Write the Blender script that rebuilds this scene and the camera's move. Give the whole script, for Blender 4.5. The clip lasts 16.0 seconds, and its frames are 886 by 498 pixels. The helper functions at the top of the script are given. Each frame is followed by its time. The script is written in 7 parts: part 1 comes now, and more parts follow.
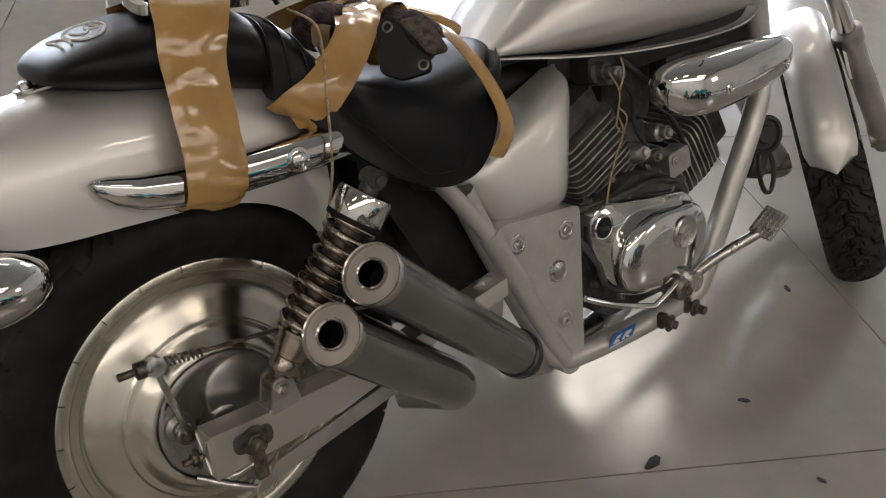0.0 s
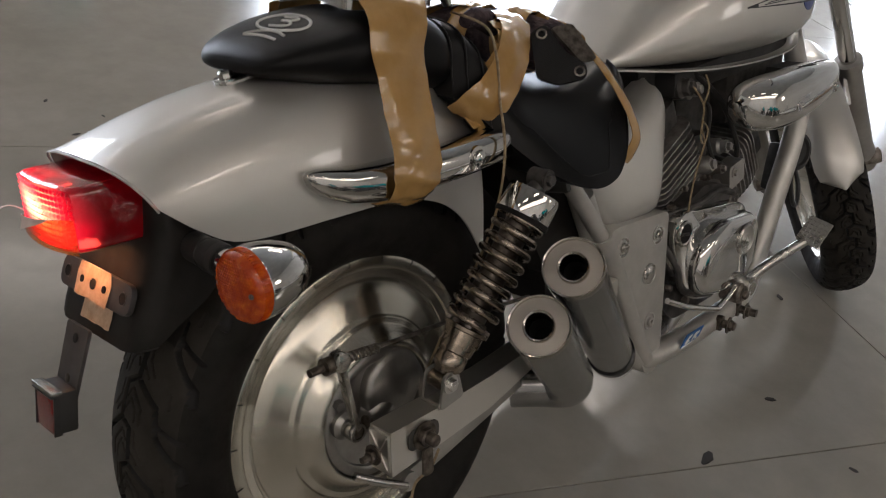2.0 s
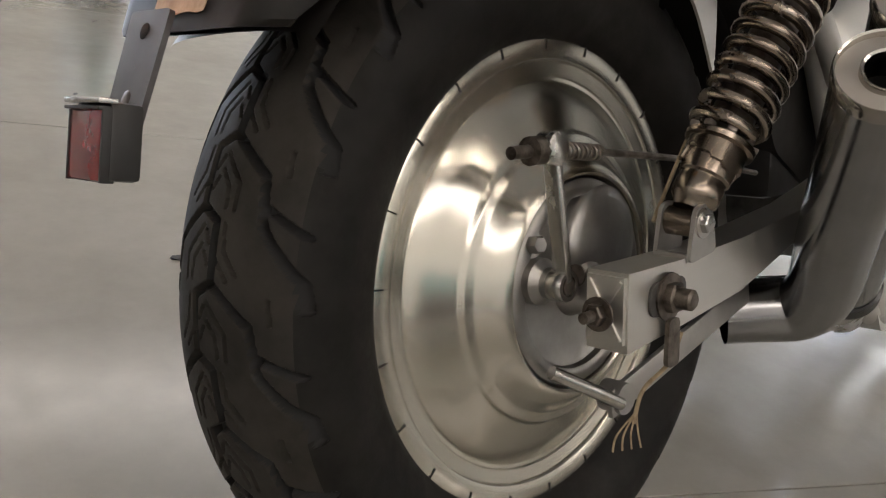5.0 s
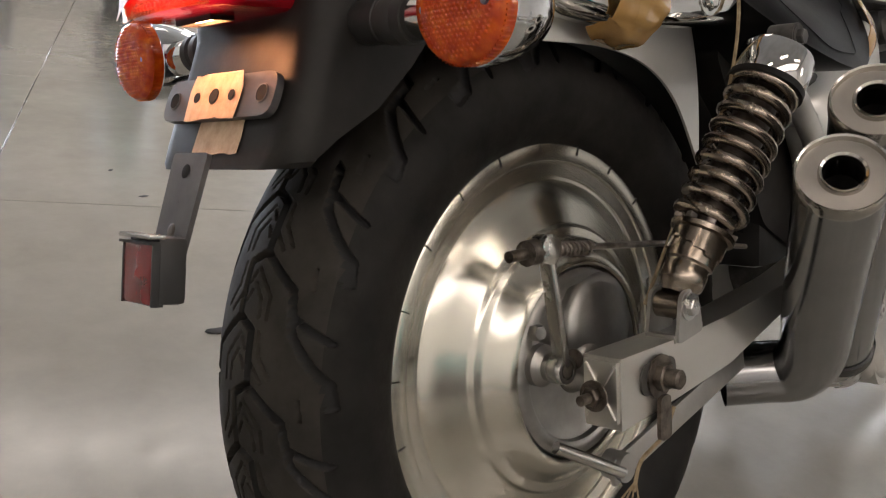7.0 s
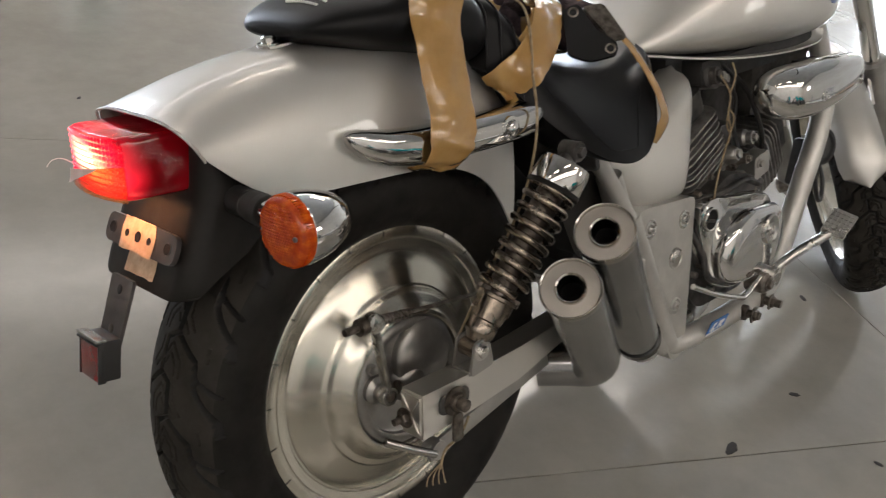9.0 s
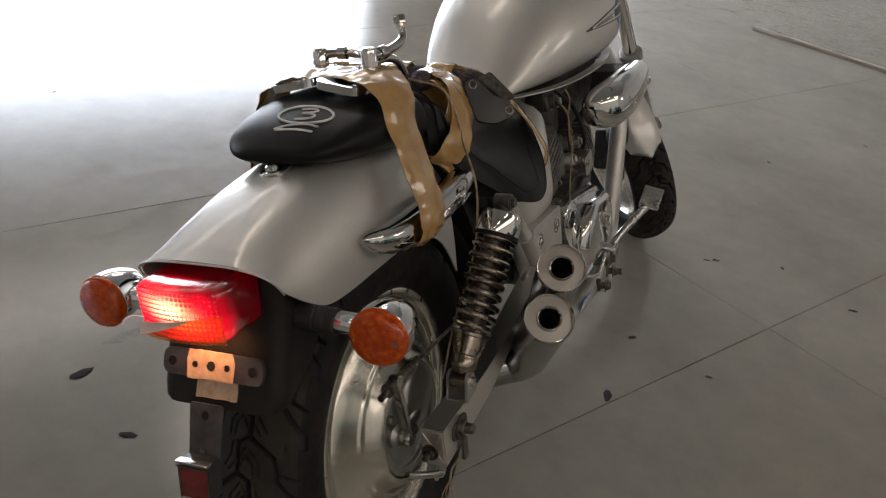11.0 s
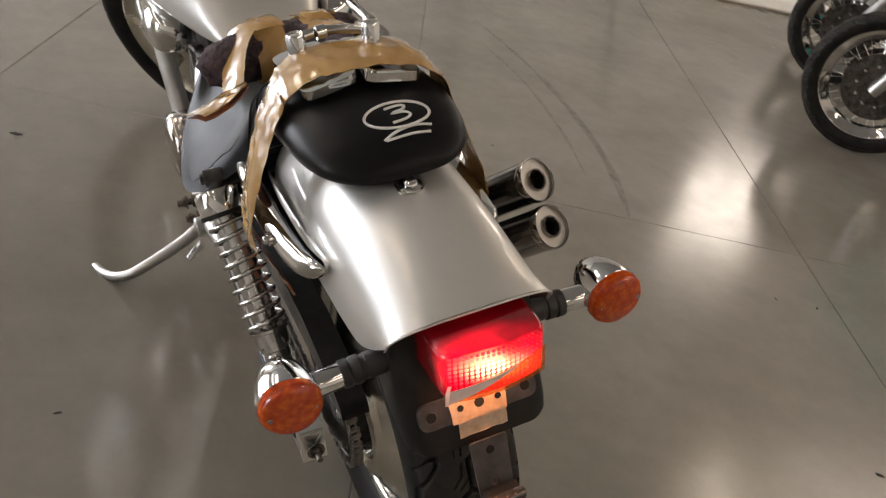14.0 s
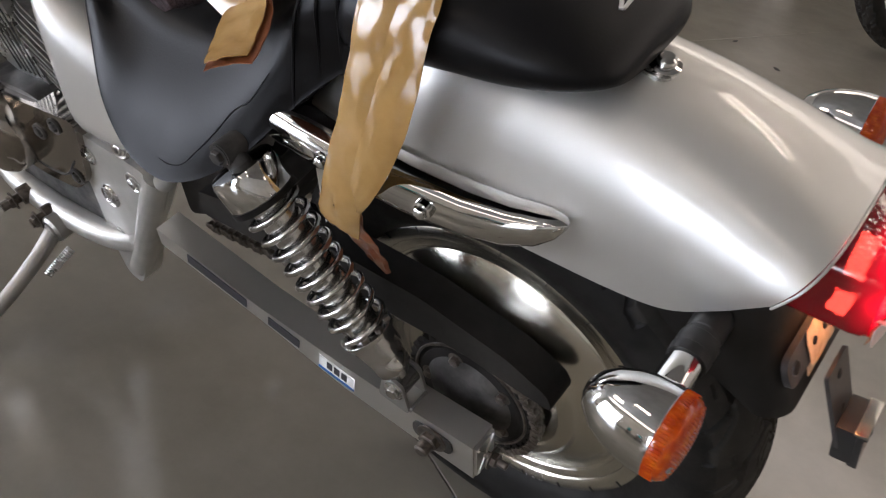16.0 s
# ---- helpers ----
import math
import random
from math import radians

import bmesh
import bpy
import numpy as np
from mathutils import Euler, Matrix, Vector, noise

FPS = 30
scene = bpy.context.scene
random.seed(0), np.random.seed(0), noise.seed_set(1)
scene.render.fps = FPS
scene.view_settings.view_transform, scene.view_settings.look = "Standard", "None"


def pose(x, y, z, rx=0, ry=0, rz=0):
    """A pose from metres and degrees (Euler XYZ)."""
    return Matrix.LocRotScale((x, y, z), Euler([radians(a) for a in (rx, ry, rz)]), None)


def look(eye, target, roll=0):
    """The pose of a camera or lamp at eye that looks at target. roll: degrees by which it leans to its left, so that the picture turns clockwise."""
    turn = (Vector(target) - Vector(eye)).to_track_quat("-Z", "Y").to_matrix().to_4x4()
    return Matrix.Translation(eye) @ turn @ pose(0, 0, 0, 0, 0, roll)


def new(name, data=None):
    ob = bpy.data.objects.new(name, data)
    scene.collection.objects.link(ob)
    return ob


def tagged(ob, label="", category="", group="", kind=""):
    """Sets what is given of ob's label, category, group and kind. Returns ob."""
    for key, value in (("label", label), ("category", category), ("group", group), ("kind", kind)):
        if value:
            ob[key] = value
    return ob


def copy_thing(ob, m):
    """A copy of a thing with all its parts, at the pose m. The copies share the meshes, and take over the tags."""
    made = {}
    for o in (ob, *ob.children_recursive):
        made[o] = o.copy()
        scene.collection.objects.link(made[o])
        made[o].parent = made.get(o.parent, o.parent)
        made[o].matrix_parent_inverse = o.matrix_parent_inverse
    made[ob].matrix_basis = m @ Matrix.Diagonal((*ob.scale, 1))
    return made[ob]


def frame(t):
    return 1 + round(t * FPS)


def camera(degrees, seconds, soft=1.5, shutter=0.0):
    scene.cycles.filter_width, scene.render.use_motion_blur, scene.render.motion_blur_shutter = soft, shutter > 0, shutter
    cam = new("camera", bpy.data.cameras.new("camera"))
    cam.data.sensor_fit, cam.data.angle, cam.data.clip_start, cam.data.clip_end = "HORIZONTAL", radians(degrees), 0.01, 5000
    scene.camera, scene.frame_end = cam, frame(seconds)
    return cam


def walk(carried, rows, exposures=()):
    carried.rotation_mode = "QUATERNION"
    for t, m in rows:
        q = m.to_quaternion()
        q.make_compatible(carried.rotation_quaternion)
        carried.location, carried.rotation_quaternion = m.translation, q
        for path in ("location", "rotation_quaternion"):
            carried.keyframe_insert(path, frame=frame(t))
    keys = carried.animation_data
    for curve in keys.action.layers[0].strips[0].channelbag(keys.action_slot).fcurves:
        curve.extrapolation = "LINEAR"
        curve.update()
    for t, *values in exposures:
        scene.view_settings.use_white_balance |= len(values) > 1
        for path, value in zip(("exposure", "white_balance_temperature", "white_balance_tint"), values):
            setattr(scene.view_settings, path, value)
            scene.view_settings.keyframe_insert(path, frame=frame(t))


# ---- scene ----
cam = camera(52.0, 16.0, soft=1.1, shutter=0.25)
PATH = [
    (0, (-0.369, -0.806, 1.202), (0.730, 0.428, 0.075), 6.61),
    (0.5, (-0.370, -0.735, 1.193), (0.752, 0.466, 0.053), 7.70),
    (1, (-0.449, -0.690, 1.192), (0.708, 0.489, 0.065), 8.96),
    (1.5, (-0.609, -0.652, 1.193), (0.657, 0.451, 0.106), 10.53),
    (2, (-0.687, -0.584, 1.137), (0.659, 0.469, 0.098), 12.47),
    (2.5, (-0.651, -0.484, 0.928), (0.786, 0.567, 0.017), 14.59),
    (3, (-0.621, -0.427, 0.769), (0.837, 0.706, 0.001), 13.50),
    (3.5, (-0.621, -0.407, 0.687), (0.835, 0.779, -0.003), 11.94),
    (4, (-0.622, -0.379, 0.635), (0.825, 0.784, -0.112), 12.47),
    (4.2, (-0.616, -0.375, 0.611), (0.809, 0.805, -0.148), 12.40),
    (6.3, (-0.654, -0.420, 0.608), (0.751, 0.865, -0.006), 9.56),
    (6.5, (-0.659, -0.430, 0.622), (0.739, 0.865, 0.017), 9.19),
    (7, (-0.663, -0.421, 0.683), (0.719, 0.864, 0.020), 9.02),
    (7.5, (-0.661, -0.431, 0.772), (0.681, 0.832, -0.003), 10.09),
    (8, (-0.668, -0.463, 0.882), (0.663, 0.703, -0.050), 11.95),
    (8.5, (-0.717, -0.533, 0.994), (0.608, 0.587, -0.001), 12.26),
    (9, (-0.735, -0.616, 1.083), (0.601, 0.488, 0.085), 12.38),
    (9.5, (-0.762, -0.708, 1.165), (0.620, 0.360, 0.189), 12.07),
    (10, (-0.862, -0.664, 1.226), (0.597, 0.308, 0.264), 10.47),
    (10.2, (-0.901, -0.616, 1.237), (0.602, 0.286, 0.274), 10.25),
    (12.3, (-1.204, 0.129, 1.241), (0.557, 0.052, 0.296), 14.02),
    (12.5, (-1.182, 0.203, 1.226), (0.568, 0.021, 0.275), 14.90),
    (13, (-1.150, 0.381, 1.213), (0.553, -0.017, 0.242), 16.33),
    (13.5, (-1.096, 0.562, 1.221), (0.528, -0.099, 0.259), 14.58),
    (14, (-0.971, 0.679, 1.191), (0.507, -0.255, 0.219), 14.60),
    (14.5, (-0.820, 0.778, 1.163), (0.482, -0.325, 0.119), 14.52),
    (15, (-0.650, 0.900, 1.139), (0.460, -0.390, 0.088), 11.71),
    (15.5, (-0.497, 0.934, 1.086), (0.460, -0.420, -0.032), 10.41),
    (16, (-0.350, 0.888, 0.979), (0.501, -0.547, -0.124), 9.55),
]
walk(cam, [(t, look(eye, target, roll)) for t, eye, target, roll in PATH],
     exposures=[(0.0, 0.14, 6200, 17), (1.0, 0.12, 6250, 17), (1.5, 0.14, 6250, 17), (2.0, -0.28, 6200, 17), (2.5, 0.2, 6250, 18), (3.5, 0.16, 6200, 18), (4.0, 0.54, 6180, 16), (4.4, 0.58, 6180, 16), (6.4, 0.72, 6200, 18), (7.2, 0.55, 6250, 17), (8.0, 0.47, 6140, 16), (9.0, 0.38, 6150, 15), (9.5, -0.29, 6150, 15), (11.5, -0.35, 6400, 17), (12.5, -0.33, 6600, 18), (13.0, -0.08, 6700, 18), (13.5, -0.12, 6750, 18), (14.5, 0.29, 6650, 18), (15.2, 0.27, 6400, 18), (16.0, 0.03, 6250, 19)])

# ---- world, sun ----
world = bpy.data.worlds.new("world")
scene.world = world
world.use_nodes = True
wn = world.node_tree
sky = wn.nodes.new("ShaderNodeTexSky")
sky.sky_type = "NISHITA"
sky.sun_disc = False
sky.sun_elevation = radians(38)
sky.sun_rotation = radians(50)
wn.nodes["Background"].inputs["Strength"].default_value = 0.12
wn.links.new(sky.outputs["Color"], wn.nodes["Background"].inputs["Color"])

# the bike leans to its left on its side stand; all its parts are built in its own upright frame
LEAN = pose(0, 0, 0, -16.1, 0, 0)
# the hall's own directions on the plan
HA = Vector((0.895, -0.446, 0)).normalized()
HN = Vector((0.446, 0.895, 0)).normalized()
HALL_TURN = math.degrees(math.atan2(HA.y, HA.x))


# ---- materials ----
def material(name, base, rough=0.5, metal=0.0, coat=0.0, spec=0.5):
    m = bpy.data.materials.new(name)
    m.use_nodes = True
    b = m.node_tree.nodes["Principled BSDF"]
    b.inputs["Base Color"].default_value = (*base, 1)
    b.inputs["Roughness"].default_value = rough
    b.inputs["Metallic"].default_value = metal
    b.inputs["Coat Weight"].default_value = coat
    b.inputs["Coat Roughness"].default_value = 0.05
    b.inputs["Specular IOR Level"].default_value = spec
    return m


def node(m, kind, **values):
    n = m.node_tree.nodes.new(kind)
    for key, value in values.items():
        n.inputs[key.replace("_", " ")].default_value = value
    return n


def link(m, a, out, b, into):
    m.node_tree.links.new(a.outputs[out], b.inputs[into])


def coords(m, scale=(1, 1, 1)):
    c = node(m, "ShaderNodeTexCoord")
    p = node(m, "ShaderNodeMapping")
    p.inputs["Scale"].default_value = scale
    link(m, c, "Object", p, "Vector")
    return p


def ramp(m, source, out, stops):
    r = node(m, "ShaderNodeValToRGB")
    r.color_ramp.elements[0].position, r.color_ramp.elements[0].color = stops[0][0], (*stops[0][1], 1)
    r.color_ramp.elements[1].position, r.color_ramp.elements[1].color = stops[-1][0], (*stops[-1][1], 1)
    for pos, col in stops[1:-1]:
        r.color_ramp.elements.new(pos).color = (*col, 1)
    link(m, source, out, r, "Fac")
    return r


def bsdf(m):
    return m.node_tree.nodes["Principled BSDF"]


def vary(m, low, high, scale, detail=6, stops=(0.35, 0.65), stretch=(1, 1, 1)):
    """Base colour that wanders between two tones."""
    n = node(m, "ShaderNodeTexNoise", Scale=scale, Detail=detail, Roughness=0.6)
    link(m, coords(m, stretch), "Vector", n, "Vector")
    link(m, ramp(m, n, "Fac", [(stops[0], low), (stops[1], high)]), "Color", bsdf(m), "Base Color")
    return m


def rough_vary(m, low, high, scale, stretch=(1, 1, 1), detail=6):
    n = node(m, "ShaderNodeTexNoise", Scale=scale, Detail=detail, Roughness=0.65)
    link(m, coords(m, stretch), "Vector", n, "Vector")
    r = node(m, "ShaderNodeMapRange")
    r.inputs["From Min"].default_value, r.inputs["From Max"].default_value = 0.3, 0.7
    r.inputs["To Min"].default_value, r.inputs["To Max"].default_value = low, high
    link(m, n, "Fac", r, "Value")
    link(m, r, "Result", bsdf(m), "Roughness")
    return m


def bump(m, scale, strength, distance=0.001, stretch=(1, 1, 1), kind="ShaderNodeTexNoise"):
    n = node(m, kind, Scale=scale)
    link(m, coords(m, stretch), "Vector", n, "Vector")
    b = node(m, "ShaderNodeBump", Strength=strength, Distance=distance)
    link(m, n, "Distance" if kind == "ShaderNodeTexVoronoi" else "Fac", b, "Height")
    old = bsdf(m).inputs["Normal"].links
    if old:
        m.node_tree.links.new(old[0].from_socket, b.inputs["Normal"])
    link(m, b, "Normal", bsdf(m), "Normal")
    return m


silver = bump(material("silver_paint", (0.6, 0.585, 0.555), 0.44, 0.72, 0.9), 900, 0.05, 0.0004)
vary(silver, (0.565, 0.555, 0.525), (0.615, 0.605, 0.575), 3)
bsdf(silver).inputs["Coat Roughness"].default_value = 0.03
silver_frame = rough_vary(vary(material("silver_frame_paint", (0.5, 0.49, 0.46), 0.4, 0.6, 0.3),
                               (0.42, 0.41, 0.385), (0.52, 0.51, 0.48), 14), 0.32, 0.5, 30)
chrome = rough_vary(material("chrome", (0.62, 0.615, 0.60), 0.06, 1.0), 0.03, 0.10, 25)
worn_chrome = rough_vary(vary(material("worn_chrome", (0.42, 0.37, 0.31), 0.2, 1.0), (0.24, 0.20, 0.16), (0.37, 0.32, 0.27), 25), 0.20, 0.30, 20)
spring_steel = rough_vary(vary(material("spring_steel", (0.5, 0.49, 0.47), 0.2, 1.0), (0.42, 0.41, 0.39), (0.56, 0.55, 0.53), 25), 0.16, 0.26, 20)
polished = rough_vary(material("polished_cover", (0.36, 0.325, 0.29), 0.12, 1.0), 0.10, 0.15, 30)
rim_chrome = rough_vary(vary(material("edge_chrome", (0.5, 0.48, 0.44), 0.15, 1.0), (0.44, 0.42, 0.385), (0.54, 0.52, 0.49), 20), 0.12, 0.2, 20)
satin = rough_vary(vary(material("satin_steel", (0.52, 0.51, 0.49), 0.25, 1.0), (0.50, 0.49, 0.47), (0.55, 0.54, 0.515), 20, stretch=(1, 1, 4)), 0.24, 0.31, 12)
dull = rough_vary(vary(material("dull_steel", (0.2, 0.18, 0.16), 0.45, 0.9), (0.12, 0.10, 0.085), (0.34, 0.31, 0.28), 60), 0.3, 0.6, 80)
rusty = rough_vary(vary(material("rusty_steel", (0.13, 0.10, 0.075), 0.5, 0.8), (0.055, 0.045, 0.036), (0.19, 0.165, 0.14), 90), 0.3, 0.6, 90)
alloy = rough_vary(vary(material("cast_alloy", (0.4, 0.39, 0.37), 0.42, 0.85), (0.36, 0.35, 0.33), (0.45, 0.44, 0.42), 18), 0.34, 0.48, 50)
fin_alloy = rough_vary(vary(material("fin_alloy", (0.22, 0.21, 0.2), 0.5, 0.8), (0.24, 0.23, 0.215), (0.44, 0.425, 0.40), 40), 0.36, 0.55, 50)
dark_cast = rough_vary(vary(material("dark_cast", (0.05, 0.048, 0.045), 0.5, 0.4), (0.02, 0.02, 0.019), (0.09, 0.085, 0.08), 30), 0.4, 0.65, 50)
swing_alloy = rough_vary(vary(material("brushed_alloy", (0.55, 0.53, 0.49), 0.35, 0.9), (0.60, 0.585, 0.55), (0.66, 0.64, 0.60), 5), 0.28, 0.36, 12, (1, 14, 14))
wheel_alloy = material("spun_alloy", (0.6, 0.57, 0.51), 0.2, 1.0)
vary(wheel_alloy, (0.60, 0.572, 0.50), (0.66, 0.632, 0.56), 7)
rough_vary(wheel_alloy, 0.22, 0.28, 9)
spin = node(wheel_alloy, "ShaderNodeTangent")
spin.direction_type, spin.axis = "RADIAL", "Y"
link(wheel_alloy, spin, "Tangent", bsdf(wheel_alloy), "Tangent")
bsdf(wheel_alloy).inputs["Anisotropic"].default_value = 0.8
bsdf(wheel_alloy).inputs["Anisotropic Rotation"].default_value = 0.25
drum_alloy = rough_vary(vary(material("drum_alloy", (0.34, 0.33, 0.31), 0.35, 0.95), (0.27, 0.262, 0.248), (0.36, 0.348, 0.33), 25), 0.30, 0.42, 30)
leather = material("black_vinyl", (0.0050, 0.0050, 0.0056), 0.42, 0.0, 0.0, 0.18)
bump(bump(leather, 420, 0.10, 0.0005, kind="ShaderNodeTexVoronoi"), 7, 0.16, 0.006)
rough_vary(leather, 0.35, 0.44, 14)
rubber = rough_vary(vary(material("tyre_rubber", (0.03, 0.028, 0.025), 0.7, 0.0, 0.0, 0.2), (0.006, 0.0056, 0.0052), (0.014, 0.0127, 0.0112), 22), 0.5, 0.75, 30)
bump(rubber, 260, 0.2, 0.0006)
tread_rubber = bump(rough_vary(vary(material("worn_tread_rubber", (0.03, 0.027, 0.023), 0.75, 0.0, 0.0, 0.2), (0.016, 0.0146, 0.0126), (0.034, 0.0306, 0.0258), 18), 0.6, 0.85, 30), 300, 0.25, 0.0006)
# near-black copy of the rubber that paints the shade inside the tread grooves
groove_shade_rubber = rough_vary(material("tread_groove_shade", (0.006, 0.006, 0.006), 0.8), 0.7, 0.9, 30)
black = bump(rough_vary(material("black_plastic", (0.016, 0.016, 0.016), 0.5), 0.4, 0.62, 20), 300, 0.12, 0.0004)
gloss_black = material("gloss_black", (0.008, 0.008, 0.009), 0.26)
flap_black = bump(rough_vary(vary(material("mudguard_plastic", (0.012, 0.011, 0.0105), 0.5, 0.0, 0.0, 0.2), (0.008, 0.0075, 0.007), (0.020, 0.0185, 0.017), 12), 0.38, 0.6, 15), 200, 0.1, 0.0005)
bracket_steel = rough_vary(vary(material("dark_bracket_steel", (0.07, 0.066, 0.066), 0.35, 0.3), (0.040, 0.037, 0.038), (0.085, 0.080, 0.080), 30), 0.26, 0.45, 30)
# black of the sooty exhaust bores; also paints the dark inside shallow holes
soot_hole_black = material("soot_and_hole_black", (0.004, 0.004, 0.004), 0.9)
muffler_face = rough_vary(vary(material("muffler_end_plate", (0.5, 0.47, 0.42), 0.45, 0.6), (0.38, 0.355, 0.32), (0.45, 0.42, 0.38), 14), 0.42, 0.5, 30)
muffler_chrome = rough_vary(vary(material("grey_chrome_muffler", (0.36, 0.36, 0.36), 0.16, 1.0), (0.27, 0.27, 0.272), (0.37, 0.37, 0.37), 9), 0.1, 0.24, 22)


def lens_material(name, base, glow=None, power=0.0, rough=0.09):
    m = material(name, base, rough, 0.0, 0.6)
    b = bsdf(m)
    b.inputs["Subsurface Weight"].default_value = 0.25
    b.inputs["Subsurface Radius"].default_value = (0.02, 0.008, 0.004)
    b.inputs["Transmission Weight"].default_value = 0.12
    if glow:
        b.inputs["Emission Color"].default_value = (*glow, 1)
        b.inputs["Emission Strength"].default_value = power
    bump(m, 190, 0.18, 0.0015, kind="ShaderNodeTexVoronoi")
    return m


amber = material("amber_lens", (0.72, 0.13, 0.004), 0.10, 0.0, 0.25, 0.4)
bsdf(amber).inputs["Subsurface Weight"].default_value = 0.3
bsdf(amber).inputs["Subsurface Radius"].default_value = (0.012, 0.003, 0.0004)
bsdf(amber).inputs["Transmission Weight"].default_value = 0.15
cells = node(amber, "ShaderNodeTexNoise", Scale=120.0, Detail=3.0)
link(amber, coords(amber), "Vector", cells, "Vector")
link(amber, ramp(amber, cells, "Fac", [(0.35, (0.44, 0.045, 0.001)), (0.55, (0.58, 0.078, 0.002)), (0.72, (0.74, 0.15, 0.006))]), "Color", bsdf(amber), "Base Color")
red_lens = lens_material("lit_red_lens", (0.16, 0.002, 0.005), (1.0, 0.02, 0.03), 1.0)


def hot_spot(m, centre, far, near_strength, rim_strength, stops):
    """The lens shines brightest and yellowest next to its bulb."""
    c = node(m, "ShaderNodeNewGeometry")
    e = node(m, "ShaderNodeVectorMath")
    e.operation = "SUBTRACT"
    link(m, c, "Position", e, 0)
    e.inputs[1].default_value = LEAN @ Vector(centre)
    g = node(m, "ShaderNodeVectorMath")
    g.operation = "MULTIPLY"
    g.inputs[1].default_value = (1.6, 0.42, 1.0)
    link(m, e, "Vector", g, 0)
    d = node(m, "ShaderNodeVectorMath")
    d.operation = "LENGTH"
    link(m, g, "Vector", d, 0)
    f = node(m, "ShaderNodeMapRange")
    f.inputs["From Max"].default_value = far
    link(m, d, "Value", f, "Value")
    col = ramp(m, f, "Result", stops)
    link(m, col, "Color", bsdf(m), "Emission Color")
    g = node(m, "ShaderNodeMapRange")
    g.inputs["From Max"].default_value = far
    g.interpolation_type = "SMOOTHERSTEP"
    g.inputs["To Min"].default_value, g.inputs["To Max"].default_value = near_strength, rim_strength
    link(m, d, "Value", g, "Value")
    cells = node(m, "ShaderNodeTexNoise", Scale=32.0, Detail=0.0)
    link(m, c, "Position", cells, "Vector")
    flick = node(m, "ShaderNodeMapRange")
    flick.inputs["From Min"].default_value, flick.inputs["From Max"].default_value = 0.35, 0.65
    flick.inputs["To Min"].default_value, flick.inputs["To Max"].default_value = 0.6, 1.4
    link(m, cells, "Fac", flick, "Value")
    power = node(m, "ShaderNodeMath")
    power.operation = "MULTIPLY"
    link(m, g, "Result", power, 0)
    link(m, flick, "Result", power, 1)
    link(m, power, "Value", bsdf(m), "Emission Strength")
    return m


hot_spot(red_lens, (-0.340, 0.004, 0.661), 0.058, 1.9, 0.02, [(0.10, (1.0, 0.50, 0.20)), (0.24, (1.0, 0.09, 0.045)), (0.38, (1.0, 0.003, 0.020))])
red_prism = lens_material("lit_red_prism", (0.16, 0.002, 0.005), (1.0, 0.02, 0.03), 1.0)
hot_spot(red_prism, (-0.346, 0.004, 0.657), 0.056, 3.6, 0.03, [(0.08, (1.0, 0.66, 0.34)), (0.24, (1.0, 0.34, 0.18)), (0.38, (1.0, 0.04, 0.04)), (0.52, (1.0, 0.003, 0.020))])
amber_film = material("amber_film", (1.0, 0.42, 0.14), 0.20, 0.0, 0.3)
bsdf(amber_film).inputs["Transmission Weight"].default_value = 0.84
bsdf(amber_film).inputs["IOR"].default_value = 1.08
plate_glow = material("plate_lamp", (0.9, 0.8, 0.6), 0.4)
bsdf(plate_glow).inputs["Emission Color"].default_value = (1.0, 0.40, 0.15, 1)
bsdf(plate_glow).inputs["Emission Strength"].default_value = 70.0
reflector = bump(vary(material("red_reflector", (0.16, 0.006, 0.007), 0.12, 0.0, 0.4), (0.10, 0.004, 0.005), (0.20, 0.008, 0.009), 60), 300, 0.12, 0.0008, kind="ShaderNodeTexVoronoi")

tape_tan = material("parcel_tape", (0.40, 0.24, 0.085), 0.20, 0.0, 0.6)
vary(tape_tan, (0.36, 0.205, 0.062), (0.45, 0.27, 0.095), 16)
bump(bump(tape_tan, 22, 0.14, 0.004, (1.6, 1.6, 0.16)), 46, 0.30, 0.0012, (1.8, 1.8, 0.14), kind="ShaderNodeTexVoronoi")
bsdf(tape_tan).inputs["Transmission Weight"].default_value = 0.05
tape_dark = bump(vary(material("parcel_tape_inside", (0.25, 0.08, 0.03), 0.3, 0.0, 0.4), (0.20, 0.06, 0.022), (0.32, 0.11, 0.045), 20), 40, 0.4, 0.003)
old_tape = vary(material("old_masking_tape", (0.55, 0.40, 0.27), 0.7), (0.45, 0.31, 0.20), (0.62, 0.47, 0.33), 70)
white_tape = vary(material("pale_tape", (0.75, 0.60, 0.54), 0.5), (0.68, 0.52, 0.46), (0.8, 0.68, 0.62), 30)
twine = bump(vary(material("twine", (0.30, 0.23, 0.14), 0.9), (0.20, 0.145, 0.085), (0.38, 0.30, 0.19), 120), 600, 0.5, 0.001)
fleece = bump(vary(material("purple_brown_fleece", (0.05, 0.03, 0.035), 0.95), (0.022, 0.014, 0.018), (0.09, 0.06, 0.065), 70), 130, 0.9, 0.006)
chalk = bump(material("chalk", (0.62, 0.62, 0.60), 0.9), 300, 0.5, 0.001)
blue_label = material("blue_label", (0.02, 0.13, 0.42), 0.35)
white_label = material("white_label", (0.78, 0.78, 0.76), 0.4)
dark_print = material("dark_print", (0.03, 0.03, 0.035), 0.5)
blue_print = material("blue_print", (0.03, 0.05, 0.2), 0.4)
teal = material("teal_paint", (0.0, 0.30, 0.32), 0.25, 0.1, 0.8)
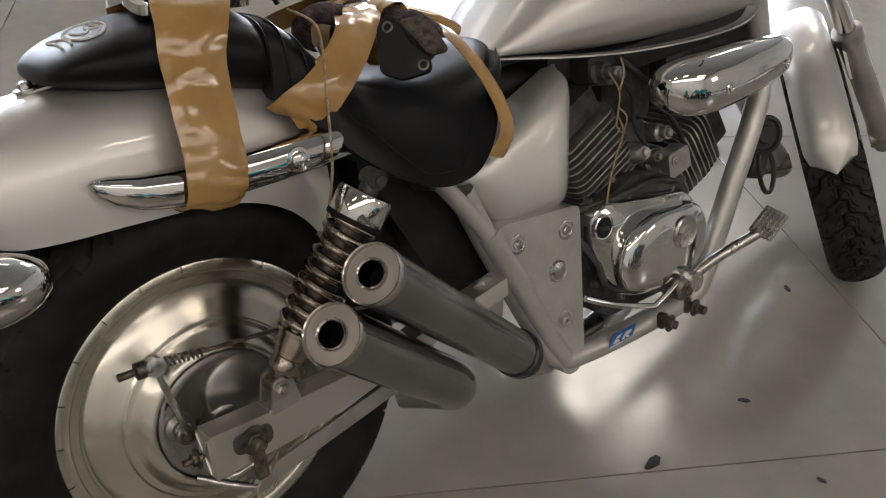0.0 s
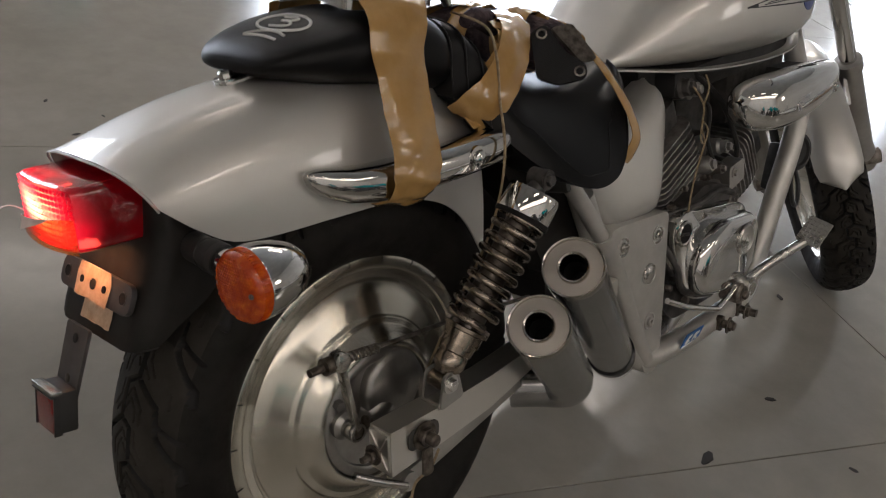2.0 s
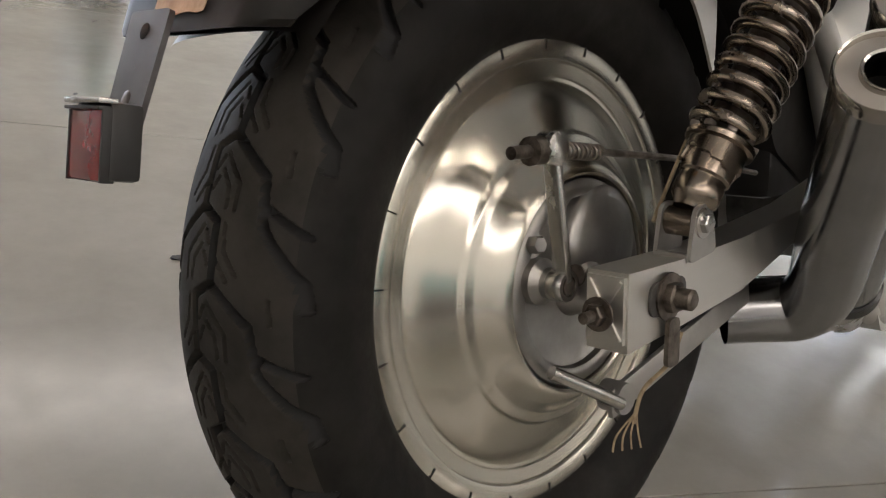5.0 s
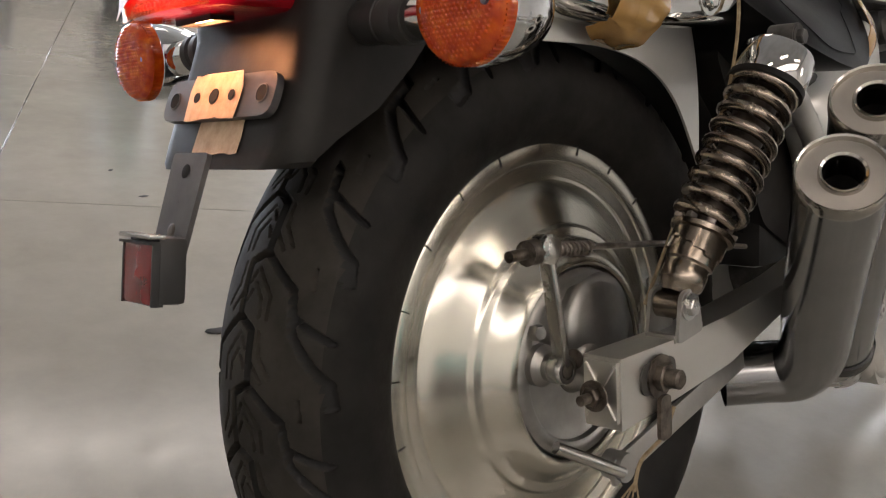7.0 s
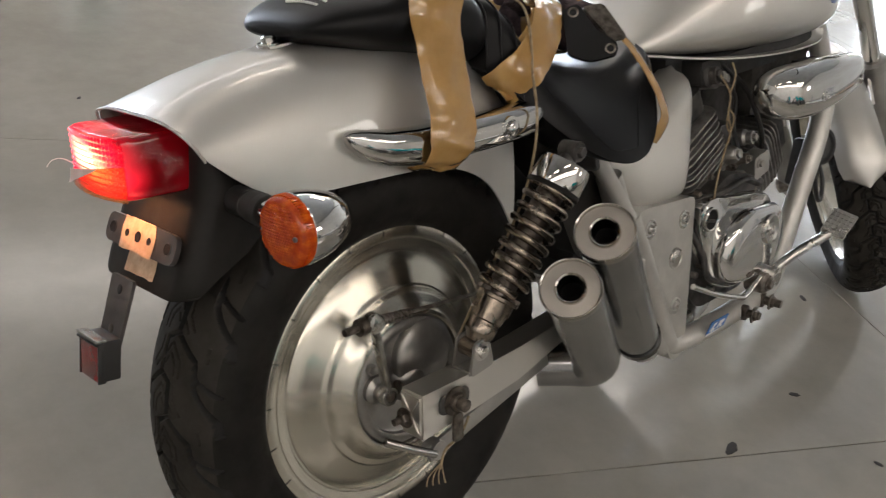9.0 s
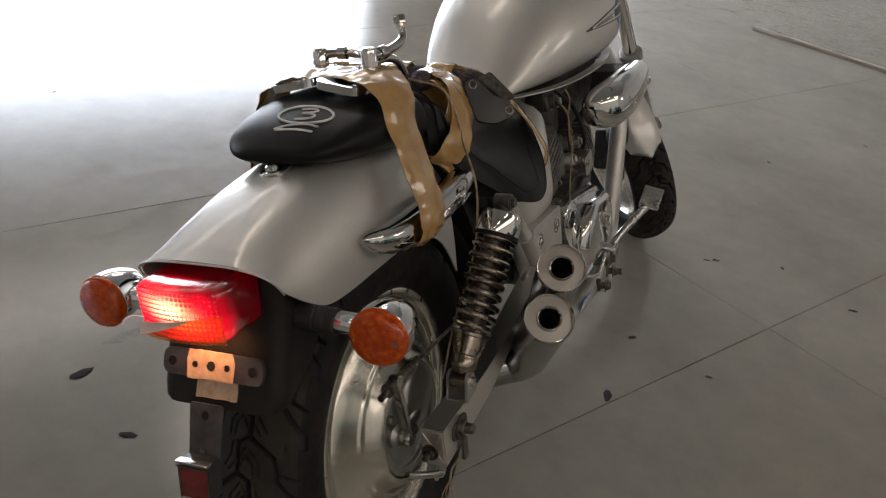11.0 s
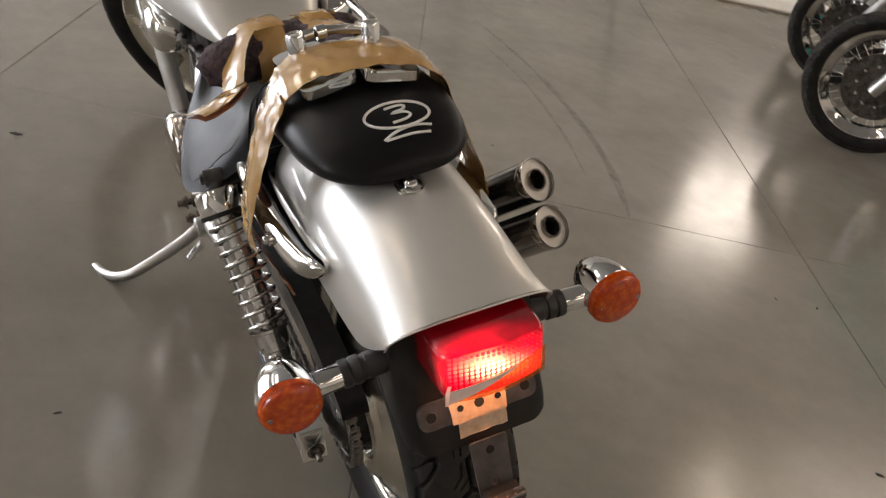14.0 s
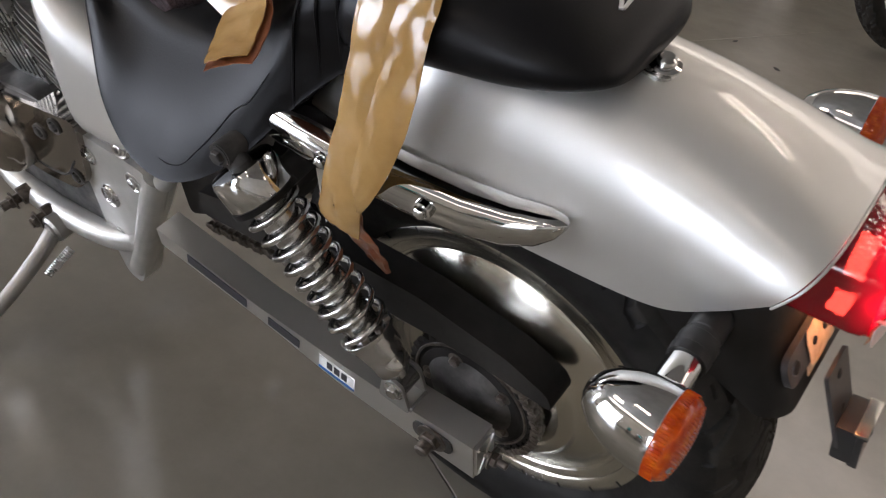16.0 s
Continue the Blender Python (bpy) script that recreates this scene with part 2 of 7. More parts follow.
disc_steel = rough_vary(vary(material("disc_steel", (0.09, 0.08, 0.075), 0.4, 0.9), (0.05, 0.045, 0.04), (0.14, 0.125, 0.115), 50), 0.3, 0.5, 60)

concrete = material("polished_concrete", (0.3, 0.29, 0.27), 0.3)


def make_concrete(m):
    place = node(m, "ShaderNodeNewGeometry")
    big = node(m, "ShaderNodeTexNoise", Scale=0.9, Detail=8, Roughness=0.62)
    fine = node(m, "ShaderNodeTexNoise", Scale=11, Detail=10, Roughness=0.7)
    scuff = node(m, "ShaderNodeTexNoise", Scale=17.0, Detail=10, Roughness=0.72)
    for n in (big, fine, scuff):
        link(m, place, "Position", n, "Vector")
    a = ramp(m, big, "Fac", [(0.3, (0.180, 0.167, 0.137)), (0.5, (0.232, 0.217, 0.184)), (0.72, (0.285, 0.267, 0.231))])
    b = ramp(m, fine, "Fac", [(0.3, (0.92, 0.92, 0.92)), (0.7, (1.06, 1.06, 1.06))])
    mix = node(m, "ShaderNodeMix")
    mix.data_type, mix.blend_type = "RGBA", "MULTIPLY"
    mix.inputs[0].default_value = 1.0
    m.node_tree.links.new(a.outputs["Color"], mix.inputs[6])
    m.node_tree.links.new(b.outputs["Color"], mix.inputs[7])
    spot = ramp(m, scuff, "Fac", [(0.24, (0.5, 0.43, 0.36)), (0.33, (1, 1, 1))])
    mix2 = node(m, "ShaderNodeMix")
    mix2.data_type, mix2.blend_type = "RGBA", "MULTIPLY"
    mix2.inputs[0].default_value = 0.4
    m.node_tree.links.new(mix.outputs[2], mix2.inputs[6])
    m.node_tree.links.new(spot.outputs["Color"], mix2.inputs[7])
    m.node_tree.links.new(mix2.outputs[2], bsdf(m).inputs["Base Color"])
    info = node(m, "ShaderNodeObjectInfo")
    r = node(m, "ShaderNodeMapRange")
    r.inputs["From Min"].default_value, r.inputs["From Max"].default_value = 0.3, 0.7
    r.inputs["To Min"].default_value, r.inputs["To Max"].default_value = 0.09, 0.23
    link(m, scuff, "Fac", r, "Value")
    add = node(m, "ShaderNodeMath")
    add.operation = "MULTIPLY_ADD"
    add.inputs[1].default_value = 0.05
    link(m, info, "Random", add, 0)
    link(m, r, "Result", add, 2)
    link(m, add, "Value", bsdf(m), "Roughness")
    ripple = node(m, "ShaderNodeTexNoise", Scale=34, Detail=5, Roughness=0.6)
    link(m, place, "Position", ripple, "Vector")
    bq = node(m, "ShaderNodeBump", Strength=0.05, Distance=0.003)
    link(m, ripple, "Fac", bq, "Height")
    bp = node(m, "ShaderNodeBump", Strength=0.05, Distance=0.003)
    link(m, fine, "Fac", bp, "Height")
    link(m, bq, "Normal", bp, "Normal")
    link(m, bp, "Normal", bsdf(m), "Normal")


make_concrete(concrete)
bsdf(concrete).inputs["Specular IOR Level"].default_value = 0.75
joint_dark = vary(material("joint_filler", (0.06, 0.055, 0.05), 0.8), (0.07, 0.064, 0.056), (0.12, 0.112, 0.1), 20)
wall_paint = vary(material("wall_paint", (0.5, 0.49, 0.47), 0.7), (0.50, 0.48, 0.44), (0.58, 0.56, 0.52), 0.8)
ceiling_paint = vary(material("ceiling_sheet", (0.34, 0.34, 0.34), 0.6), (0.26, 0.25, 0.235), (0.33, 0.32, 0.30), 0.7)
steel_paint = vary(material("grey_steel_paint", (0.3, 0.3, 0.3), 0.45), (0.24, 0.24, 0.24), (0.36, 0.36, 0.36), 4)
lamp_glow = material("lamp_tube", (0.9, 0.9, 0.9), 0.5)
bsdf(lamp_glow).inputs["Emission Color"].default_value = (1.0, 0.87, 0.68, 1)
bsdf(lamp_glow).inputs["Emission Strength"].default_value = 15.0
day_glow = material("daylight_sheet", (0.8, 0.8, 0.8), 0.5)
bsdf(day_glow).inputs["Emission Color"].default_value = (0.84, 0.93, 1.0, 1)
bsdf(day_glow).inputs["Emission Strength"].default_value = 11.0
window_glow = material("bright_window_sheet", (0.8, 0.8, 0.8), 0.5)
bsdf(window_glow).inputs["Emission Color"].default_value = (1.0, 0.94, 0.82, 1)
bsdf(window_glow).inputs["Emission Strength"].default_value = 5.0
pane_glow = material("dull_daylight_sheet", (0.8, 0.8, 0.8), 0.5)
bsdf(pane_glow).inputs["Emission Color"].default_value = (1.0, 0.90, 0.72, 1)
bsdf(pane_glow).inputs["Emission Strength"].default_value = 11.0
# glow of the added roof strips that fill in light on the bike
roof_fill = vary(material("roof_fill_sheet", (0.8, 0.78, 0.72), 0.6), (0.7, 0.68, 0.62), (0.8, 0.78, 0.72), 2)
bsdf(roof_fill).inputs["Emission Color"].default_value = (1.0, 0.90, 0.76, 1)
bsdf(roof_fill).inputs["Emission Strength"].default_value = 2.7
timber = bump(vary(material("brown_board", (0.22, 0.13, 0.07), 0.6), (0.15, 0.085, 0.045), (0.28, 0.175, 0.10), 4, stretch=(1, 9, 1)), 30, 0.2, 0.002)
white_floor = vary(material("white_sheet", (0.78, 0.78, 0.77), 0.35), (0.7, 0.7, 0.69), (0.82, 0.82, 0.81), 3)
strip_metal = rough_vary(material("threshold_strip", (0.42, 0.38, 0.33), 0.4, 0.8), 0.3, 0.55, 30)
scuff_mark = vary(material("tyre_mark", (0.05, 0.046, 0.042), 0.5), (0.04, 0.037, 0.034), (0.08, 0.074, 0.066), 30)
mark_noise = node(scuff_mark, "ShaderNodeTexNoise", Scale=26.0, Detail=8, Roughness=0.7)
link(scuff_mark, coords(scuff_mark), "Vector", mark_noise, "Vector")
link(scuff_mark, ramp(scuff_mark, mark_noise, "Fac", [(0.38, (0.0, 0.0, 0.0)), (0.72, (0.42, 0.42, 0.42))]), "Color", bsdf(scuff_mark), "Alpha")
dirt = material("dirt_crumb", (0.02, 0.018, 0.016), 0.9)


# ---- mesh helpers ----
def part(name, bm, mat, parent=None, label="", smooth=True):
    """Links a bmesh as one mesh object under a thing or under a part."""
    bmesh.ops.recalc_face_normals(bm, faces=bm.faces)
    me = bpy.data.meshes.new(name)
    for f in bm.faces:
        f.smooth = smooth
    bm.to_mesh(me)
    bm.free()
    me.materials.append(mat)
    if smooth:
        me.set_sharp_from_angle(angle=radians(38))
    ob = new(name, me)
    if parent:
        ob.parent = parent
    if label:
        tagged(ob, label)
    return ob


def root(name, m, label, category, group=""):
    ob = new(name)
    ob.empty_display_size = 0.1
    ob.matrix_world = m
    return tagged(ob, label, category, group)


def rings(sections, closed=True, caps=True, loop=False):
    """Skins a list of rings of points. closed: each ring closes on itself; loop: the last ring joins the first."""
    bm = bmesh.new()
    rows = [[bm.verts.new(p) for p in ring] for ring in sections]
    n = len(rows[0])
    last = len(rows) if loop else len(rows) - 1
    for i in range(last):
        a, b = rows[i], rows[(i + 1) % len(rows)]
        for j in range(n if closed else n - 1):
            k = (j + 1) % n
            bm.faces.new((a[j], a[k], b[k], b[j]))
    if caps and closed and not loop:
        bm.faces.new(rows[0][::-1])
        bm.faces.new(rows[-1])
    return bm


def basis(direction, up=(0, 0, 1)):
    d = Vector(direction).normalized()
    u = Vector(up)
    if abs(d.dot(u.normalized())) > 0.95:
        u = Vector((1, 0, 0))
    s = d.cross(u).normalized()
    return d, s, s.cross(d).normalized()


def lathe(origin, axis, profile, seg=48, start=0.0, stop=360.0, up=(0, 0, 1)):
    """Turns (radius, along) pairs about an axis."""
    d, s, u = basis(axis, up)
    o = Vector(origin)
    full = stop - start > 359
    count = seg if full else seg + 1
    out = []
    for i in range(count):
        a = radians(start + (stop - start) * i / seg)
        side = s * math.cos(a) + u * math.sin(a)
        out.append([o + d * h + side * r for r, h in profile])
    return rings(out, closed=False, caps=False, loop=full)


def smooth_line(points, steps=6):
    p = [Vector(v) for v in points]
    out = []
    for i in range(len(p) - 1):
        a, b, c, d = p[max(i - 1, 0)], p[i], p[i + 1], p[min(i + 2, len(p) - 1)]
        for k in range(steps):
            t = k / steps
            out.append(0.5 * (2 * b + (c - a) * t + (2 * a - 5 * b + 4 * c - d) * t * t + (3 * b - a - 3 * c + d) * t ** 3))
    out.append(p[-1])
    return out


def tube(points, radius, seg=14, steps=6, ends=True):
    """A round tube along a smooth line. radius: one value, or one a point."""
    line = smooth_line(points, steps) if steps else [Vector(v) for v in points]
    many = isinstance(radius, (list, tuple))
    out, side = [], None
    for i, p in enumerate(line):
        d = (line[min(i + 1, len(line) - 1)] - line[max(i - 1, 0)]).normalized()
        if side is None:
            _, side, _ = basis(d)
        side = (side - d * side.dot(d)).normalized()
        other = d.cross(side)
        if many:
            f = i / max(len(line) - 1, 1) * (len(radius) - 1)
            k = min(int(f), len(radius) - 2)
            r = radius[k] + (radius[k + 1] - radius[k]) * (f - k)
        else:
            r = radius
        out.append([p + (side * math.cos(a) + other * math.sin(a)) * r for a in (2 * math.pi * j / seg for j in range(seg))])
    return rings(out, caps=ends)


def bevel_edges(bm, width, segments=2):
    sharp = [e for e in bm.edges if len(e.link_faces) == 2 and e.calc_face_angle(0) > 0.5]
    if width > 0 and sharp:
        bmesh.ops.bevel(bm, geom=sharp, offset=width, segments=segments, profile=0.6, affect="EDGES", clamp_overlap=True)
    return bm


def box(size, m=None, bev=0.002, segments=2):
    bm = bmesh.new()
    bmesh.ops.create_cube(bm, size=1.0, matrix=Matrix.Diagonal((*size, 1)))
    bevel_edges(bm, bev, segments)
    if m is not None:
        bmesh.ops.transform(bm, matrix=m, verts=bm.verts)
    return bm


def beam(a, b, width, height, bev=0.002, up=(0, 0, 1)):
    """A box from a to b."""
    a, b = Vector(a), Vector(b)
    d, s, u = basis(b - a, up)
    m = Matrix((( *d, 0), (*s, 0), (*u, 0), (0, 0, 0, 1))).transposed()
    m.translation = (a + b) / 2
    return box(((b - a).length, width, height), m, bev)


def slab(outline, origin, x_axis, y_axis, depth, bev=0.002, segments=2):
    """A flat outline, extruded to both sides of its plane by half the depth."""
    o, x, y = Vector(origin), Vector(x_axis).normalized(), Vector(y_axis).normalized()
    n = x.cross(y).normalized()
    front = [o + x * u + y * v + n * depth / 2 for u, v in outline]
    back = [o + x * u + y * v - n * depth / 2 for u, v in outline]
    return bevel_edges(rings([back, front]), bev, segments)


def joined(*many):
    bm = bmesh.new()
    for b in many:
        me = bpy.data.meshes.new("piece")
        b.to_mesh(me)
        b.free()
        bm.from_mesh(me)
        bpy.data.meshes.remove(me)
    return bm


def round_outline(points, radius, steps=4):
    """A closed outline in two dimensions with rounded corners."""
    p = [Vector(v) for v in points]
    out = []
    for i, c in enumerate(p):
        a, b = p[i - 1], p[(i + 1) % len(p)]
        r = min(radius, (a - c).length * 0.45, (b - c).length * 0.45)
        s, e = c + (a - c).normalized() * r, c + (b - c).normalized() * r
        for k in range(steps + 1):
            t = k / steps
            out.append(tuple(s * (1 - t) ** 2 + c * 2 * t * (1 - t) + e * t * t))
    return out


def ribbon(points, normals, width, thick=0.0012, across=(0, 0, 0), steps=8, crease=0.0, widths=None):
    """A strip of tape along a line, lying on the side that the normals give."""
    line = smooth_line(points, steps)
    nor = smooth_line(normals, steps)
    if widths:
        wid = [v.x for v in smooth_line([(w, 0, 0) for w in widths], steps)]
    else:
        wid = [width] * len(line)
    out = []
    for i, p in enumerate(line):
        d = (line[min(i + 1, len(line) - 1)] - line[max(i - 1, 0)]).normalized()
        n = (nor[i] - d * nor[i].dot(d)).normalized()
        s = d.cross(n)
        top, low = [], []
        for k in range(9):
            f = k / 8 - 0.5
            lift = crease * (noise.noise(Vector((i * 0.35, f * 5, width * 90))) - 0.2) - 0.012 * width / 0.05 * f * f
            q = p + s * (f * wid[i]) + n * lift
            top.append(q + n * thick)
            low.append(q)
        out.append(top + low[::-1])
    return rings(out)


def sheet(grid, thick):
    """A thin bent sheet through rows of points, given thickness towards the rear of the bike."""
    off = Vector((thick, 0, 0))
    return rings([[Vector(p) for p in row] + [Vector(p) + off for p in reversed(row)] for row in grid])


def mirror_y(bm):
    bmesh.ops.transform(bm, matrix=Matrix.Diagonal((1, -1, 1, 1)), verts=bm.verts)
    return bm


def hexbolt(at, axis, radius=0.007, height=0.006, washer=True):
    """A hexagon head on a washer."""
    d, s, u = basis(axis)
    o = Vector(at)
    prof = [(radius, 0), (radius, height * 0.85), (radius * 0.85, height)]
    out = []
    for r, h in prof:
        out.append([o + d * h + (s * math.cos(a) + u * math.sin(a)) * r for a in (math.pi / 3 * j for j in range(6))])
    bm = rings(out)
    if washer:
        bm = joined(bm, lathe(o, d, [(0, -0.001), (radius * 1.5, -0.001), (radius * 1.5, 0.0012), (0, 0.0012)], 18))
    return bm


# ---- the hall ----
def hall(a, n, z=0.0):
    p = HA * a + HN * n
    return Vector((p.x, p.y, z))


def hall_box(a0, a1, n0, n1, z0, z1, bev=0.0):
    m = Matrix.Translation(hall((a0 + a1) / 2, (n0 + n1) / 2, (z0 + z1) / 2)) @ pose(0, 0, 0, 0, 0, HALL_TURN)
    return box((a1 - a0, n1 - n0, z1 - z0), m, bev)


A0, A1, N0, N1, TOP = -9.0, 8.75, -7.6, 10.0, 5.2
floor = tagged(part("floor", hall_box(A0 - 0.3, A1 + 0.3, N0 - 0.3, N1 + 0.3, -0.3, -0.012), joint_dark, smooth=False),
               "polished grey concrete slab floor with sawn joints and dirt", "floor", kind="structure")
ceiling = tagged(part("ceiling", hall_box(A0, A1, N0, N1, TOP, TOP + 0.2), ceiling_paint, smooth=False),
                 "grey sheet ceiling of the hall", "ceiling", kind="structure")


def wall(name, pieces):
    bm = joined(*[hall_box(*p) for p in pieces])
    return tagged(part(name, bm, wall_paint, smooth=False), "plain light grey painted hall wall", "wall", kind="structure")


# tall daylight openings stand in two of the walls
E0, E1, F0, F1, DOOR_TOP = 6.87, 8.2, 1.7, 7.4, 3.4
EAST_TOP = 3.0
# extra unseen opening, added to throw cool daylight on the bike's left side
G0, G1 = -6.0, -3.2
W0, W1, WZ0, WZ1 = -4.6, -3.5, 2.5, 3.7
wall("wall_east", [(A1, A1 + 0.25, N0, W0, -0.1, TOP), (A1, A1 + 0.25, W1, E0, -0.1, TOP), (A1, A1 + 0.25, W0, W1, -0.1, WZ0), (A1, A1 + 0.25, W0, W1, WZ1, TOP),
                   (A1, A1 + 0.25, E1, N1, -0.1, TOP), (A1, A1 + 0.25, E0, E1, EAST_TOP, TOP)])
wall("wall_north", [(A0, G0, N1, N1 + 0.25, -0.1, TOP), (G0, G1, N1, N1 + 0.25, DOOR_TOP, TOP), (G1, F0, N1, N1 + 0.25, -0.1, TOP), (F1, A1, N1, N1 + 0.25, -0.1, TOP), (F0, F1, N1, N1 + 0.25, DOOR_TOP, TOP)])
wall("wall_west", [(A0 - 0.25, A0, N0, N1, -0.1, TOP)])
wall("wall_south", [(A0, A1, N0 - 0.25, N0, -0.1, TOP)])
for a0, a1, n0, n1 in ((A1 + 0.6, A1 + 0.62, E0 - 1.0, E1 + 1.0), (A1 + 0.6, A1 + 0.62, W0 - 1.0, W1 + 1.0), (F0 - 1.0, F1 + 1.0, N1 + 0.6, N1 + 0.62), (G0 - 1.0, G1 + 1.0, N1 + 0.6, N1 + 0.62)):
    tagged(part("backdrop", hall_box(a0, a1, n0, n1, -0.3, DOOR_TOP + 1), window_glow if a0 > A1 and n0 < 0 else day_glow, smooth=False),
           "bright overexposed daylight outside the opening", "backdrop", kind="structure")


def skylight(a, n, la, ln, sheet_glow):
    s = root("skylight", Matrix.Translation(hall(a, n, TOP - 0.01)) @ pose(0, 0, 0, 0, 0, HALL_TURN),
             "bright translucent ceiling panel, out of view, placed to light the hall", "skylight", "skylights")
    part("panel", box((la, ln, 0.01), None, 0), sheet_glow, s, smooth=False)
    rim = [box((la + 0.1, 0.05, 0.05), pose(0, k * (ln / 2 + 0.025), -0.01), 0.004) for k in (-1, 1)]
    rim += [box((0.05, ln, 0.05), pose(k * (la / 2 + 0.025), 0, -0.01), 0.004) for k in (-1, 1)]
    part("surround", joined(*rim), steel_paint, s)
    return s


skylight(3.8, 5.6, 2.2, 1.1, pane_glow)
skylight(5.1, -4.0, 2.6, 0.3, lamp_glow)
# two long unseen strips, added as fill light for the bike's flanks
skylight(-0.5, -5.9, 15.0, 2.0, roof_fill)
skylight(-0.5, 8.4, 15.0, 1.2, roof_fill)


def ceiling_light():
    s = root("ceiling_light", Matrix.Translation((0, 0, 4.7)), "white twin-tube ceiling lamp, lit", "ceiling lamp", "lamps under the ceiling")
    part("housing", joined(box((1.62, 0.34, 0.05), pose(0, 0, 0.06), 0.006), box((0.02, 0.02, 0.42), pose(-0.6, 0, 0.29), 0.002),
                           box((0.02, 0.02, 0.42), pose(0.6, 0, 0.29), 0.002)), steel_paint, s)
    for y in (-0.1, 0.1):
        part("lamp_tube", lathe((-0.75, y, 0.0), (1, 0, 0), [(0.0, 0), (0.032, 0.004), (0.032, 1.496), (0.0, 1.5)], 12), lamp_glow, s)
    return s


first_light = ceiling_light()
spots = [(a, n) for n in (-2.6, 3.2) for a in (-6.2, -2.9, 0.4)]
first_light.matrix_world = Matrix.Translation(hall(*spots[0], 4.7)) @ pose(0, 0, 0, 0, 0, HALL_TURN)
for a, n in spots[1:]:
    copy_thing(first_light, Matrix.Translation(hall(a, n, 4.7)) @ pose(0, 0, 0, 0, 0, HALL_TURN))

# threshold with boards, a white floor and trestle legs beyond it
T_DIR = Vector((-0.30, -0.954, 0)).normalized()
T_OUT = Vector((0.954, -0.30, 0)).normalized()
T_ANG = math.degrees(math.atan2(T_DIR.y, T_DIR.x))
T_AT = Vector((4.55, -1.85, 0))


def beyond(along, out, z=0.0):
    p = T_AT + T_DIR * along + T_OUT * out
    return Matrix.Translation((p.x, p.y, z)) @ pose(0, 0, 0, 0, 0, T_ANG)


tagged(part("threshold_strip", box((5.6, 0.05, 0.02), beyond(0.9, 0.0, 0.008), 0.004), strip_metal), "worn metal threshold strip along the floor edge", "threshold", kind="structure")
tagged(part("white_mat", box((3.2, 1.6, 0.012), beyond(1.9, 0.86, 0.005), 0.003), white_floor), "white floor sheet beyond the threshold", "floor sheet")
board_stack = root("timber_platform", beyond(-0.35, 0.42), "low brown timber platform beside the threshold", "platform")
for k in range(4):
    part("board", box((1.25, 0.17, 0.05), pose(0, -0.27 + 0.18 * k, 0.03), 0.004), timber, board_stack)


def trestle(m):
    s = root("trestle_stand", m, "grey painted steel trestle stand with splayed legs", "stand", "trestles beyond the threshold")
    for x in (-0.22, 0.22):
        part("leg", beam((x * 1.7, -0.2, 0.0), (x * 0.4, 0.0, 0.8), 0.045, 0.045), steel_paint, s)
        part("leg", beam((x * 1.7, 0.2, 0.0), (x * 0.4, 0.0, 0.8), 0.045, 0.045), steel_paint, s)
    part("top_rail", beam((-0.5, 0, 0.8), (0.5, 0, 0.8), 0.06, 0.06), steel_paint, s)
    part("foot_rail", beam((-0.36, -0.19, 0.06), (0.36, -0.19, 0.06), 0.03, 0.03), steel_paint, s)
    return s


trestle(beyond(0.55, 0.4, 0.012) @ pose(0, 0, 0, 0, 0, 90))
trestle(beyond(1.9, 0.55, 0.012) @ pose(0, 0, 0, 0, 0, 70))


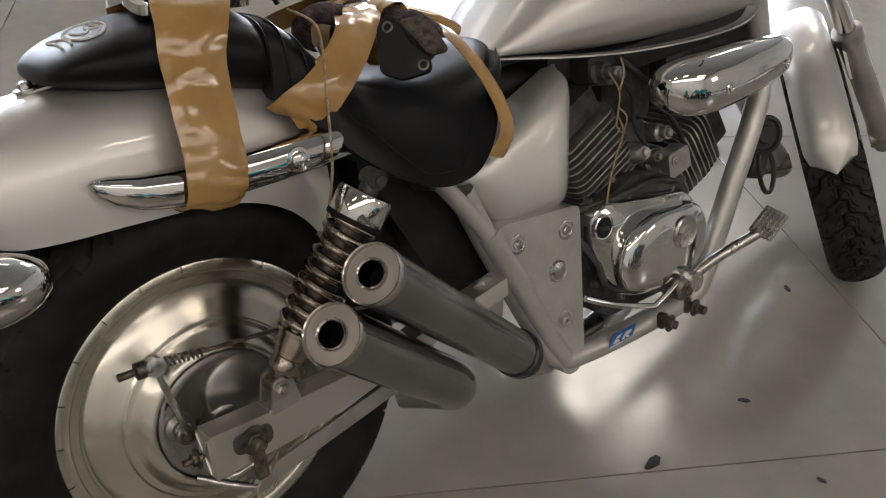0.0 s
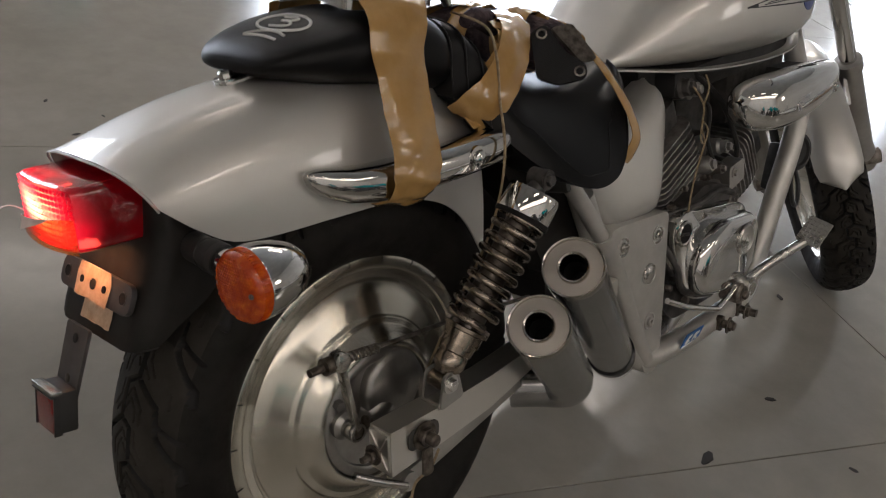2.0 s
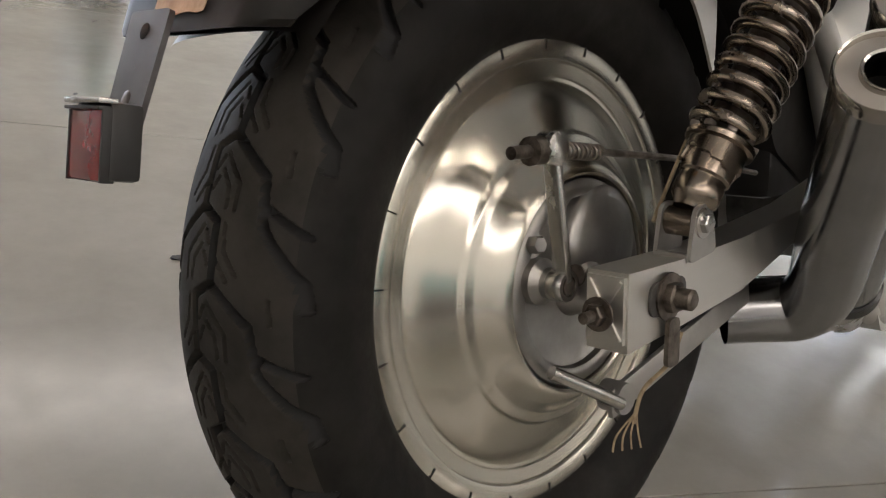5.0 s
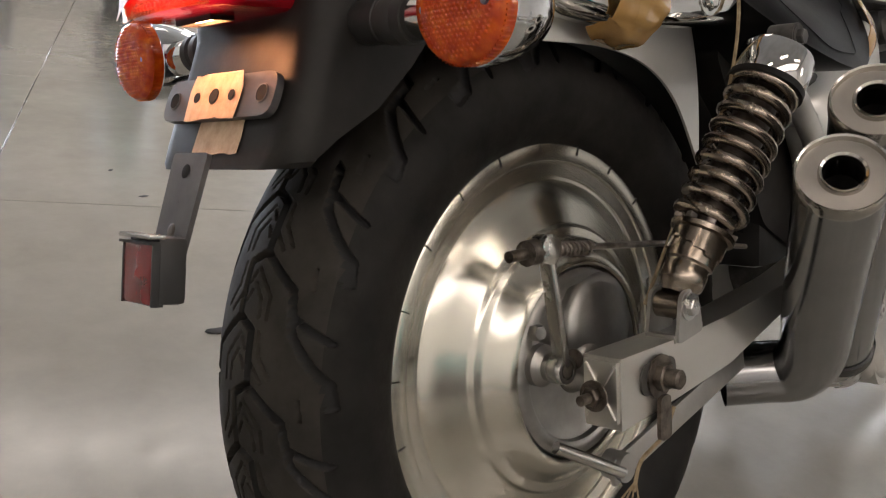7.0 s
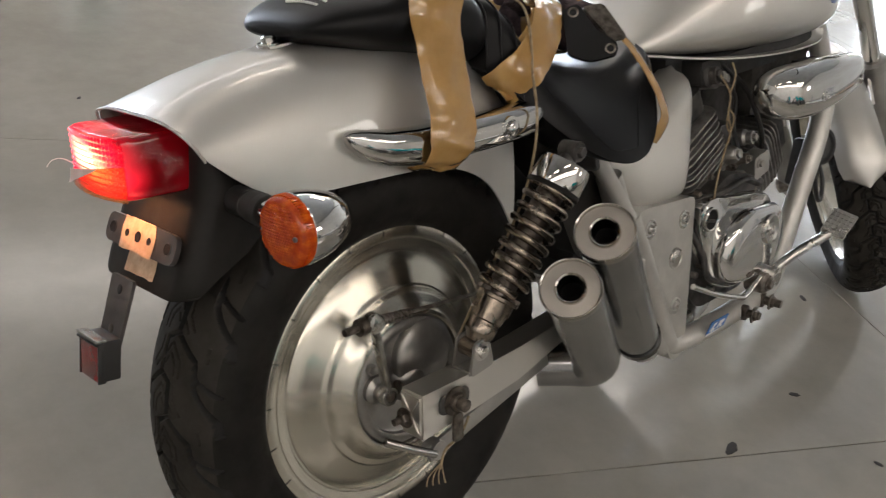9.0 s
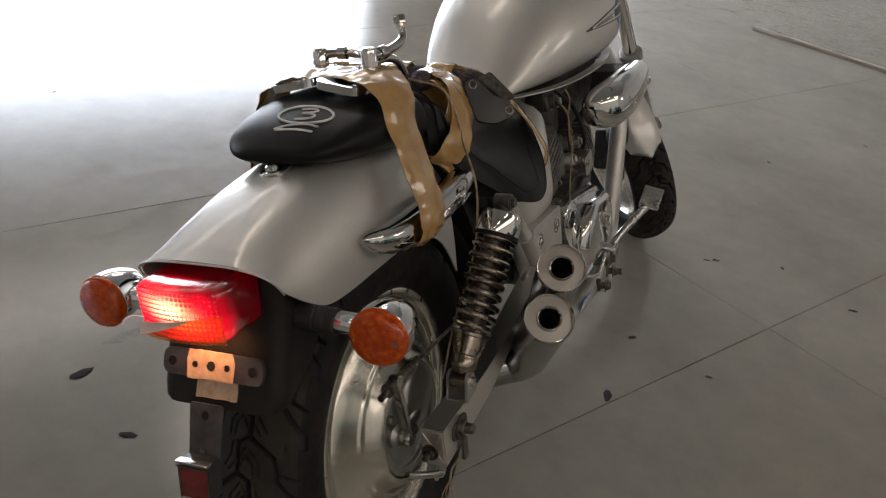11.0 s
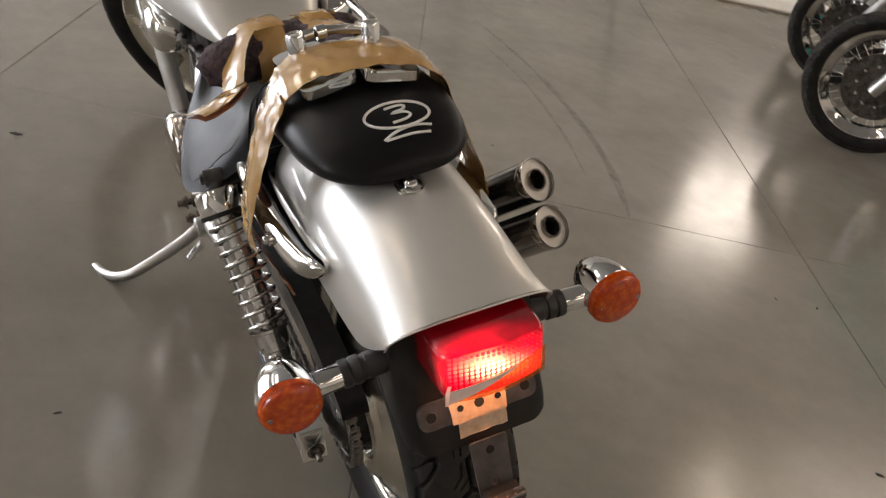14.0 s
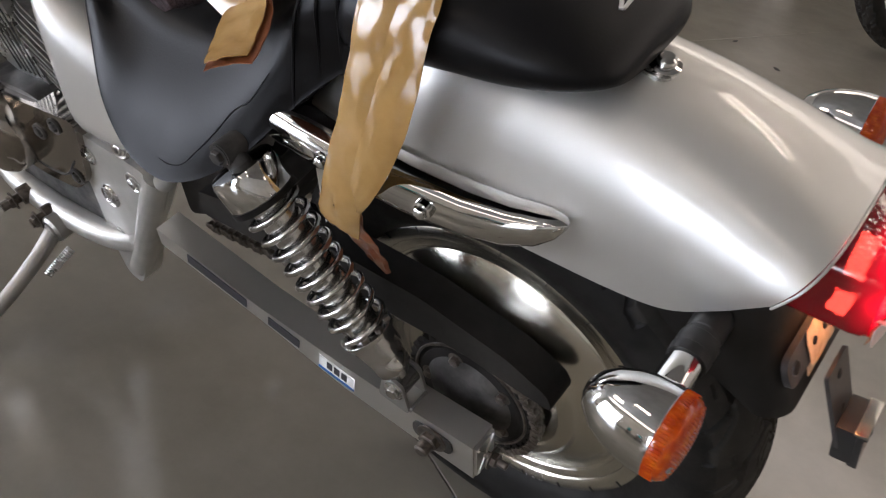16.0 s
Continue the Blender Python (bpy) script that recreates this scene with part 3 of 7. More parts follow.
# ---- tyres and wheels ----
def tyre_mesh(name, outline, pitches, turns, across, wide=0.0075):
    """A tyre about the y axis with a block tread cut into it."""
    pts = smooth_line([(y, r, 0) for y, r in outline], 8)
    ys, rs = np.array([p.x for p in pts]), np.array([p.y for p in pts])
    arc = np.r_[0, np.cumsum(np.hypot(np.diff(ys), np.diff(rs)))]
    even = np.linspace(0, arc[-1], across)
    ys, rs = np.interp(even, arc, ys), np.interp(even, arc, rs)
    top = rs.max()
    pitch = 2 * np.pi * top / pitches
    th = np.linspace(0, 2 * np.pi, turns, endpoint=False)
    s = (th * top)[:, None] / pitch + 0 * ys[None]
    y = ys[None] + 0 * s
    half = abs(ys).max()

    def groove(line, width, deep=1.0):
        """A groove along a line of (pitches round, share of the half width)."""
        best = np.full_like(y, 9.0)
        mid = sum(p[0] for p in line) / len(line)
        px = ((s - mid + 0.5) % 1.0 - 0.5 + mid) * pitch
        for shift in (-1, 0, 1):
            qx = px + shift * pitch
            for (s0, v0), (s1, v1) in zip(line, line[1:]):
                ax, ay, bx, by = s0 * pitch, v0 * half, s1 * pitch, v1 * half
                t = np.clip(((qx - ax) * (bx - ax) + (y - ay) * (by - ay)) / ((bx - ax) ** 2 + (by - ay) ** 2), 0, 1)
                best = np.minimum(best, np.hypot(qx - ax - t * (bx - ax), y - ay - t * (by - ay)))
        return deep * (1 - np.clip((best - width * 0.30) / (width * 0.26), 0, 1))

    fine = max(wide * 0.42, 0.0022)
    cut = groove([(p + 0.12, v) for p, v in ((0.0, -0.11), (0.09, 0.11), (0.5, 0.11), (0.59, -0.11), (1.0, -0.11))], wide)
    for side, off in ((-1, 0.12), (1, 0.62)):
        for line, w, deep in (([(0.0, 0.11), (0.25, 0.54), (0.58, 0.60), (0.92, 0.90), (1.12, 0.92)], wide, 1.0),
                              ([(0.46, 0.62), (0.60, 0.90)], wide * 0.9, 0.95),
                              ([(0.13, 0.06), (0.32, 0.29), (0.50, 0.30)], fine, 0.5), ([(0.25, 0.06), (0.36, 0.18), (0.49, 0.19)], fine, 0.5),
                              ([(0.60, 0.08), (0.80, 0.11), (0.97, 0.30)], fine, 0.5), ([(0.60, 0.22), (0.78, 0.25), (0.93, 0.40)], fine, 0.5),
                              ([(0.06, 0.70), (0.22, 0.72)], fine, 0.5), ([(0.16, 0.02), (0.24, -0.04)], fine, 0.5), ([(0.30, 0.02), (0.38, -0.04)], fine, 0.5)):
            cut = np.maximum(cut, groove([(p + off, v * side) for p, v in line], w, deep))
    fade = np.clip((rs - (rs.min() + 0.42 * (top - rs.min()))) / 0.01, 0, 1)
    r = rs[None] - 0.0085 * cut * fade[None]
    x = r * np.cos(th)[:, None]
    z = r * np.sin(th)[:, None]
    verts = np.stack([x, y, z], -1).reshape(-1, 3)
    i, j = np.meshgrid(np.arange(turns), np.arange(across - 1), indexing="ij")
    k = (i + 1) % turns
    faces = np.stack([i * across + j, i * across + j + 1, k * across + j + 1, k * across + j], -1).reshape(-1, 4)
    me = bpy.data.meshes.new(name)
    me.from_pydata(verts.tolist(), [], faces.tolist())
    me.polygons.foreach_set("use_smooth", [True] * len(faces))
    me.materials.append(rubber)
    me.materials.append(groove_shade_rubber)
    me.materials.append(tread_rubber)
    # deep faces take the darker colour, so groove shade is painted in
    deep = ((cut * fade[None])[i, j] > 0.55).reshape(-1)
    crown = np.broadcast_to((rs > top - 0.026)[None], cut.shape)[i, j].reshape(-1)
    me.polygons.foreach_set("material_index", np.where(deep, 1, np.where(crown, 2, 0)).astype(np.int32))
    me.set_sharp_from_angle(angle=radians(45))
    return me


moto = root("motorcycle", LEAN, "silver cruiser motorcycle with chrome trim leaning on its side stand", "motorcycle")
AX = 0.31
rear_outline = [(-0.050, 0.200), (-0.064, 0.214), (-0.0755, 0.241), (-0.0765, 0.262), (-0.070, 0.281), (-0.057, 0.294), (-0.038, 0.3035), (-0.019, 0.3085),
                (0, 0.310), (0.019, 0.3085), (0.038, 0.3035), (0.057, 0.294), (0.070, 0.281), (0.0765, 0.262), (0.0755, 0.241), (0.064, 0.214), (0.050, 0.200)]
rim_half = [(0.2045, 0.0515), (0.2040, 0.0540), (0.2020, 0.0552), (0.1880, 0.0540), (0.1862, 0.0530), (0.1850, 0.0505), (0.1740, 0.0490), (0.1725, 0.0474), (0.1695, 0.0474), (0.1675, 0.0500), (0.150, 0.0572), (0.1300, 0.0658)]
hub_right = [(0.1275, 0.0672), (0.1262, 0.0700), (0.1240, 0.0712), (0.1185, 0.0720), (0.1160, 0.0738), (0.1090, 0.0820), (0.1010, 0.0905), (0.0975, 0.0925), (0.0940, 0.0930), (0.0918, 0.0915), (0.0908, 0.088), (0.0905, 0.06)]
hub_left = [(0.1235, 0.0685), (0.1215, 0.0720), (0.1185, 0.0740), (0.112, 0.0755), (0.1085, 0.0765), (0.1070, 0.0775), (0.104, 0.0785), (0.092, 0.072), (0.0905, 0.06)]
rear_wheel = part("rear_wheel", lathe((0, 0, 0), (0, 1, 0), [(r, -h) for r, h in rim_half + hub_right] + [(r, h) for r, h in (rim_half + hub_left)[::-1]], 160), wheel_alloy, moto, "spun alloy disc wheel")
rear_wheel.location = (0, 0, AX)
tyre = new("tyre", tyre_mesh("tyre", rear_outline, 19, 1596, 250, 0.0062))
tyre.parent, tyre.location = rear_wheel, (0, 0, AX)
tagged(tyre, "black rubber tyre with zigzag block tread")
part("brake_panel", lathe((0, 0, AX), (0, -1, 0), [(0.0, 0.104), (0.016, 0.103), (0.024, 0.097), (0.030, 0.0840), (0.0705, 0.0825), (0.0735, 0.0840), (0.0745, 0.0900), (0.0775, 0.0918), (0.0860, 0.0912), (0.0888, 0.0890), (0.0895, 0.0860), (0.0895, 0.07)], 96), drum_alloy, rear_wheel, "grey cast drum brake panel")
part("brake_dome", lathe((0.026, -0.086, AX + 0.030), (0.03, -1, 0.02), [(0.052, -0.006), (0.051, 0.006), (0.048, 0.0095), (0.040, 0.0115), (0.02, 0.0150), (0.0, 0.0160)], 56), drum_alloy, rear_wheel, "polished domed brake cover")
part("cam_boss", lathe((-0.063, -0.080, 0.322), (0, -1, 0), [(0.0, 0), (0.019, 0.0), (0.019, 0.018), (0.013, 0.024), (0.013, 0.032), (0, 0.032)], 24), drum_alloy, rear_wheel, "cast boss of the brake cam")
part("panel_plug", hexbolt((-0.068, -0.090, 0.352), (-0.2, -1, 0.1), 0.0075, 0.012), drum_alloy, rear_wheel)
# moulded ticks round the bead
tick = box((0.0085, 0.0012, 0.0010), None, 0)
tick_mesh = part("bead_tick", tick, rubber, rear_wheel, smooth=False)
tick_mesh.matrix_local = pose(0, 0, AX) @ pose(0, 0, 0, 0, -10, 0) @ Matrix.Translation((0.1995, -0.0552, 0))
for k in range(1, 44):
    t2 = new("bead_tick", tick_mesh.data)
    t2.parent = rear_wheel
    side = 1 if k < 22 else -1
    t2.matrix_local = pose(0, 0, AX) @ pose(0, 0, 0, 0, -10 + k * 360 / 22, 0) @ Matrix.Translation((0.1995, -0.0552 * side, 0))
# drum brake lever with its rod
arm = part("brake_lever", joined(beam((-0.063, -0.118, 0.325), (-0.085, -0.122, 0.430), 0.0075, 0.0135, 0.002, (0, 1, 0)),
                                 lathe((-0.063, -0.108, 0.322), (0, -1, 0), [(0, 0), (0.0125, 0), (0.0132, 0.002), (0.0132, 0.014), (0.0120, 0.016), (0.0085, 0.0162), (0.0080, 0.0145), (0, 0.0145)], 24),
                                 lathe((-0.085, -0.114, 0.430), (0, -1, 0), [(0, 0), (0.0125, 0), (0.0125, 0.015), (0.006, 0.017), (0, 0.017)], 24)), satin, moto, "steel drum brake lever")
part("clevis_bolt", joined(lathe((-0.128, -0.119, 0.429), (1, 0, 0), [(0, 0), (0.005, 0), (0.005, 0.02), (0.011, 0.021), (0.011, 0.034), (0, 0.034)], 12)), rusty, arm)
part("cam_end", lathe((-0.063, -0.1215, 0.322), (0, -1, 0), [(0.0078, 0.0), (0.0072, 0.0025), (0.0, 0.003)], 6), rusty, arm)
part("lever_pinch_bolt", hexbolt((-0.045, -0.117, 0.327), (1, 0, -0.2), 0.006, 0.008), rusty, arm)
part("brake_rod", tube([(-0.09, -0.119, 0.430), (0.02, -0.116, 0.419), (0.14, -0.11, 0.405), (0.30, -0.10, 0.38)], 0.003, 8), dull, moto, "thin steel brake rod")
turns = [(-0.075 + 0.055 * k / 66, -0.119 + 0.0058 * math.cos(k * 0.9), 0.4285 - 0.006 * k / 66 + 0.0058 * math.sin(k * 0.9)) for k in range(67)]
part("rod_spring", tube(turns, 0.0013, 6, 2), dull, moto, "small coil return spring")
# swing arm
swing_out = [(-0.054, 0.337), (-0.054, 0.275), (0.04, 0.283), (0.13, 0.293), (0.25, 0.325), (0.43, 0.360), (0.43, 0.388), (0.26, 0.354), (0.13, 0.341), (0.04, 0.337)]
swingarm = part("swing_arm", slab(swing_out, (0, -0.1535, 0), (1, 0, 0), (0, 0, 1), 0.037, 0.004), swing_alloy, moto, "brushed alloy box swing arm")
part("swing_arm_side", mirror_y(slab(swing_out, (0, -0.1535, 0), (1, 0, 0), (0, 0, 1), 0.037, 0.004)), swing_alloy, swingarm)
for side in (-1, 1):
    y = 0.1535 * side
    part("end_cap", slab([(-0.0165, -0.026), (0.0165, -0.026), (0.0165, 0.026), (-0.0165, 0.026)], (-0.056, y, 0.308), (0, 1, 0), (0, 0, 1), 0.004, 0.0015), swing_alloy, swingarm)
    for sx, sz in ((1, 1), (-1, 1), (1, -1), (-1, -1)):
        part("cap_rib", beam((-0.0585, y, 0.308), (-0.0585, y + 0.0145 * sx, 0.308 + 0.023 * sz), 0.003, 0.003, 0.0008), swing_alloy, swingarm)
    part("adjuster_bolt", joined(lathe((-0.086, y, 0.306), (1, 0, 0), [(0, 0), (0.0045, 0), (0.0045, 0.03), (0, 0.03)], 10), hexbolt((-0.067, y, 0.306), (-1, 0, 0), 0.009, 0.008)), rusty, swingarm, "rusty chain adjuster bolt")
    part("axle_slot_plate", slab(round_outline([(-0.027, -0.014), (0.027, -0.014), (0.027, 0.014), (-0.027, 0.014)], 0.012), (0.0, 0.1728 * side, 0.311), (1, 0, 0), (0, 0, 1), 0.003, 0.0008), dark_cast, swingarm)
    part("axle_nut", joined(hexbolt((0, 0.1750 * side, 0.311), (0, side, 0), 0.0130, 0.009), lathe((0, 0.183 * side, 0.311), (0, side, 0), [(0.0, 0), (0.0085, 0), (0.0085, 0.012), (0.006, 0.014), (0, 0.014)], 16)), rusty, swingarm, "rusty axle nut")
    for dy in (-0.0155, 0.0155):
        part("shock_lug", slab(round_outline([(-0.020, -0.032), (0.024, -0.026), (0.015, 0.010), (0.004, 0.016), (-0.012, 0.013)], 0.007), (0.049, (0.158 + dy) * side, 0.364), (1, 0, 0), (0, 0, 1), 0.0038, 0.001), alloy, swingarm, "grey steel shock clevis plate")
    part("shock_lug", slab(round_outline([(-0.0155, -0.004), (0.0155, -0.004), (0.0155, 0.004), (-0.0155, 0.004)], 0.003), (0.030, 0.158 * side, 0.3365), (0, 1, 0), (-0.25, 0, 1), 0.0038, 0.001), alloy, swingarm)
    part("shock_bolt", hexbolt((0.048, 0.176 * side, 0.364), (0, side, 0), 0.0085, 0.007), satin, swingarm)
part("torque_arm", joined(beam((0.005, -0.118, 0.205), (0.26, -0.116, 0.262), 0.006, 0.026, 0.002, (0, 0, 1)), lathe((0.02, -0.104, 0.209), (0, -1, 0), [(0, 0), (0.014, 0), (0.014, 0.022), (0, 0.022)], 16)), alloy, moto, "alloy brake torque arm")
part("torque_link", tube([(-0.058, -0.104, 0.247), (-0.02, -0.12, 0.225), (0.012, -0.125, 0.207)], 0.006, 10, 3), satin, moto, "steel link from brake panel")
part("split_pin_link", slab(round_outline([(-0.009, -0.034), (0.009, -0.034), (0.008, 0.006), (-0.008, 0.006)], 0.006), (0.002, -0.1775, 0.288), (1, 0, 0), (0, 0, 1), 0.004, 0.001), rusty, moto, "rusty locking link on the axle")


# ---- shock absorbers ----
def shock(side):
    low, high = Vector((0.048, -0.158, 0.364)), Vector((0.2150, -0.1920, 0.6140)) if side < 0 else Vector((0.2316, -0.1830, 0.6390))
    top = 0.0 if side < 0 else 0.028
    d, s, u = basis(high - low)
    metal = worn_chrome if side < 0 else spring_steel
    body = part("shock_absorber", joined(lathe(low, d, [(0.0, 0.010), (0.0140, 0.010), (0.0165, 0.016), (0.0200, 0.020), (0.0208, 0.024), (0.0208, 0.034), (0.0198, 0.036), (0.0198, 0.039), (0.0222, 0.041), (0.0228, 0.050), (0.0228, 0.071), (0.0, 0.071)], 32),
                                         lathe(low - Vector((0, 0.0125, 0)), (0, 1, 0), [(0, 0), (0.0125, 0), (0.0125, 0.025), (0, 0.025)], 24)), metal, None, "browned chrome shock absorber with a coil spring" if side < 0 else "bright steel shock absorber with a coil spring")
    sleeve = []
    for k in range(48):
        a = 2 * math.pi * k / 48
        out = s * math.cos(a) + u * math.sin(a)
        edge = 0.048 + 0.0035 * ((k // 4) % 4)
        sleeve.append([low + d * h + out * r for h, r in ((edge, 0.0232), (edge, 0.0258), (0.0690, 0.0258), (0.0705, 0.0300), (0.0750, 0.0305), (0.0765, 0.0285), (0.0770, 0.0230))])
    part("preload_collar", rings(sleeve, closed=True, caps=False, loop=True), metal, body, "stepped steel preload collar")
    part("damper_tube", lathe(low, d, [(0.0, 0.068), (0.0188, 0.068), (0.0188 if side < 0 else 0.0212, 0.236 + top), (0.0, 0.236 + top)], 28), rusty if side < 0 else metal, body, "dark damper tube inside the spring")
    for k in range(9):
        a = 2 * math.pi * k / 9
        o = low + d * 0.0785 + (s * math.cos(a) + u * math.sin(a)) * 0.0268
        part("collar_notch", box((0.008, 0.007, 0.005), Matrix.Translation(o) @ d.to_track_quat("Z", "Y").to_matrix().to_4x4() @ Matrix.Rotation(a, 4, "Z"), 0.001), dull, body)
    count, start, stop = 8.4 if side < 0 else 9.0, 0.083, 0.2325 + top
    coil = []
    for k in range(int(count * 20) + 1):
        f = k / (count * 20)
        a = f * count * 2 * math.pi
        coil.append(low + d * (start + (stop - start) * f) + (s * math.cos(a) + u * math.sin(a)) * 0.0292)
    part("coil_spring", tube(coil, 0.0055 if side < 0 else 0.0035, 12, 0), metal, body)
    part("damper_rod", lathe(low, d, [(0.0, 0.18), (0.011, 0.18), (0.011, 0.25 + top), (0, 0.25 + top)], 16), satin, body)
    part("spring_cap", lathe(low, d, [(r, h + top) for r, h in ((0.0, 0.232), (0.0350, 0.232), (0.0360, 0.235), (0.0360, 0.264), (0.0335, 0.269), (0.015, 0.271), (0.0, 0.271))], 48), chrome, body, "chrome spring cap")
    part("cap_seal", lathe(low, d, [(r, h + top) for r, h in ((0.030, 0.228), (0.0370, 0.228), (0.0370, 0.2345), (0.030, 0.2345))], 40), rubber, body)
    part("top_eye", joined(lathe(low + d * (0.288 + top) - Vector((0, 0.012, 0)), (0, 1, 0), [(0, 0), (0.0135, 0), (0.0135, 0.026), (0, 0.026)], 20), lathe(low, d, [(0.0, 0.268 + top), (0.013, 0.269 + top), (0.011, 0.284 + top), (0, 0.286 + top)], 16), hexbolt(low + d * (0.288 + top) - Vector((0, 0.012, 0)), (0, -1, 0), 0.008, 0.007)), dark_cast, body, "dark upper shock eye")
    if side > 0:
        for o in (body, *body.children):
            o.data.transform(Matrix.Diagonal((1, -1, 1, 1)))
            o.data.flip_normals()
    body.parent = moto
    return body


shock(-1)
shock(1)


# ---- rear mudguard and tail ----
def guard_ring(top, low, half, n=15, p=0.62, inset=0.0):
    out = []
    for k in range(-n, n + 1):
        a = k / n * math.pi / 2
        h = abs(math.cos(a)) ** p
        y = half * math.copysign(abs(math.sin(a)) ** p, a)
        out.append(Vector((low[0] + (top[0] - low[0]) * h, y, low[1] + (top[1] - low[1]) * h)))
    return out


def guard(stations, thick, p=0.70, n=17):
    out = []
    for top, low, half in stations:
        o = guard_ring(top, low, half, n, p)
        i = guard_ring((top[0], top[1] - thick), (low[0], low[1]), half - thick, n, p)
        out.append(o + i[::-1])
    return rings(out)


def dense(stations, steps=5):
    line = [smooth_line([(a[0], a[1], 0) for a, _, _ in stations], steps), smooth_line([(b[0], b[1], 0) for _, b, _ in stations], steps), smooth_line([(h, 0, 0) for _, _, h in stations], steps)]
    return [((a.x, a.y), (b.x, b.y), h.x) for a, b, h in zip(*line)]


fender = part("rear_fender", guard(dense([((-0.303, 0.7025), (-0.276, 0.6600), 0.1010), ((-0.290, 0.708), (-0.260, 0.6470), 0.1020), ((-0.270, 0.716), (-0.238, 0.630), 0.1035),
                                          ((-0.22, 0.732), (-0.20, 0.6085), 0.106), ((-0.15, 0.747), (-0.148, 0.6020), 0.1075), ((-0.06, 0.756), (-0.06, 0.6005), 0.108),
                                          ((0.02, 0.757), (0.03, 0.5965), 0.107), ((0.09, 0.75), (0.10, 0.579), 0.106), ((0.15, 0.735), (0.150, 0.544), 0.105), ((0.2, 0.71), (0.192, 0.48), 0.104)], 5), 0.003), silver, moto, "silver painted steel rear fender")
part("fender_lip", tube([Vector(p) + Vector((0, 0, -0.001)) for p in guard_ring((-0.304, 0.7010), (-0.277, 0.6590), 0.1010, 9)], 0.0013, 8, 2), silver, fender)
inner = []
for k in range(15):
    a = math.radians(14 + 9.3 * k)
    inner.append([Vector((0.335 * math.cos(a), 0.085 * math.sin(b), AX + 0.0 + (0.335 + 0.012 * math.cos(b)) * math.sin(a))) for b in (math.radians(-90 + 18 * j) for j in range(11))])
bm_inner = rings(inner, closed=False, caps=False)
part("inner_guard", bm_inner, flap_black, moto, "black plastic inner mudguard")
FLAP_UP = Vector((0.42, 0, 1)).normalized()


def flap_x(z):
    """The rear face of the flap: it hangs outwards below the lamp."""
    return -0.3165 + 0.42 * (z - 0.515) if z < 0.605 else -0.2787 + 0.10 * (z - 0.605)


def flap_section(z, front, half, inset, r=0.026):
    rear, out = flap_x(z) + inset, []
    half -= inset
    for side in (1, -1):
        arc = [(rear + r - r * math.sin(a), side * (half - r + r * math.cos(a))) for a in (math.radians(90 * k / 6) for k in range(7))]
        arm = [(front + (rear + r - front) * k / 4, side * half) for k in range(4)]
        out += (arm + arc) if side > 0 else (arm + arc)[::-1]
    return [Vector((x, y, z)) for x, y in out]


flap_rows = []
for z, front, half in ((0.512, -0.294, 0.086), (0.516, -0.290, 0.0905), (0.53, -0.270, 0.0925), (0.55, -0.232, 0.0925), (0.58, -0.196, 0.0915), (0.61, -0.168, 0.0905), (0.64, -0.148, 0.0895), (0.675, -0.135, 0.0885)):
    flap_rows.append(flap_section(z, front, half, 0.0) + flap_section(z, front, half, 0.004)[::-1])
flap = part("number_plate_flap", rings(flap_rows), flap_black, moto, "black plastic mudguard flap below the tail lamp")


def on_flap(y, z, lift):
    return Vector((flap_x(z), y, z)) + Vector((-1, 0, 0.42)).normalized() * lift


plate_bracket = part("plate_bracket", slab(round_outline([(-0.075, -0.0165), (0.075, -0.0165), (0.075, 0.0165), (-0.075, 0.0165)], 0.013), on_flap(0.003, 0.5605, 0.006), (0, -1, 0), FLAP_UP, 0.006, 0.0022), bracket_steel, moto, "dark steel number plate bracket with empty holes")
for y in (-0.057, -0.021, 0.003, 0.027, 0.063):
    r = 0.0062 if y in (-0.057, 0.003, 0.063) else 0.0042
    part("bolt_hole", lathe(on_flap(y, 0.5605, 0.0098), (-1, 0, 0.42), [(r * 1.2, -0.0012), (r * 1.14, 0.0002), (r * 1.03, 0.0003), (r, 0.0)], 20), bracket_steel, plate_bracket)
    # shallow black disc, painted as the darkness inside the hole
    part("hole_bore", lathe(on_flap(y, 0.5605, 0.0098), (-1, 0, 0.42), [(r, 0.0002), (r * 0.96, -0.0001), (0, -0.0001)], 20), soot_hole_black, plate_bracket)


def flap_patch(rows, lift):
    """A torn piece of tape that lies on the flap: rows of height, left and right end."""
    grid = [[on_flap(a + (b - a) * k / 8, z + 0.002 * noise.noise(Vector((k * 0.9, z * 90, lift * 900))), lift + 0.0006 * noise.noise(Vector((k * 0.7, z * 60, 3)))) for k in range(9)] for z, a, b in rows]
    return sheet(grid, 0.0006)


part("tape_patch", flap_patch(((0.5445, 0.039, -0.030), (0.555, 0.039, -0.031), (0.566, 0.040, -0.032), (0.577, 0.037, -0.027)), 0.0107), old_tape, flap, "torn old masking tape")
part("tape_patch", flap_patch(((0.5225, 0.031, -0.031), (0.533, 0.030, -0.032), (0.548, 0.029, -0.031)), 0.0016), old_tape, flap, "torn old masking tape")
for y, r in ((-0.021, 0.0052), (0.003, 0.0078), (0.027, 0.0052)):
    part("tape_hole", lathe(on_flap(y, 0.5605, 0.0112), (-1, 0, 0.42), [(r * 0.8, 0.0), (r * 0.78, 0.0005), (0, 0.0005)], 14), soot_hole_black, flap)
stay = part("reflector_stay", slab(round_outline([(-0.024, 0.010), (-0.021, -0.085), (0.021, -0.085), (0.024, 0.010)], 0.004), (-0.332, 0.003, 0.515), (0, -1, 0), (0.38, 0, 1), 0.004, 0.001), bracket_steel, moto, "dark steel reflector stay")
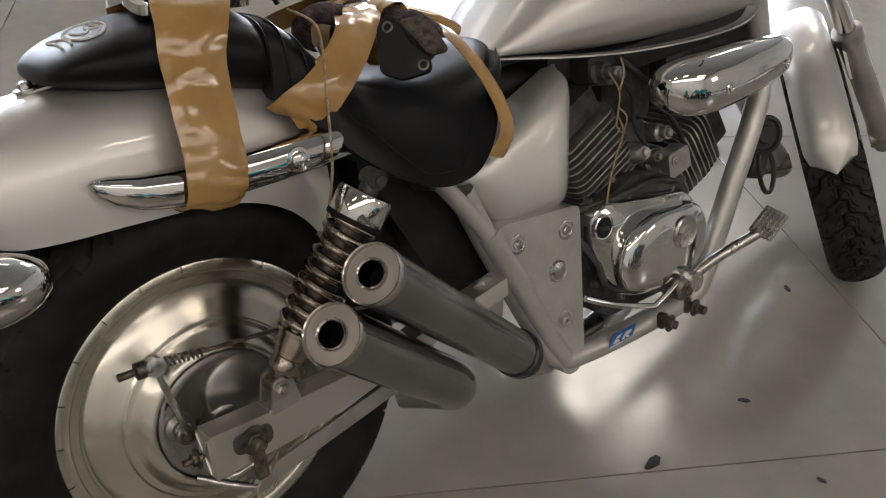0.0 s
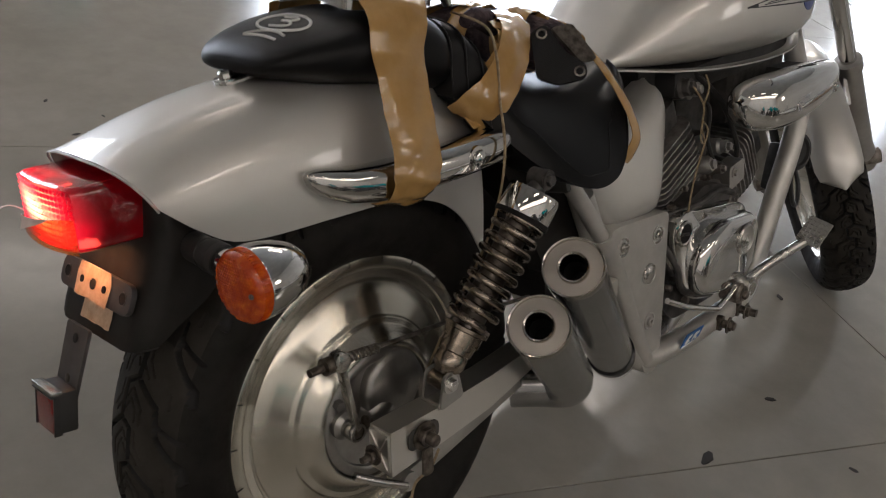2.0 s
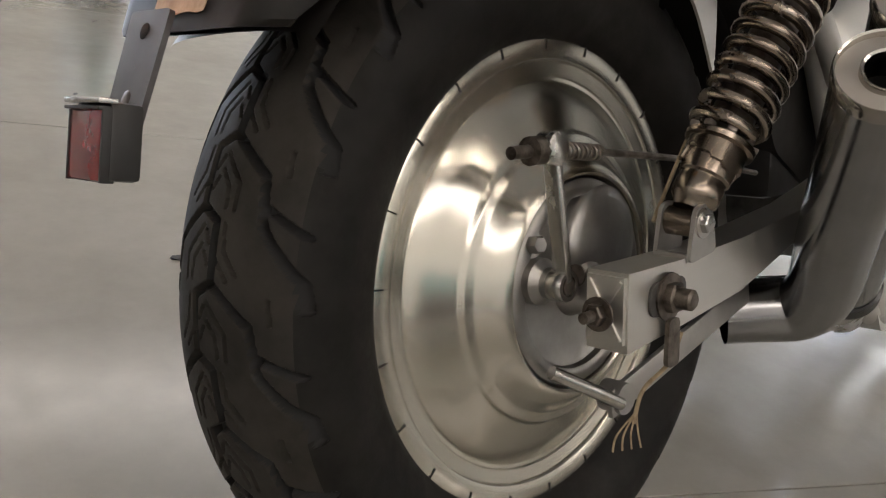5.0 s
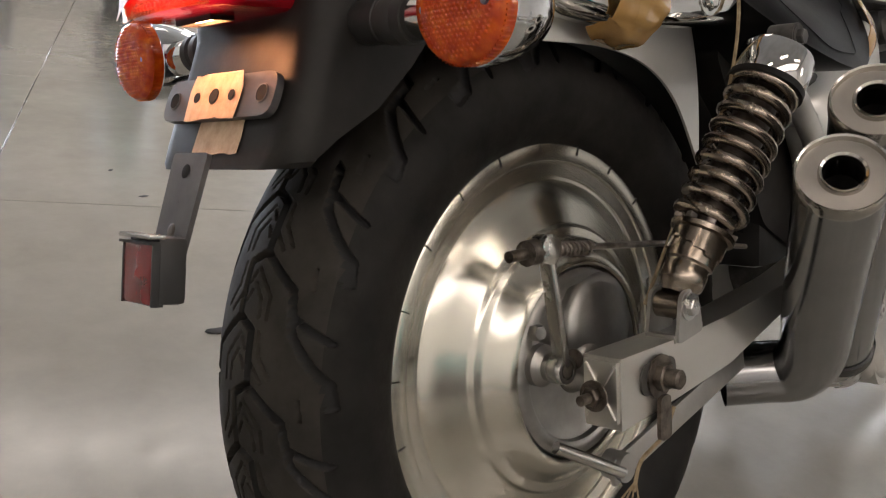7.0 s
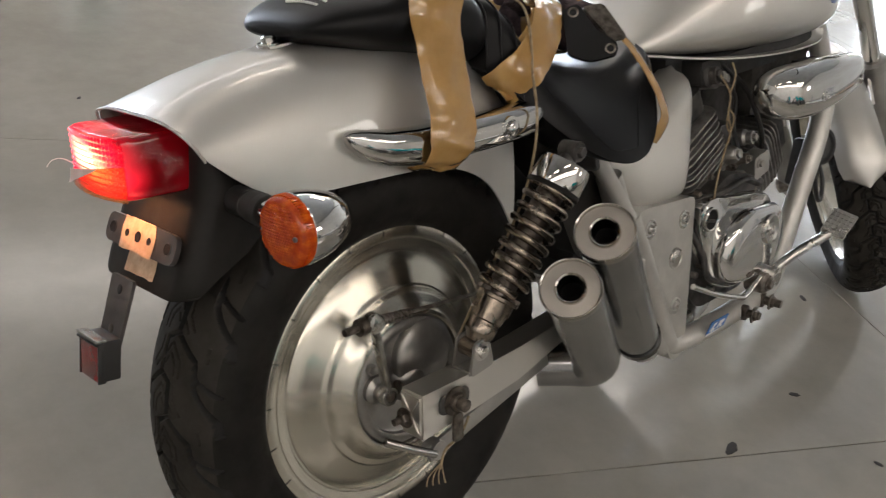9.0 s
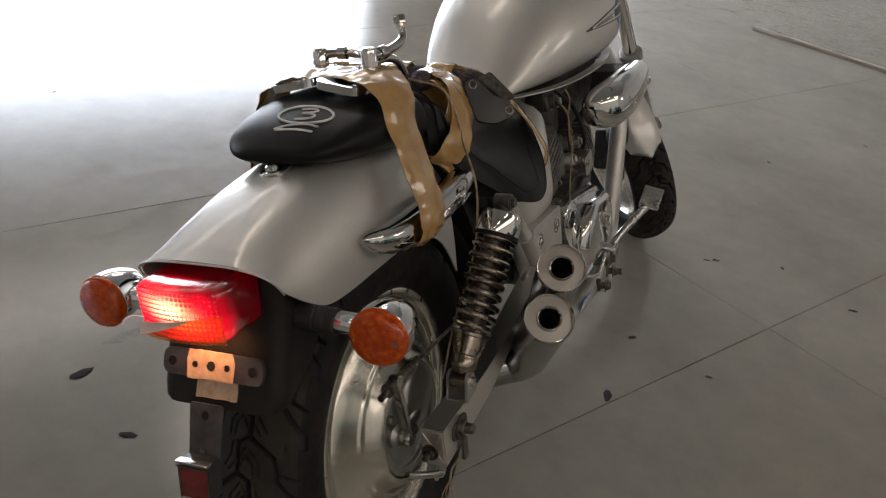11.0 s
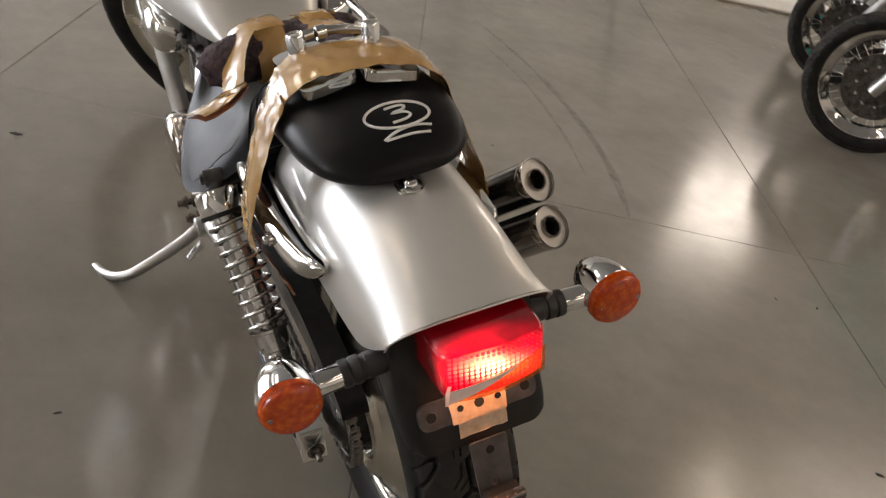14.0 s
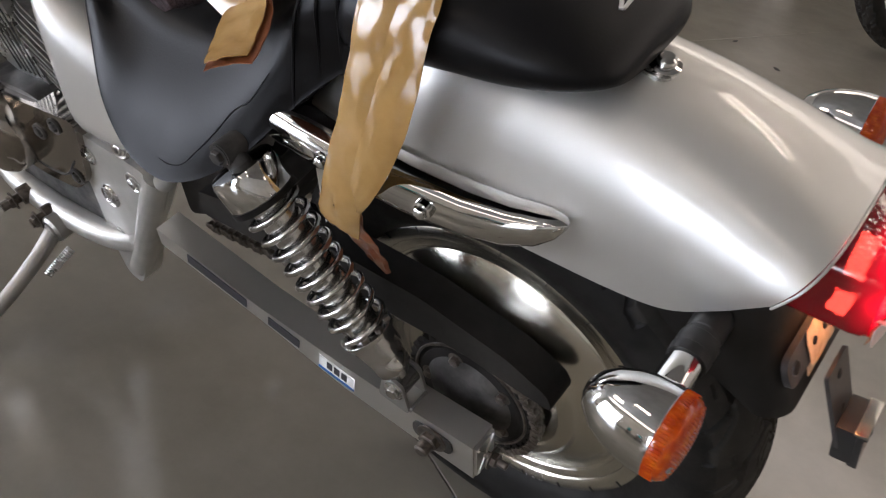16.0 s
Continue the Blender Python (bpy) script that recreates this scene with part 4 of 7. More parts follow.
for z in (-0.004, -0.048):
    part("stay_hole", lathe(Vector((-0.332, 0.003, 0.515)) + Vector((0.38, 0, 1)).normalized() * z, (-1, 0, 0.38), [(0.0055, 0.0024), (0.004, 0.003), (0.0, 0.0028)], 12), soot_hole_black if z > -0.01 else rusty, stay)
part("reflector_body", box((0.022, 0.046, 0.047), pose(-0.3655, 0.001, 0.4455, 0, 8, 0), 0.004), black, stay)
part("reflector_lens", box((0.005, 0.043, 0.043), pose(-0.378, 0.001, 0.445, 0, 8, 0), 0.0018), reflector, stay, "red rear reflector")
part("reflector_clip", box((0.012, 0.047, 0.0035), pose(-0.3745, 0.001, 0.4705, 0, 8, 0), 0.001), satin, stay)
part("reflector_frame", joined(*[box((0.006, 0.0455, 0.0022), pose(-0.378, 0.001, 0.445 + k * 0.0215, 0, 8, 0), 0.0006) for k in (-1, 1)], *[box((0.006, 0.0022, 0.045), pose(-0.378, 0.001 + k * 0.0218, 0.445, 0, 8, 0), 0.0006) for k in (-1, 1)]), black, stay)

# tail lamp
tail = part("tail_lamp", slab(round_outline([(-0.05, 0.033), (-0.05, -0.034), (0.045, -0.036), (0.045, 0.032)], 0.012), (-0.225, 0, 0.655), (-1, 0, 0.0), (0, 0, 1), 0.122, 0.006), black, moto, "black tail lamp housing")


def lens_block(x0, x1, z0, z1, half, bow):
    """A lens with a bowed rear face and softly rounded edges."""
    out = []
    for f, g in ((0, 1.0), (0.5, 1.0), (0.85, 0.995), (0.95, 0.975), (1.0, 0.93)):
        x = x0 + (x1 - x0) * f
        zm, zh, hw = (z0 + z1) / 2, (z1 - z0) / 2 * (1.0 if g == 1 else g - 0.01), half * g
        ring = []
        for k in range(48):
            a = 2 * math.pi * k / 48
            ca, sa = math.cos(a), math.sin(a)
            y = hw * math.copysign(abs(ca) ** 0.22, ca)
            ring.append(Vector((x - f * bow * (1 - (y / half) ** 2), y, zm + zh * math.copysign(abs(sa) ** 0.22, sa))))
        out.append(ring)
    return rings(out)


part("tail_lens", lens_block(-0.262, -0.340, 0.620, 0.689, 0.0625, 0.010), red_lens, tail, "lit red ribbed tail lamp lens")
for row in range(10):
    z = 0.6275 + row * 0.0060
    for col in range(19):
        y = -0.0540 + col * 0.0060
        if row == 0 and col == 0:
            prism = part("lens_prism", box((0.003, 0.0044, 0.0044), None, 0.0011, 1), red_prism, tail)
            prism_mesh, o = prism.data, prism
            prism_mesh.transform(Matrix.Translation((-0.3505 + 2.56 * y * y, y, z)))
        else:
            o = new("lens_prism", prism_mesh)
            o.parent = tail
            y0 = -0.0540
            o.location = (2.56 * (y * y - y0 * y0), y - y0, z - 0.6275)


def lens_x(y, lift):
    return -0.3524 + 2.56 * y * y - lift


film = []
for k in range(8):
    f = k / 7
    film.append([Vector((lens_x(y, 0.0008 + 0.0007 * noise.noise(Vector((y * 60, f * 3, 1)))), y, 0.6215 + f * (0.0275 - 0.17 * y - 0.0015 * abs(noise.noise(Vector((y * 90, 0, 0))))))) for y in (0.0605 - 0.121 * j / 16 for j in range(17))])
part("lens_film", sheet(film, 0.0004), amber_film, tail, "loose amber film over the lower lens")
fold = []
for k in range(7):
    f = k / 6
    y = 0.060 - 0.084 * f
    top = 0.6495 - 0.17 * y
    low = top - 0.0155 * (1 - f) ** 0.8 - 0.0005
    fold.append([Vector((lens_x(y, 0.0026 + 0.0030 * (1 - f) * (j / 4) ** 2), y + 0.002 * (1 - f) * j / 4, top + (low - top) * j / 4)) for j in range(5)])
part("lens_tape", sheet(fold, 0.0005), white_tape, tail, "pale folded corner of the film")
part("film_curl", ribbon([(-0.3435, 0.054, 0.6445), (-0.353, 0.060, 0.6505), (-0.362, 0.065, 0.6495), (-0.367, 0.068, 0.643)], [(-0.3, 0.2, 1), (-0.3, 0.3, 1), (-0.6, 0.3, 0.8), (-0.9, 0.4, 0.3)], 0.004, 0.0004, steps=4), white_tape, tail, "thin curled end of the film")
part("plate_lamp_window", box((0.015, 0.044, 0.0012), pose(-0.312, 0, 0.6198), 0), plate_glow, tail, "lit clear window that shines on the plate bracket")
# added shield that hides the lit window's bright edge from the side
part("window_rim", joined(*[box((0.019, 0.002, 0.0042), pose(-0.312, k * 0.0232, 0.6184), 0) for k in (-1, 1)], *[box((0.002, 0.0484, 0.0042), pose(-0.312 + k * 0.0086, 0, 0.6184), 0) for k in (-1, 1)]), flap_black, tail, smooth=False)


# turn signals
def signal(side):
    c = Vector((-0.2570, 0.2085 * side, 0.6065))
    axis = Vector((-1, 0.03 * side, -0.02)).normalized()
    shell = part("turn_signal", lathe(c + axis * -0.006, -axis, [(0.0345, -0.004), (0.0368, -0.002), (0.0368, 0.005), (0.0358, 0.016), (0.0325, 0.031), (0.0262, 0.046), (0.0170, 0.058), (0.0075, 0.0635), (0.0, 0.0645)], 64), chrome, moto, "chrome bullet turn signal")
    part("signal_lens", lathe(c + axis * -0.006, axis, [(0.0362, -0.002), (0.0358, 0.009), (0.0342, 0.0148), (0.0318, 0.0178), (0.024, 0.0205), (0.012, 0.0220), (0.0, 0.0224)], 64), amber, shell, "faceted amber lens")
    part("lens_gasket", lathe(c + axis * -0.006, axis, [(0.0355, -0.0035), (0.0366, -0.003), (0.0366, -0.0015), (0.0355, -0.001)], 64), black, shell)
    d, sv, u = basis(axis)
    facet = []
    for i in range(-9, 10):
        for j in range(-10, 11):
            y, z = i * 0.0034 + (0.0017 if j % 2 else 0.0), j * 0.00295
            rr = math.hypot(y, z)
            if rr > 0.0298 or abs(abs(y) - 0.0255) + abs(z) < 0.005:
                continue
            lift = 0.0224 - 0.0044 * (rr / 0.0318) ** 2.4 - 0.0004
            o = c + axis * (lift - 0.006) + sv * y + u * z
            facet.append(rings([[o + (sv * math.cos(k * math.pi / 3 + 0.52) + u * math.sin(k * math.pi / 3 + 0.52)) * 0.00185 for k in range(6)],
                                [o + axis * 0.0009 + (sv * math.cos(k * math.pi / 3 + 0.52) + u * math.sin(k * math.pi / 3 + 0.52)) * 0.0007 for k in range(6)]]))
    part("lens_pattern", joined(*facet), amber, shell, smooth=False)
    for k in (-1, 1):
        part("lens_screw", lathe(c + Vector((0, k * 0.0255, 0)) + axis * 0.0125, axis, [(0.0, 0.0022), (0.0024, 0.002), (0.003, 0.0)], 10), dull, shell)
    ribs = []
    for k in range(72):
        a = k * math.pi / 36
        o = c + axis * 0.0005 + (sv * math.cos(a) + u * math.sin(a)) * 0.0356
        ribs.append(beam(o - axis * 0.005, o + axis * 0.0055, 0.0011, 0.0011, 0))
    part("lens_rib", joined(*ribs), amber, shell)
    part("stalk_sleeve", lathe((-0.238, 0.172 * side, 0.6060), (0, -side, 0.06), [(0.0, -0.004), (0.0152, -0.004), (0.0152, 0.030), (0.0142, 0.032), (0, 0.032)], 28), chrome, shell, "chrome stalk sleeve")
    part("stalk", lathe((-0.238, 0.144 * side, 0.6075), (0, -side, 0.05), [(0, 0), (0.0170, 0.001), (0.0175, 0.010), (0.0150, 0.012), (0.0172, 0.016), (0.0172, 0.024), (0.0150, 0.026), (0.0150, 0.030), (0.0158, 0.031), (0.0158, 0.075), (0, 0.075)], 28), black, shell, "black rubber stalk")
    return shell


signal(-1)
signal(1)


# chrome side rails on the fender
def side_rail(side):
    out = []
    st = [(-0.1095, 0.6575, 0.003, 0.1135, 0.003), (-0.103, 0.654, 0.010, 0.115, 0.011), (-0.088, 0.648, 0.0165, 0.117, 0.017), (-0.06, 0.640, 0.0205, 0.120, 0.021), (-0.02, 0.6355, 0.0225, 0.124, 0.023),
          (0.04, 0.6345, 0.0235, 0.128, 0.0235), (0.10, 0.6365, 0.0235, 0.130, 0.0235), (0.16, 0.6395, 0.023, 0.130, 0.023), (0.205, 0.6415, 0.022, 0.128, 0.022), (0.217, 0.642, 0.019, 0.127, 0.018)]
    for x, z, hz, y, hy in st:
        ring = []
        for k in range(24):
            a = k * math.pi / 12
            ca, sa = math.cos(a), math.sin(a)
            ring.append((x, side * (y + hy * math.copysign(abs(ca) ** 0.8, ca)), z + hz * math.copysign(abs(sa) ** 0.7, sa)))
        out.append(ring)
    bm = rings(out)
    rail = part("side_rail", bm, chrome, moto, "chrome side rail on the fender")
    for x in (0.127, 0.012):
        if side < 0 and x < 0.05:
            continue
        q = 1.0 if side < 0 else 0.62
        part("rail_bolt", lathe((x, 0.152 * side, 0.639), (0, side, 0), [(0.0155 * q, -0.004), (0.0155 * q, 0.002), (0.0115 * q, 0.0025), (0.0115 * q, 0.0015), (0.010 * q, 0.002), (0.0095 * q, 0.007), (0.007 * q, 0.0085), (0.0, 0.009)], 28), chrome, rail)
    return rail


side_rail(-1)
side_rail(1)


# ---- seat ----
def seat_ring(x, zb, zt, w, flare, n=36, p=0.72):
    out = []
    for k in range(n):
        a = 2 * math.pi * k / n
        ca, sa = math.cos(a), math.sin(a)
        h = 0.5 + 0.5 * math.copysign(abs(sa) ** p, sa)
        y = w * math.copysign(abs(ca) ** p, ca) * (1 + flare * (1 - h) ** 1.3)
        out.append(Vector((x, y, zb + (zt - zb) * h)))
    return out


def seat_mesh(rows, steps=4, p=0.72):
    line = smooth_line([(r[0], r[1], r[2]) for r in rows], steps)
    more = smooth_line([(r[3], r[4], 0) for r in rows], steps)
    return rings([seat_ring(a.x, a.y, a.z, max(b.x, 0.01), b.y, p=p) for a, b in zip(line, more)])


def saddle_ring(x, zt, wt, zb, wb, n=40):
    """A section of the rider's seat: a flat top that spreads into hanging skirts."""
    hi = [(0, zt), (wt * 0.5, zt - 0.001), (wt * 0.85, zt - 0.009), (wt * 1.03, zt - 0.028), (wt + (wb - wt) * 0.60, zb + (zt - zb) * 0.42), (wb * 0.99, zb + (zt - zb) * 0.07), (wb * 0.97, zb + 0.001), (wb * 0.6, zb + 0.004), (0, zb + 0.006)]
    line = smooth_line([(y, z, 0) for y, z in hi], 4)
    return [Vector((x, p.x, p.y)) for p in line] + [Vector((x, -p.x, p.y)) for p in line[-2:0:-1]]


saddle = [(0.132, 0.800, 0.095, 0.706, 0.104), (0.150, 0.800, 0.103, 0.690, 0.113), (0.170, 0.786, 0.106, 0.670, 0.124), (0.19, 0.764, 0.110, 0.645, 0.142), (0.215, 0.738, 0.115, 0.615, 0.168), (0.25, 0.714, 0.122, 0.588, 0.193), (0.29, 0.700, 0.128, 0.572, 0.206),
          (0.33, 0.695, 0.130, 0.570, 0.206), (0.37, 0.696, 0.129, 0.580, 0.198), (0.41, 0.701, 0.124, 0.612, 0.181), (0.445, 0.707, 0.117, 0.655, 0.152), (0.48, 0.713, 0.102, 0.686, 0.122), (0.512, 0.715, 0.07, 0.698, 0.08)]
saddle = [(x, zt, wt, zb, wb * 1.035) for x, zt, wt, zb, wb in saddle]
s_a = smooth_line([(r[0], r[1], r[2]) for r in saddle], 4)
s_b = smooth_line([(r[3], r[4], 0) for r in saddle], 4)
seat = part("rider_seat", rings([saddle_ring(a.x, a.y, a.z, b.x, b.y) for a, b in zip(s_a, s_b)]), leather, moto, "black vinyl stepped rider seat")
pillion_rows = [(-0.1165, 0.763, 0.773, 0.042, 0), (-0.1130, 0.760, 0.780, 0.060, 0), (-0.104, 0.757, 0.788, 0.075, 0), (-0.09, 0.753, 0.796, 0.088, 0), (-0.068, 0.747, 0.805, 0.099, 0), (-0.03, 0.738, 0.815, 0.108, 0),
                (0.02, 0.730, 0.821, 0.1125, 0), (0.08, 0.718, 0.820, 0.112, 0.01), (0.118, 0.709, 0.814, 0.110, 0.03), (0.131, 0.706, 0.806, 0.104, 0.04)]
pillion = part("pillion_seat", seat_mesh(pillion_rows, p=0.82), leather, seat, "black vinyl pillion pad")
for x, zt, wt, zb, wb in ((0.1335, 0.803, 0.097, 0.704, 0.105), (0.152, 0.799, 0.104, 0.688, 0.115), (0.176, 0.780, 0.1085, 0.664, 0.131)):
    loop_pts = saddle_ring(x, zt, wt, zb, wb)
    mid = Vector((x, 0, (zb + zt) / 2))
    part("seam_piping", rings([[v + (v - mid).normalized() * (0.0016 + 0.0017 * math.cos(b)) + Vector((0.0017 * math.sin(b), 0, 0)) for b in (i * math.pi / 3 for i in range(6))] for v in loop_pts], loop=True), leather, seat)
for side in (-1, 1):
    stitch = []
    for k in range(15):
        f = k / 14
        x = 0.20 + 0.215 * f
        row = [float(np.interp(x, [r[0] for r in saddle], [r[i] for r in saddle])) for i in range(1, 5)]
        q = saddle_ring(x, *row)[int(15.0 + 4.5 * math.sin(f * math.pi))]
        stitch.append((q.x, side * (q.y + 0.0008), q.z))
    part("stitched_seam", tube(stitch, 0.0005, 6, 3), leather, seat)
# tail bolt with its tongue
tongue = part("seat_tongue", joined(slab(round_outline([(-0.014, -0.018), (0.055, -0.014), (0.055, 0.014), (-0.014, 0.018)], 0.014), (-0.120, 0, 0.7525), (1, 0, 0.13), (0, 1, 0), 0.003, 0.001)), satin, moto, "chromed seat fixing tongue")
part("seat_bolt", joined(lathe((-0.122, 0, 0.754), (-0.13, 0, 1), [(0.014, 0), (0.014, 0.002), (0.009, 0.003), (0.0085, 0.008), (0.006, 0.010), (0, 0.010)], 24)), chrome, tongue)
# chalk mark on the pillion pad


def on_pillion(u, v, lift=0.0008):
    """A point on top of the pillion pad; u to the rear, v to the left."""
    x = 0.012 - u
    zb, zt, w = (float(np.interp(x, [r[0] for r in pillion_rows], [r[i] for r in pillion_rows])) for i in (1, 2, 3))
    ca = min(abs(v) / w, 0.999) ** (1 / 0.82)
    sa = math.sqrt(max(1 - ca * ca, 0))
    return Vector((x, v, zb + (zt - zb) * (0.5 + 0.5 * sa ** 0.82) + lift))


marks = [[on_pillion(0.062 + 0.0215 * math.sin(a), -0.016 + 0.0415 * math.cos(a)) for a in (i * math.pi / 14 for i in range(30))],
         [on_pillion(u, v) for v, u in ((-0.004, 0.050), (-0.022, 0.0475), (-0.030, 0.051), (-0.024, 0.056), (-0.010, 0.059), (-0.026, 0.060), (-0.032, 0.066), (-0.024, 0.072), (-0.006, 0.0745))],
         [on_pillion(u, v) for v, u in ((0.014, 0.0965), (-0.005, 0.088), (-0.03, 0.0845), (-0.050, 0.0875))],
         [on_pillion(u, v) for v, u in ((0.012, 0.0975), (-0.02, 0.0955), (-0.045, 0.0970))]]
for k, line in enumerate(marks):
    part("chalk_mark", tube(line, 0.0019, 6, 3), chalk, seat, "white chalk marking")

# ---- tank ----
tank_rows = [(0.500, 0.684, 0.697, 0.055, 0), (0.520, 0.684, 0.712, 0.078, 0), (0.56, 0.680, 0.745, 0.100, 0), (0.61, 0.674, 0.790, 0.120, 0), (0.67, 0.668, 0.836, 0.140, 0), (0.75, 0.663, 0.880, 0.162, 0), (0.85, 0.662, 0.908, 0.182, 0),
             (0.95, 0.665, 0.916, 0.190, 0), (1.03, 0.672, 0.908, 0.180, 0), (1.09, 0.686, 0.885, 0.150, 0), (1.125, 0.71, 0.85, 0.105, 0), (1.14, 0.74, 0.82, 0.055, 0)]


def tank_ring(x, zb, zt, w, _):
    out = []
    for k in range(40):
        a = 2 * math.pi * k / 40
        ca, sa = math.cos(a), math.sin(a)
        p = 0.78
        h = 0.34 + (0.66 if sa > 0 else 0.34) * math.copysign(abs(sa) ** p, sa)
        out.append(Vector((x, w * math.copysign(abs(ca) ** 0.8, ca), zb + (zt - zb) * h)))
    return out


tline = smooth_line([(r[0], r[1], r[2]) for r in tank_rows], 4)
tmore = smooth_line([(r[3], 0, 0) for r in tank_rows], 4)
def tank_half(x, z):
    """Half the width of the tank at a place along it and a height."""
    zb, zt, w = (float(np.interp(x, [p.x for p in tline], [v for v in vals])) for vals in ([p.y for p in tline], [p.z for p in tline], [p.x for p in tmore]))
    h = ((z - zb) / (zt - zb) - 0.34) / (0.66 if z > zb + 0.34 * (zt - zb) else 0.34)
    s = min(abs(h), 1.0) ** (1 / 0.78)
    return w * (1 - s * s) ** 0.4


tank = part("fuel_tank", rings([tank_ring(a.x, a.y, a.z, max(b.x, 0.01), 0) for a, b in zip(tline, tmore)]), silver, moto, "silver teardrop fuel tank")
for side in (-1, 1):
    edge = []
    for x, zb, zt, w, _ in tank_rows[:-2]:
        edge.append((x, side * w * 0.80, zb + 0.002))
    edge[0] = (0.498, side * 0.045, 0.688)
    part("tank_flange", ribbon(edge, [(0, 0, -1)] * len(edge), 0.02, 0.003), silver, tank, "welded lower seam of the tank")
    # winged badge: plain shapes laid on the curved side of the tank
    for name, cols, lift, mat in (("badge_wing", [(0.785, 0.7625, 0.7645), (0.83, 0.762, 0.773), (0.89, 0.761, 0.784), (0.96, 0.760, 0.792), (1.05, 0.760, 0.798), (1.044, 0.770, 0.790)], 0.0012, dark_print),
                                  ("badge_oval", [(0.988 - 0.034 * math.cos(i * math.pi / 12), 0.776 - 0.032 * math.sin(i * math.pi / 12), 0.776 + 0.032 * math.sin(i * math.pi / 12)) for i in range(13)], 0.0007, blue_print),
                                  ("badge_field", [(0.81, 0.764, 0.7685), (0.85, 0.764, 0.7745), (0.91, 0.7635, 0.7845), (0.96, 0.763, 0.789), (1.036, 0.763, 0.794), (1.034, 0.768, 0.790)], 0.0018, silver),
                                  ("badge_bar", [(0.935, 0.7675, 0.7825), (1.00, 0.769, 0.786), (1.022, 0.770, 0.787)], 0.0024, dark_print),
                                  ("badge_stripe", [(0.835, 0.768, 0.7695), (0.92, 0.7755, 0.7775)], 0.0024, dark_print),
                                  ("badge_stripe", [(0.825, 0.7655, 0.767), (0.92, 0.770, 0.772)], 0.0024, dark_print)):
        rows = []
        for (xa, la, ha), (xb, lb, hb) in zip(cols, cols[1:]):
            for k in range(4):
                f = k / 4
                rows.append((xa + (xb - xa) * f, la + (lb - la) * f, ha + (hb - ha) * f))
        rows.append(cols[-1])
        out, back = [], Vector((0, -side * 0.003, 0))
        for x, lo, hi in rows:
            line = [Vector((x, side * (tank_half(x, lo + (hi - lo) * j / 4) + lift), lo + (hi - lo) * j / 4)) for j in range(5)]
            out.append(line + [v + back for v in reversed(line)])
        part(name, rings(out), mat, tank)

# ---- side covers ----


def bulged(corners, depth, out, n=16, power=5, back=0.03):
    """A cushion-shaped panel on four corners: outer skin bulged along out, closed behind."""
    a, b, c, d = (Vector(v) for v in corners)
    o = Vector(out)
    bm = bmesh.new()
    grid = []
    for i in range(n + 1):
        u = i / n
        u2 = 0.5 - 0.5 * math.cos(math.pi * u)
        row = []
        for j in range(n + 1):
            v2 = 0.5 - 0.5 * math.cos(math.pi * j / n)
            p = a.lerp(b, u2).lerp(d.lerp(c, u2), v2)
            f = (1 - abs(2 * u2 - 1) ** power) * (1 - abs(2 * v2 - 1) ** power)
            row.append(bm.verts.new(p + o * (depth * f ** 0.6 - back * (1 - f) ** 8)))
        grid.append(row)
    for i in range(n):
        for j in range(n):
            bm.faces.new((grid[i][j], grid[i + 1][j], grid[i + 1][j + 1], grid[i][j + 1]))
    ring = [grid[i][0] for i in range(n + 1)] + [grid[n][j] for j in range(1, n + 1)] + [grid[i][n] for i in range(n - 1, -1, -1)] + [grid[0][j] for j in range(n - 1, 0, -1)]
    low = [bm.verts.new(v.co - o * 0.02) for v in ring]
    for k in range(len(ring)):
        q = (k + 1) % len(ring)
        bm.faces.new((ring[k], ring[q], low[q], low[k]))
    bm.faces.new(low)
    return bm


for side in (-1, 1):
    cover = part("side_cover", bulged([(0.386, 0.098 * side, 0.540), (0.455, 0.110 * side, 0.440), (0.592, 0.128 * side, 0.446), (0.640, 0.100 * side, 0.660)], 0.034, (0, side, 0.1)), silver, moto, "silver painted side cover under the seat")
    plate_out = round_outline([(0.418, 0.452), (0.447, 0.462), (0.603, 0.452), (0.606, 0.20), (0.596, 0.160), (0.565, 0.158), (0.548, 0.185)], 0.014, 3)
    plate = part("frame_cover", slab(plate_out, (0, 0.137 * side, 0), (1, 0, 0), (0, 0, 1), 0.034, 0.012, 4), silver_frame, moto, "grey-silver cast frame cover")
    for x, z in ((0.469, 0.424), (0.571, 0.418), (0.563, 0.264)):
        part("cover_bolt", lathe((x, 0.153 * side, z), (0, side, 0), [(0.0165, -0.002), (0.0160, 0.0022), (0.0135, 0.0028), (0.0115, 0.0005), (0.0085, 0.0005), (0.008, 0.005), (0.0065, 0.0062), (0.0038, 0.006), (0.003, 0.002), (0, 0.002)], 28), satin, plate)
    part("pivot_cap", lathe((0.550, 0.153 * side, 0.355), (0, side, 0), [(0.0185, -0.002), (0.0185, 0.003), (0.017, 0.0055), (0.0155, 0.004), (0.013, 0.004), (0.011, 0.0055), (0, 0.0058)], 32), satin, plate, "round swing arm pivot cap")
    part("frame_rib", tube([(0.425, 0.140 * side, 0.452), (0.47, 0.1435 * side, 0.365), (0.53, 0.1435 * side, 0.250), (0.566, 0.1435 * side, 0.190)], 0.0185, 16, 4), silver_frame, plate)

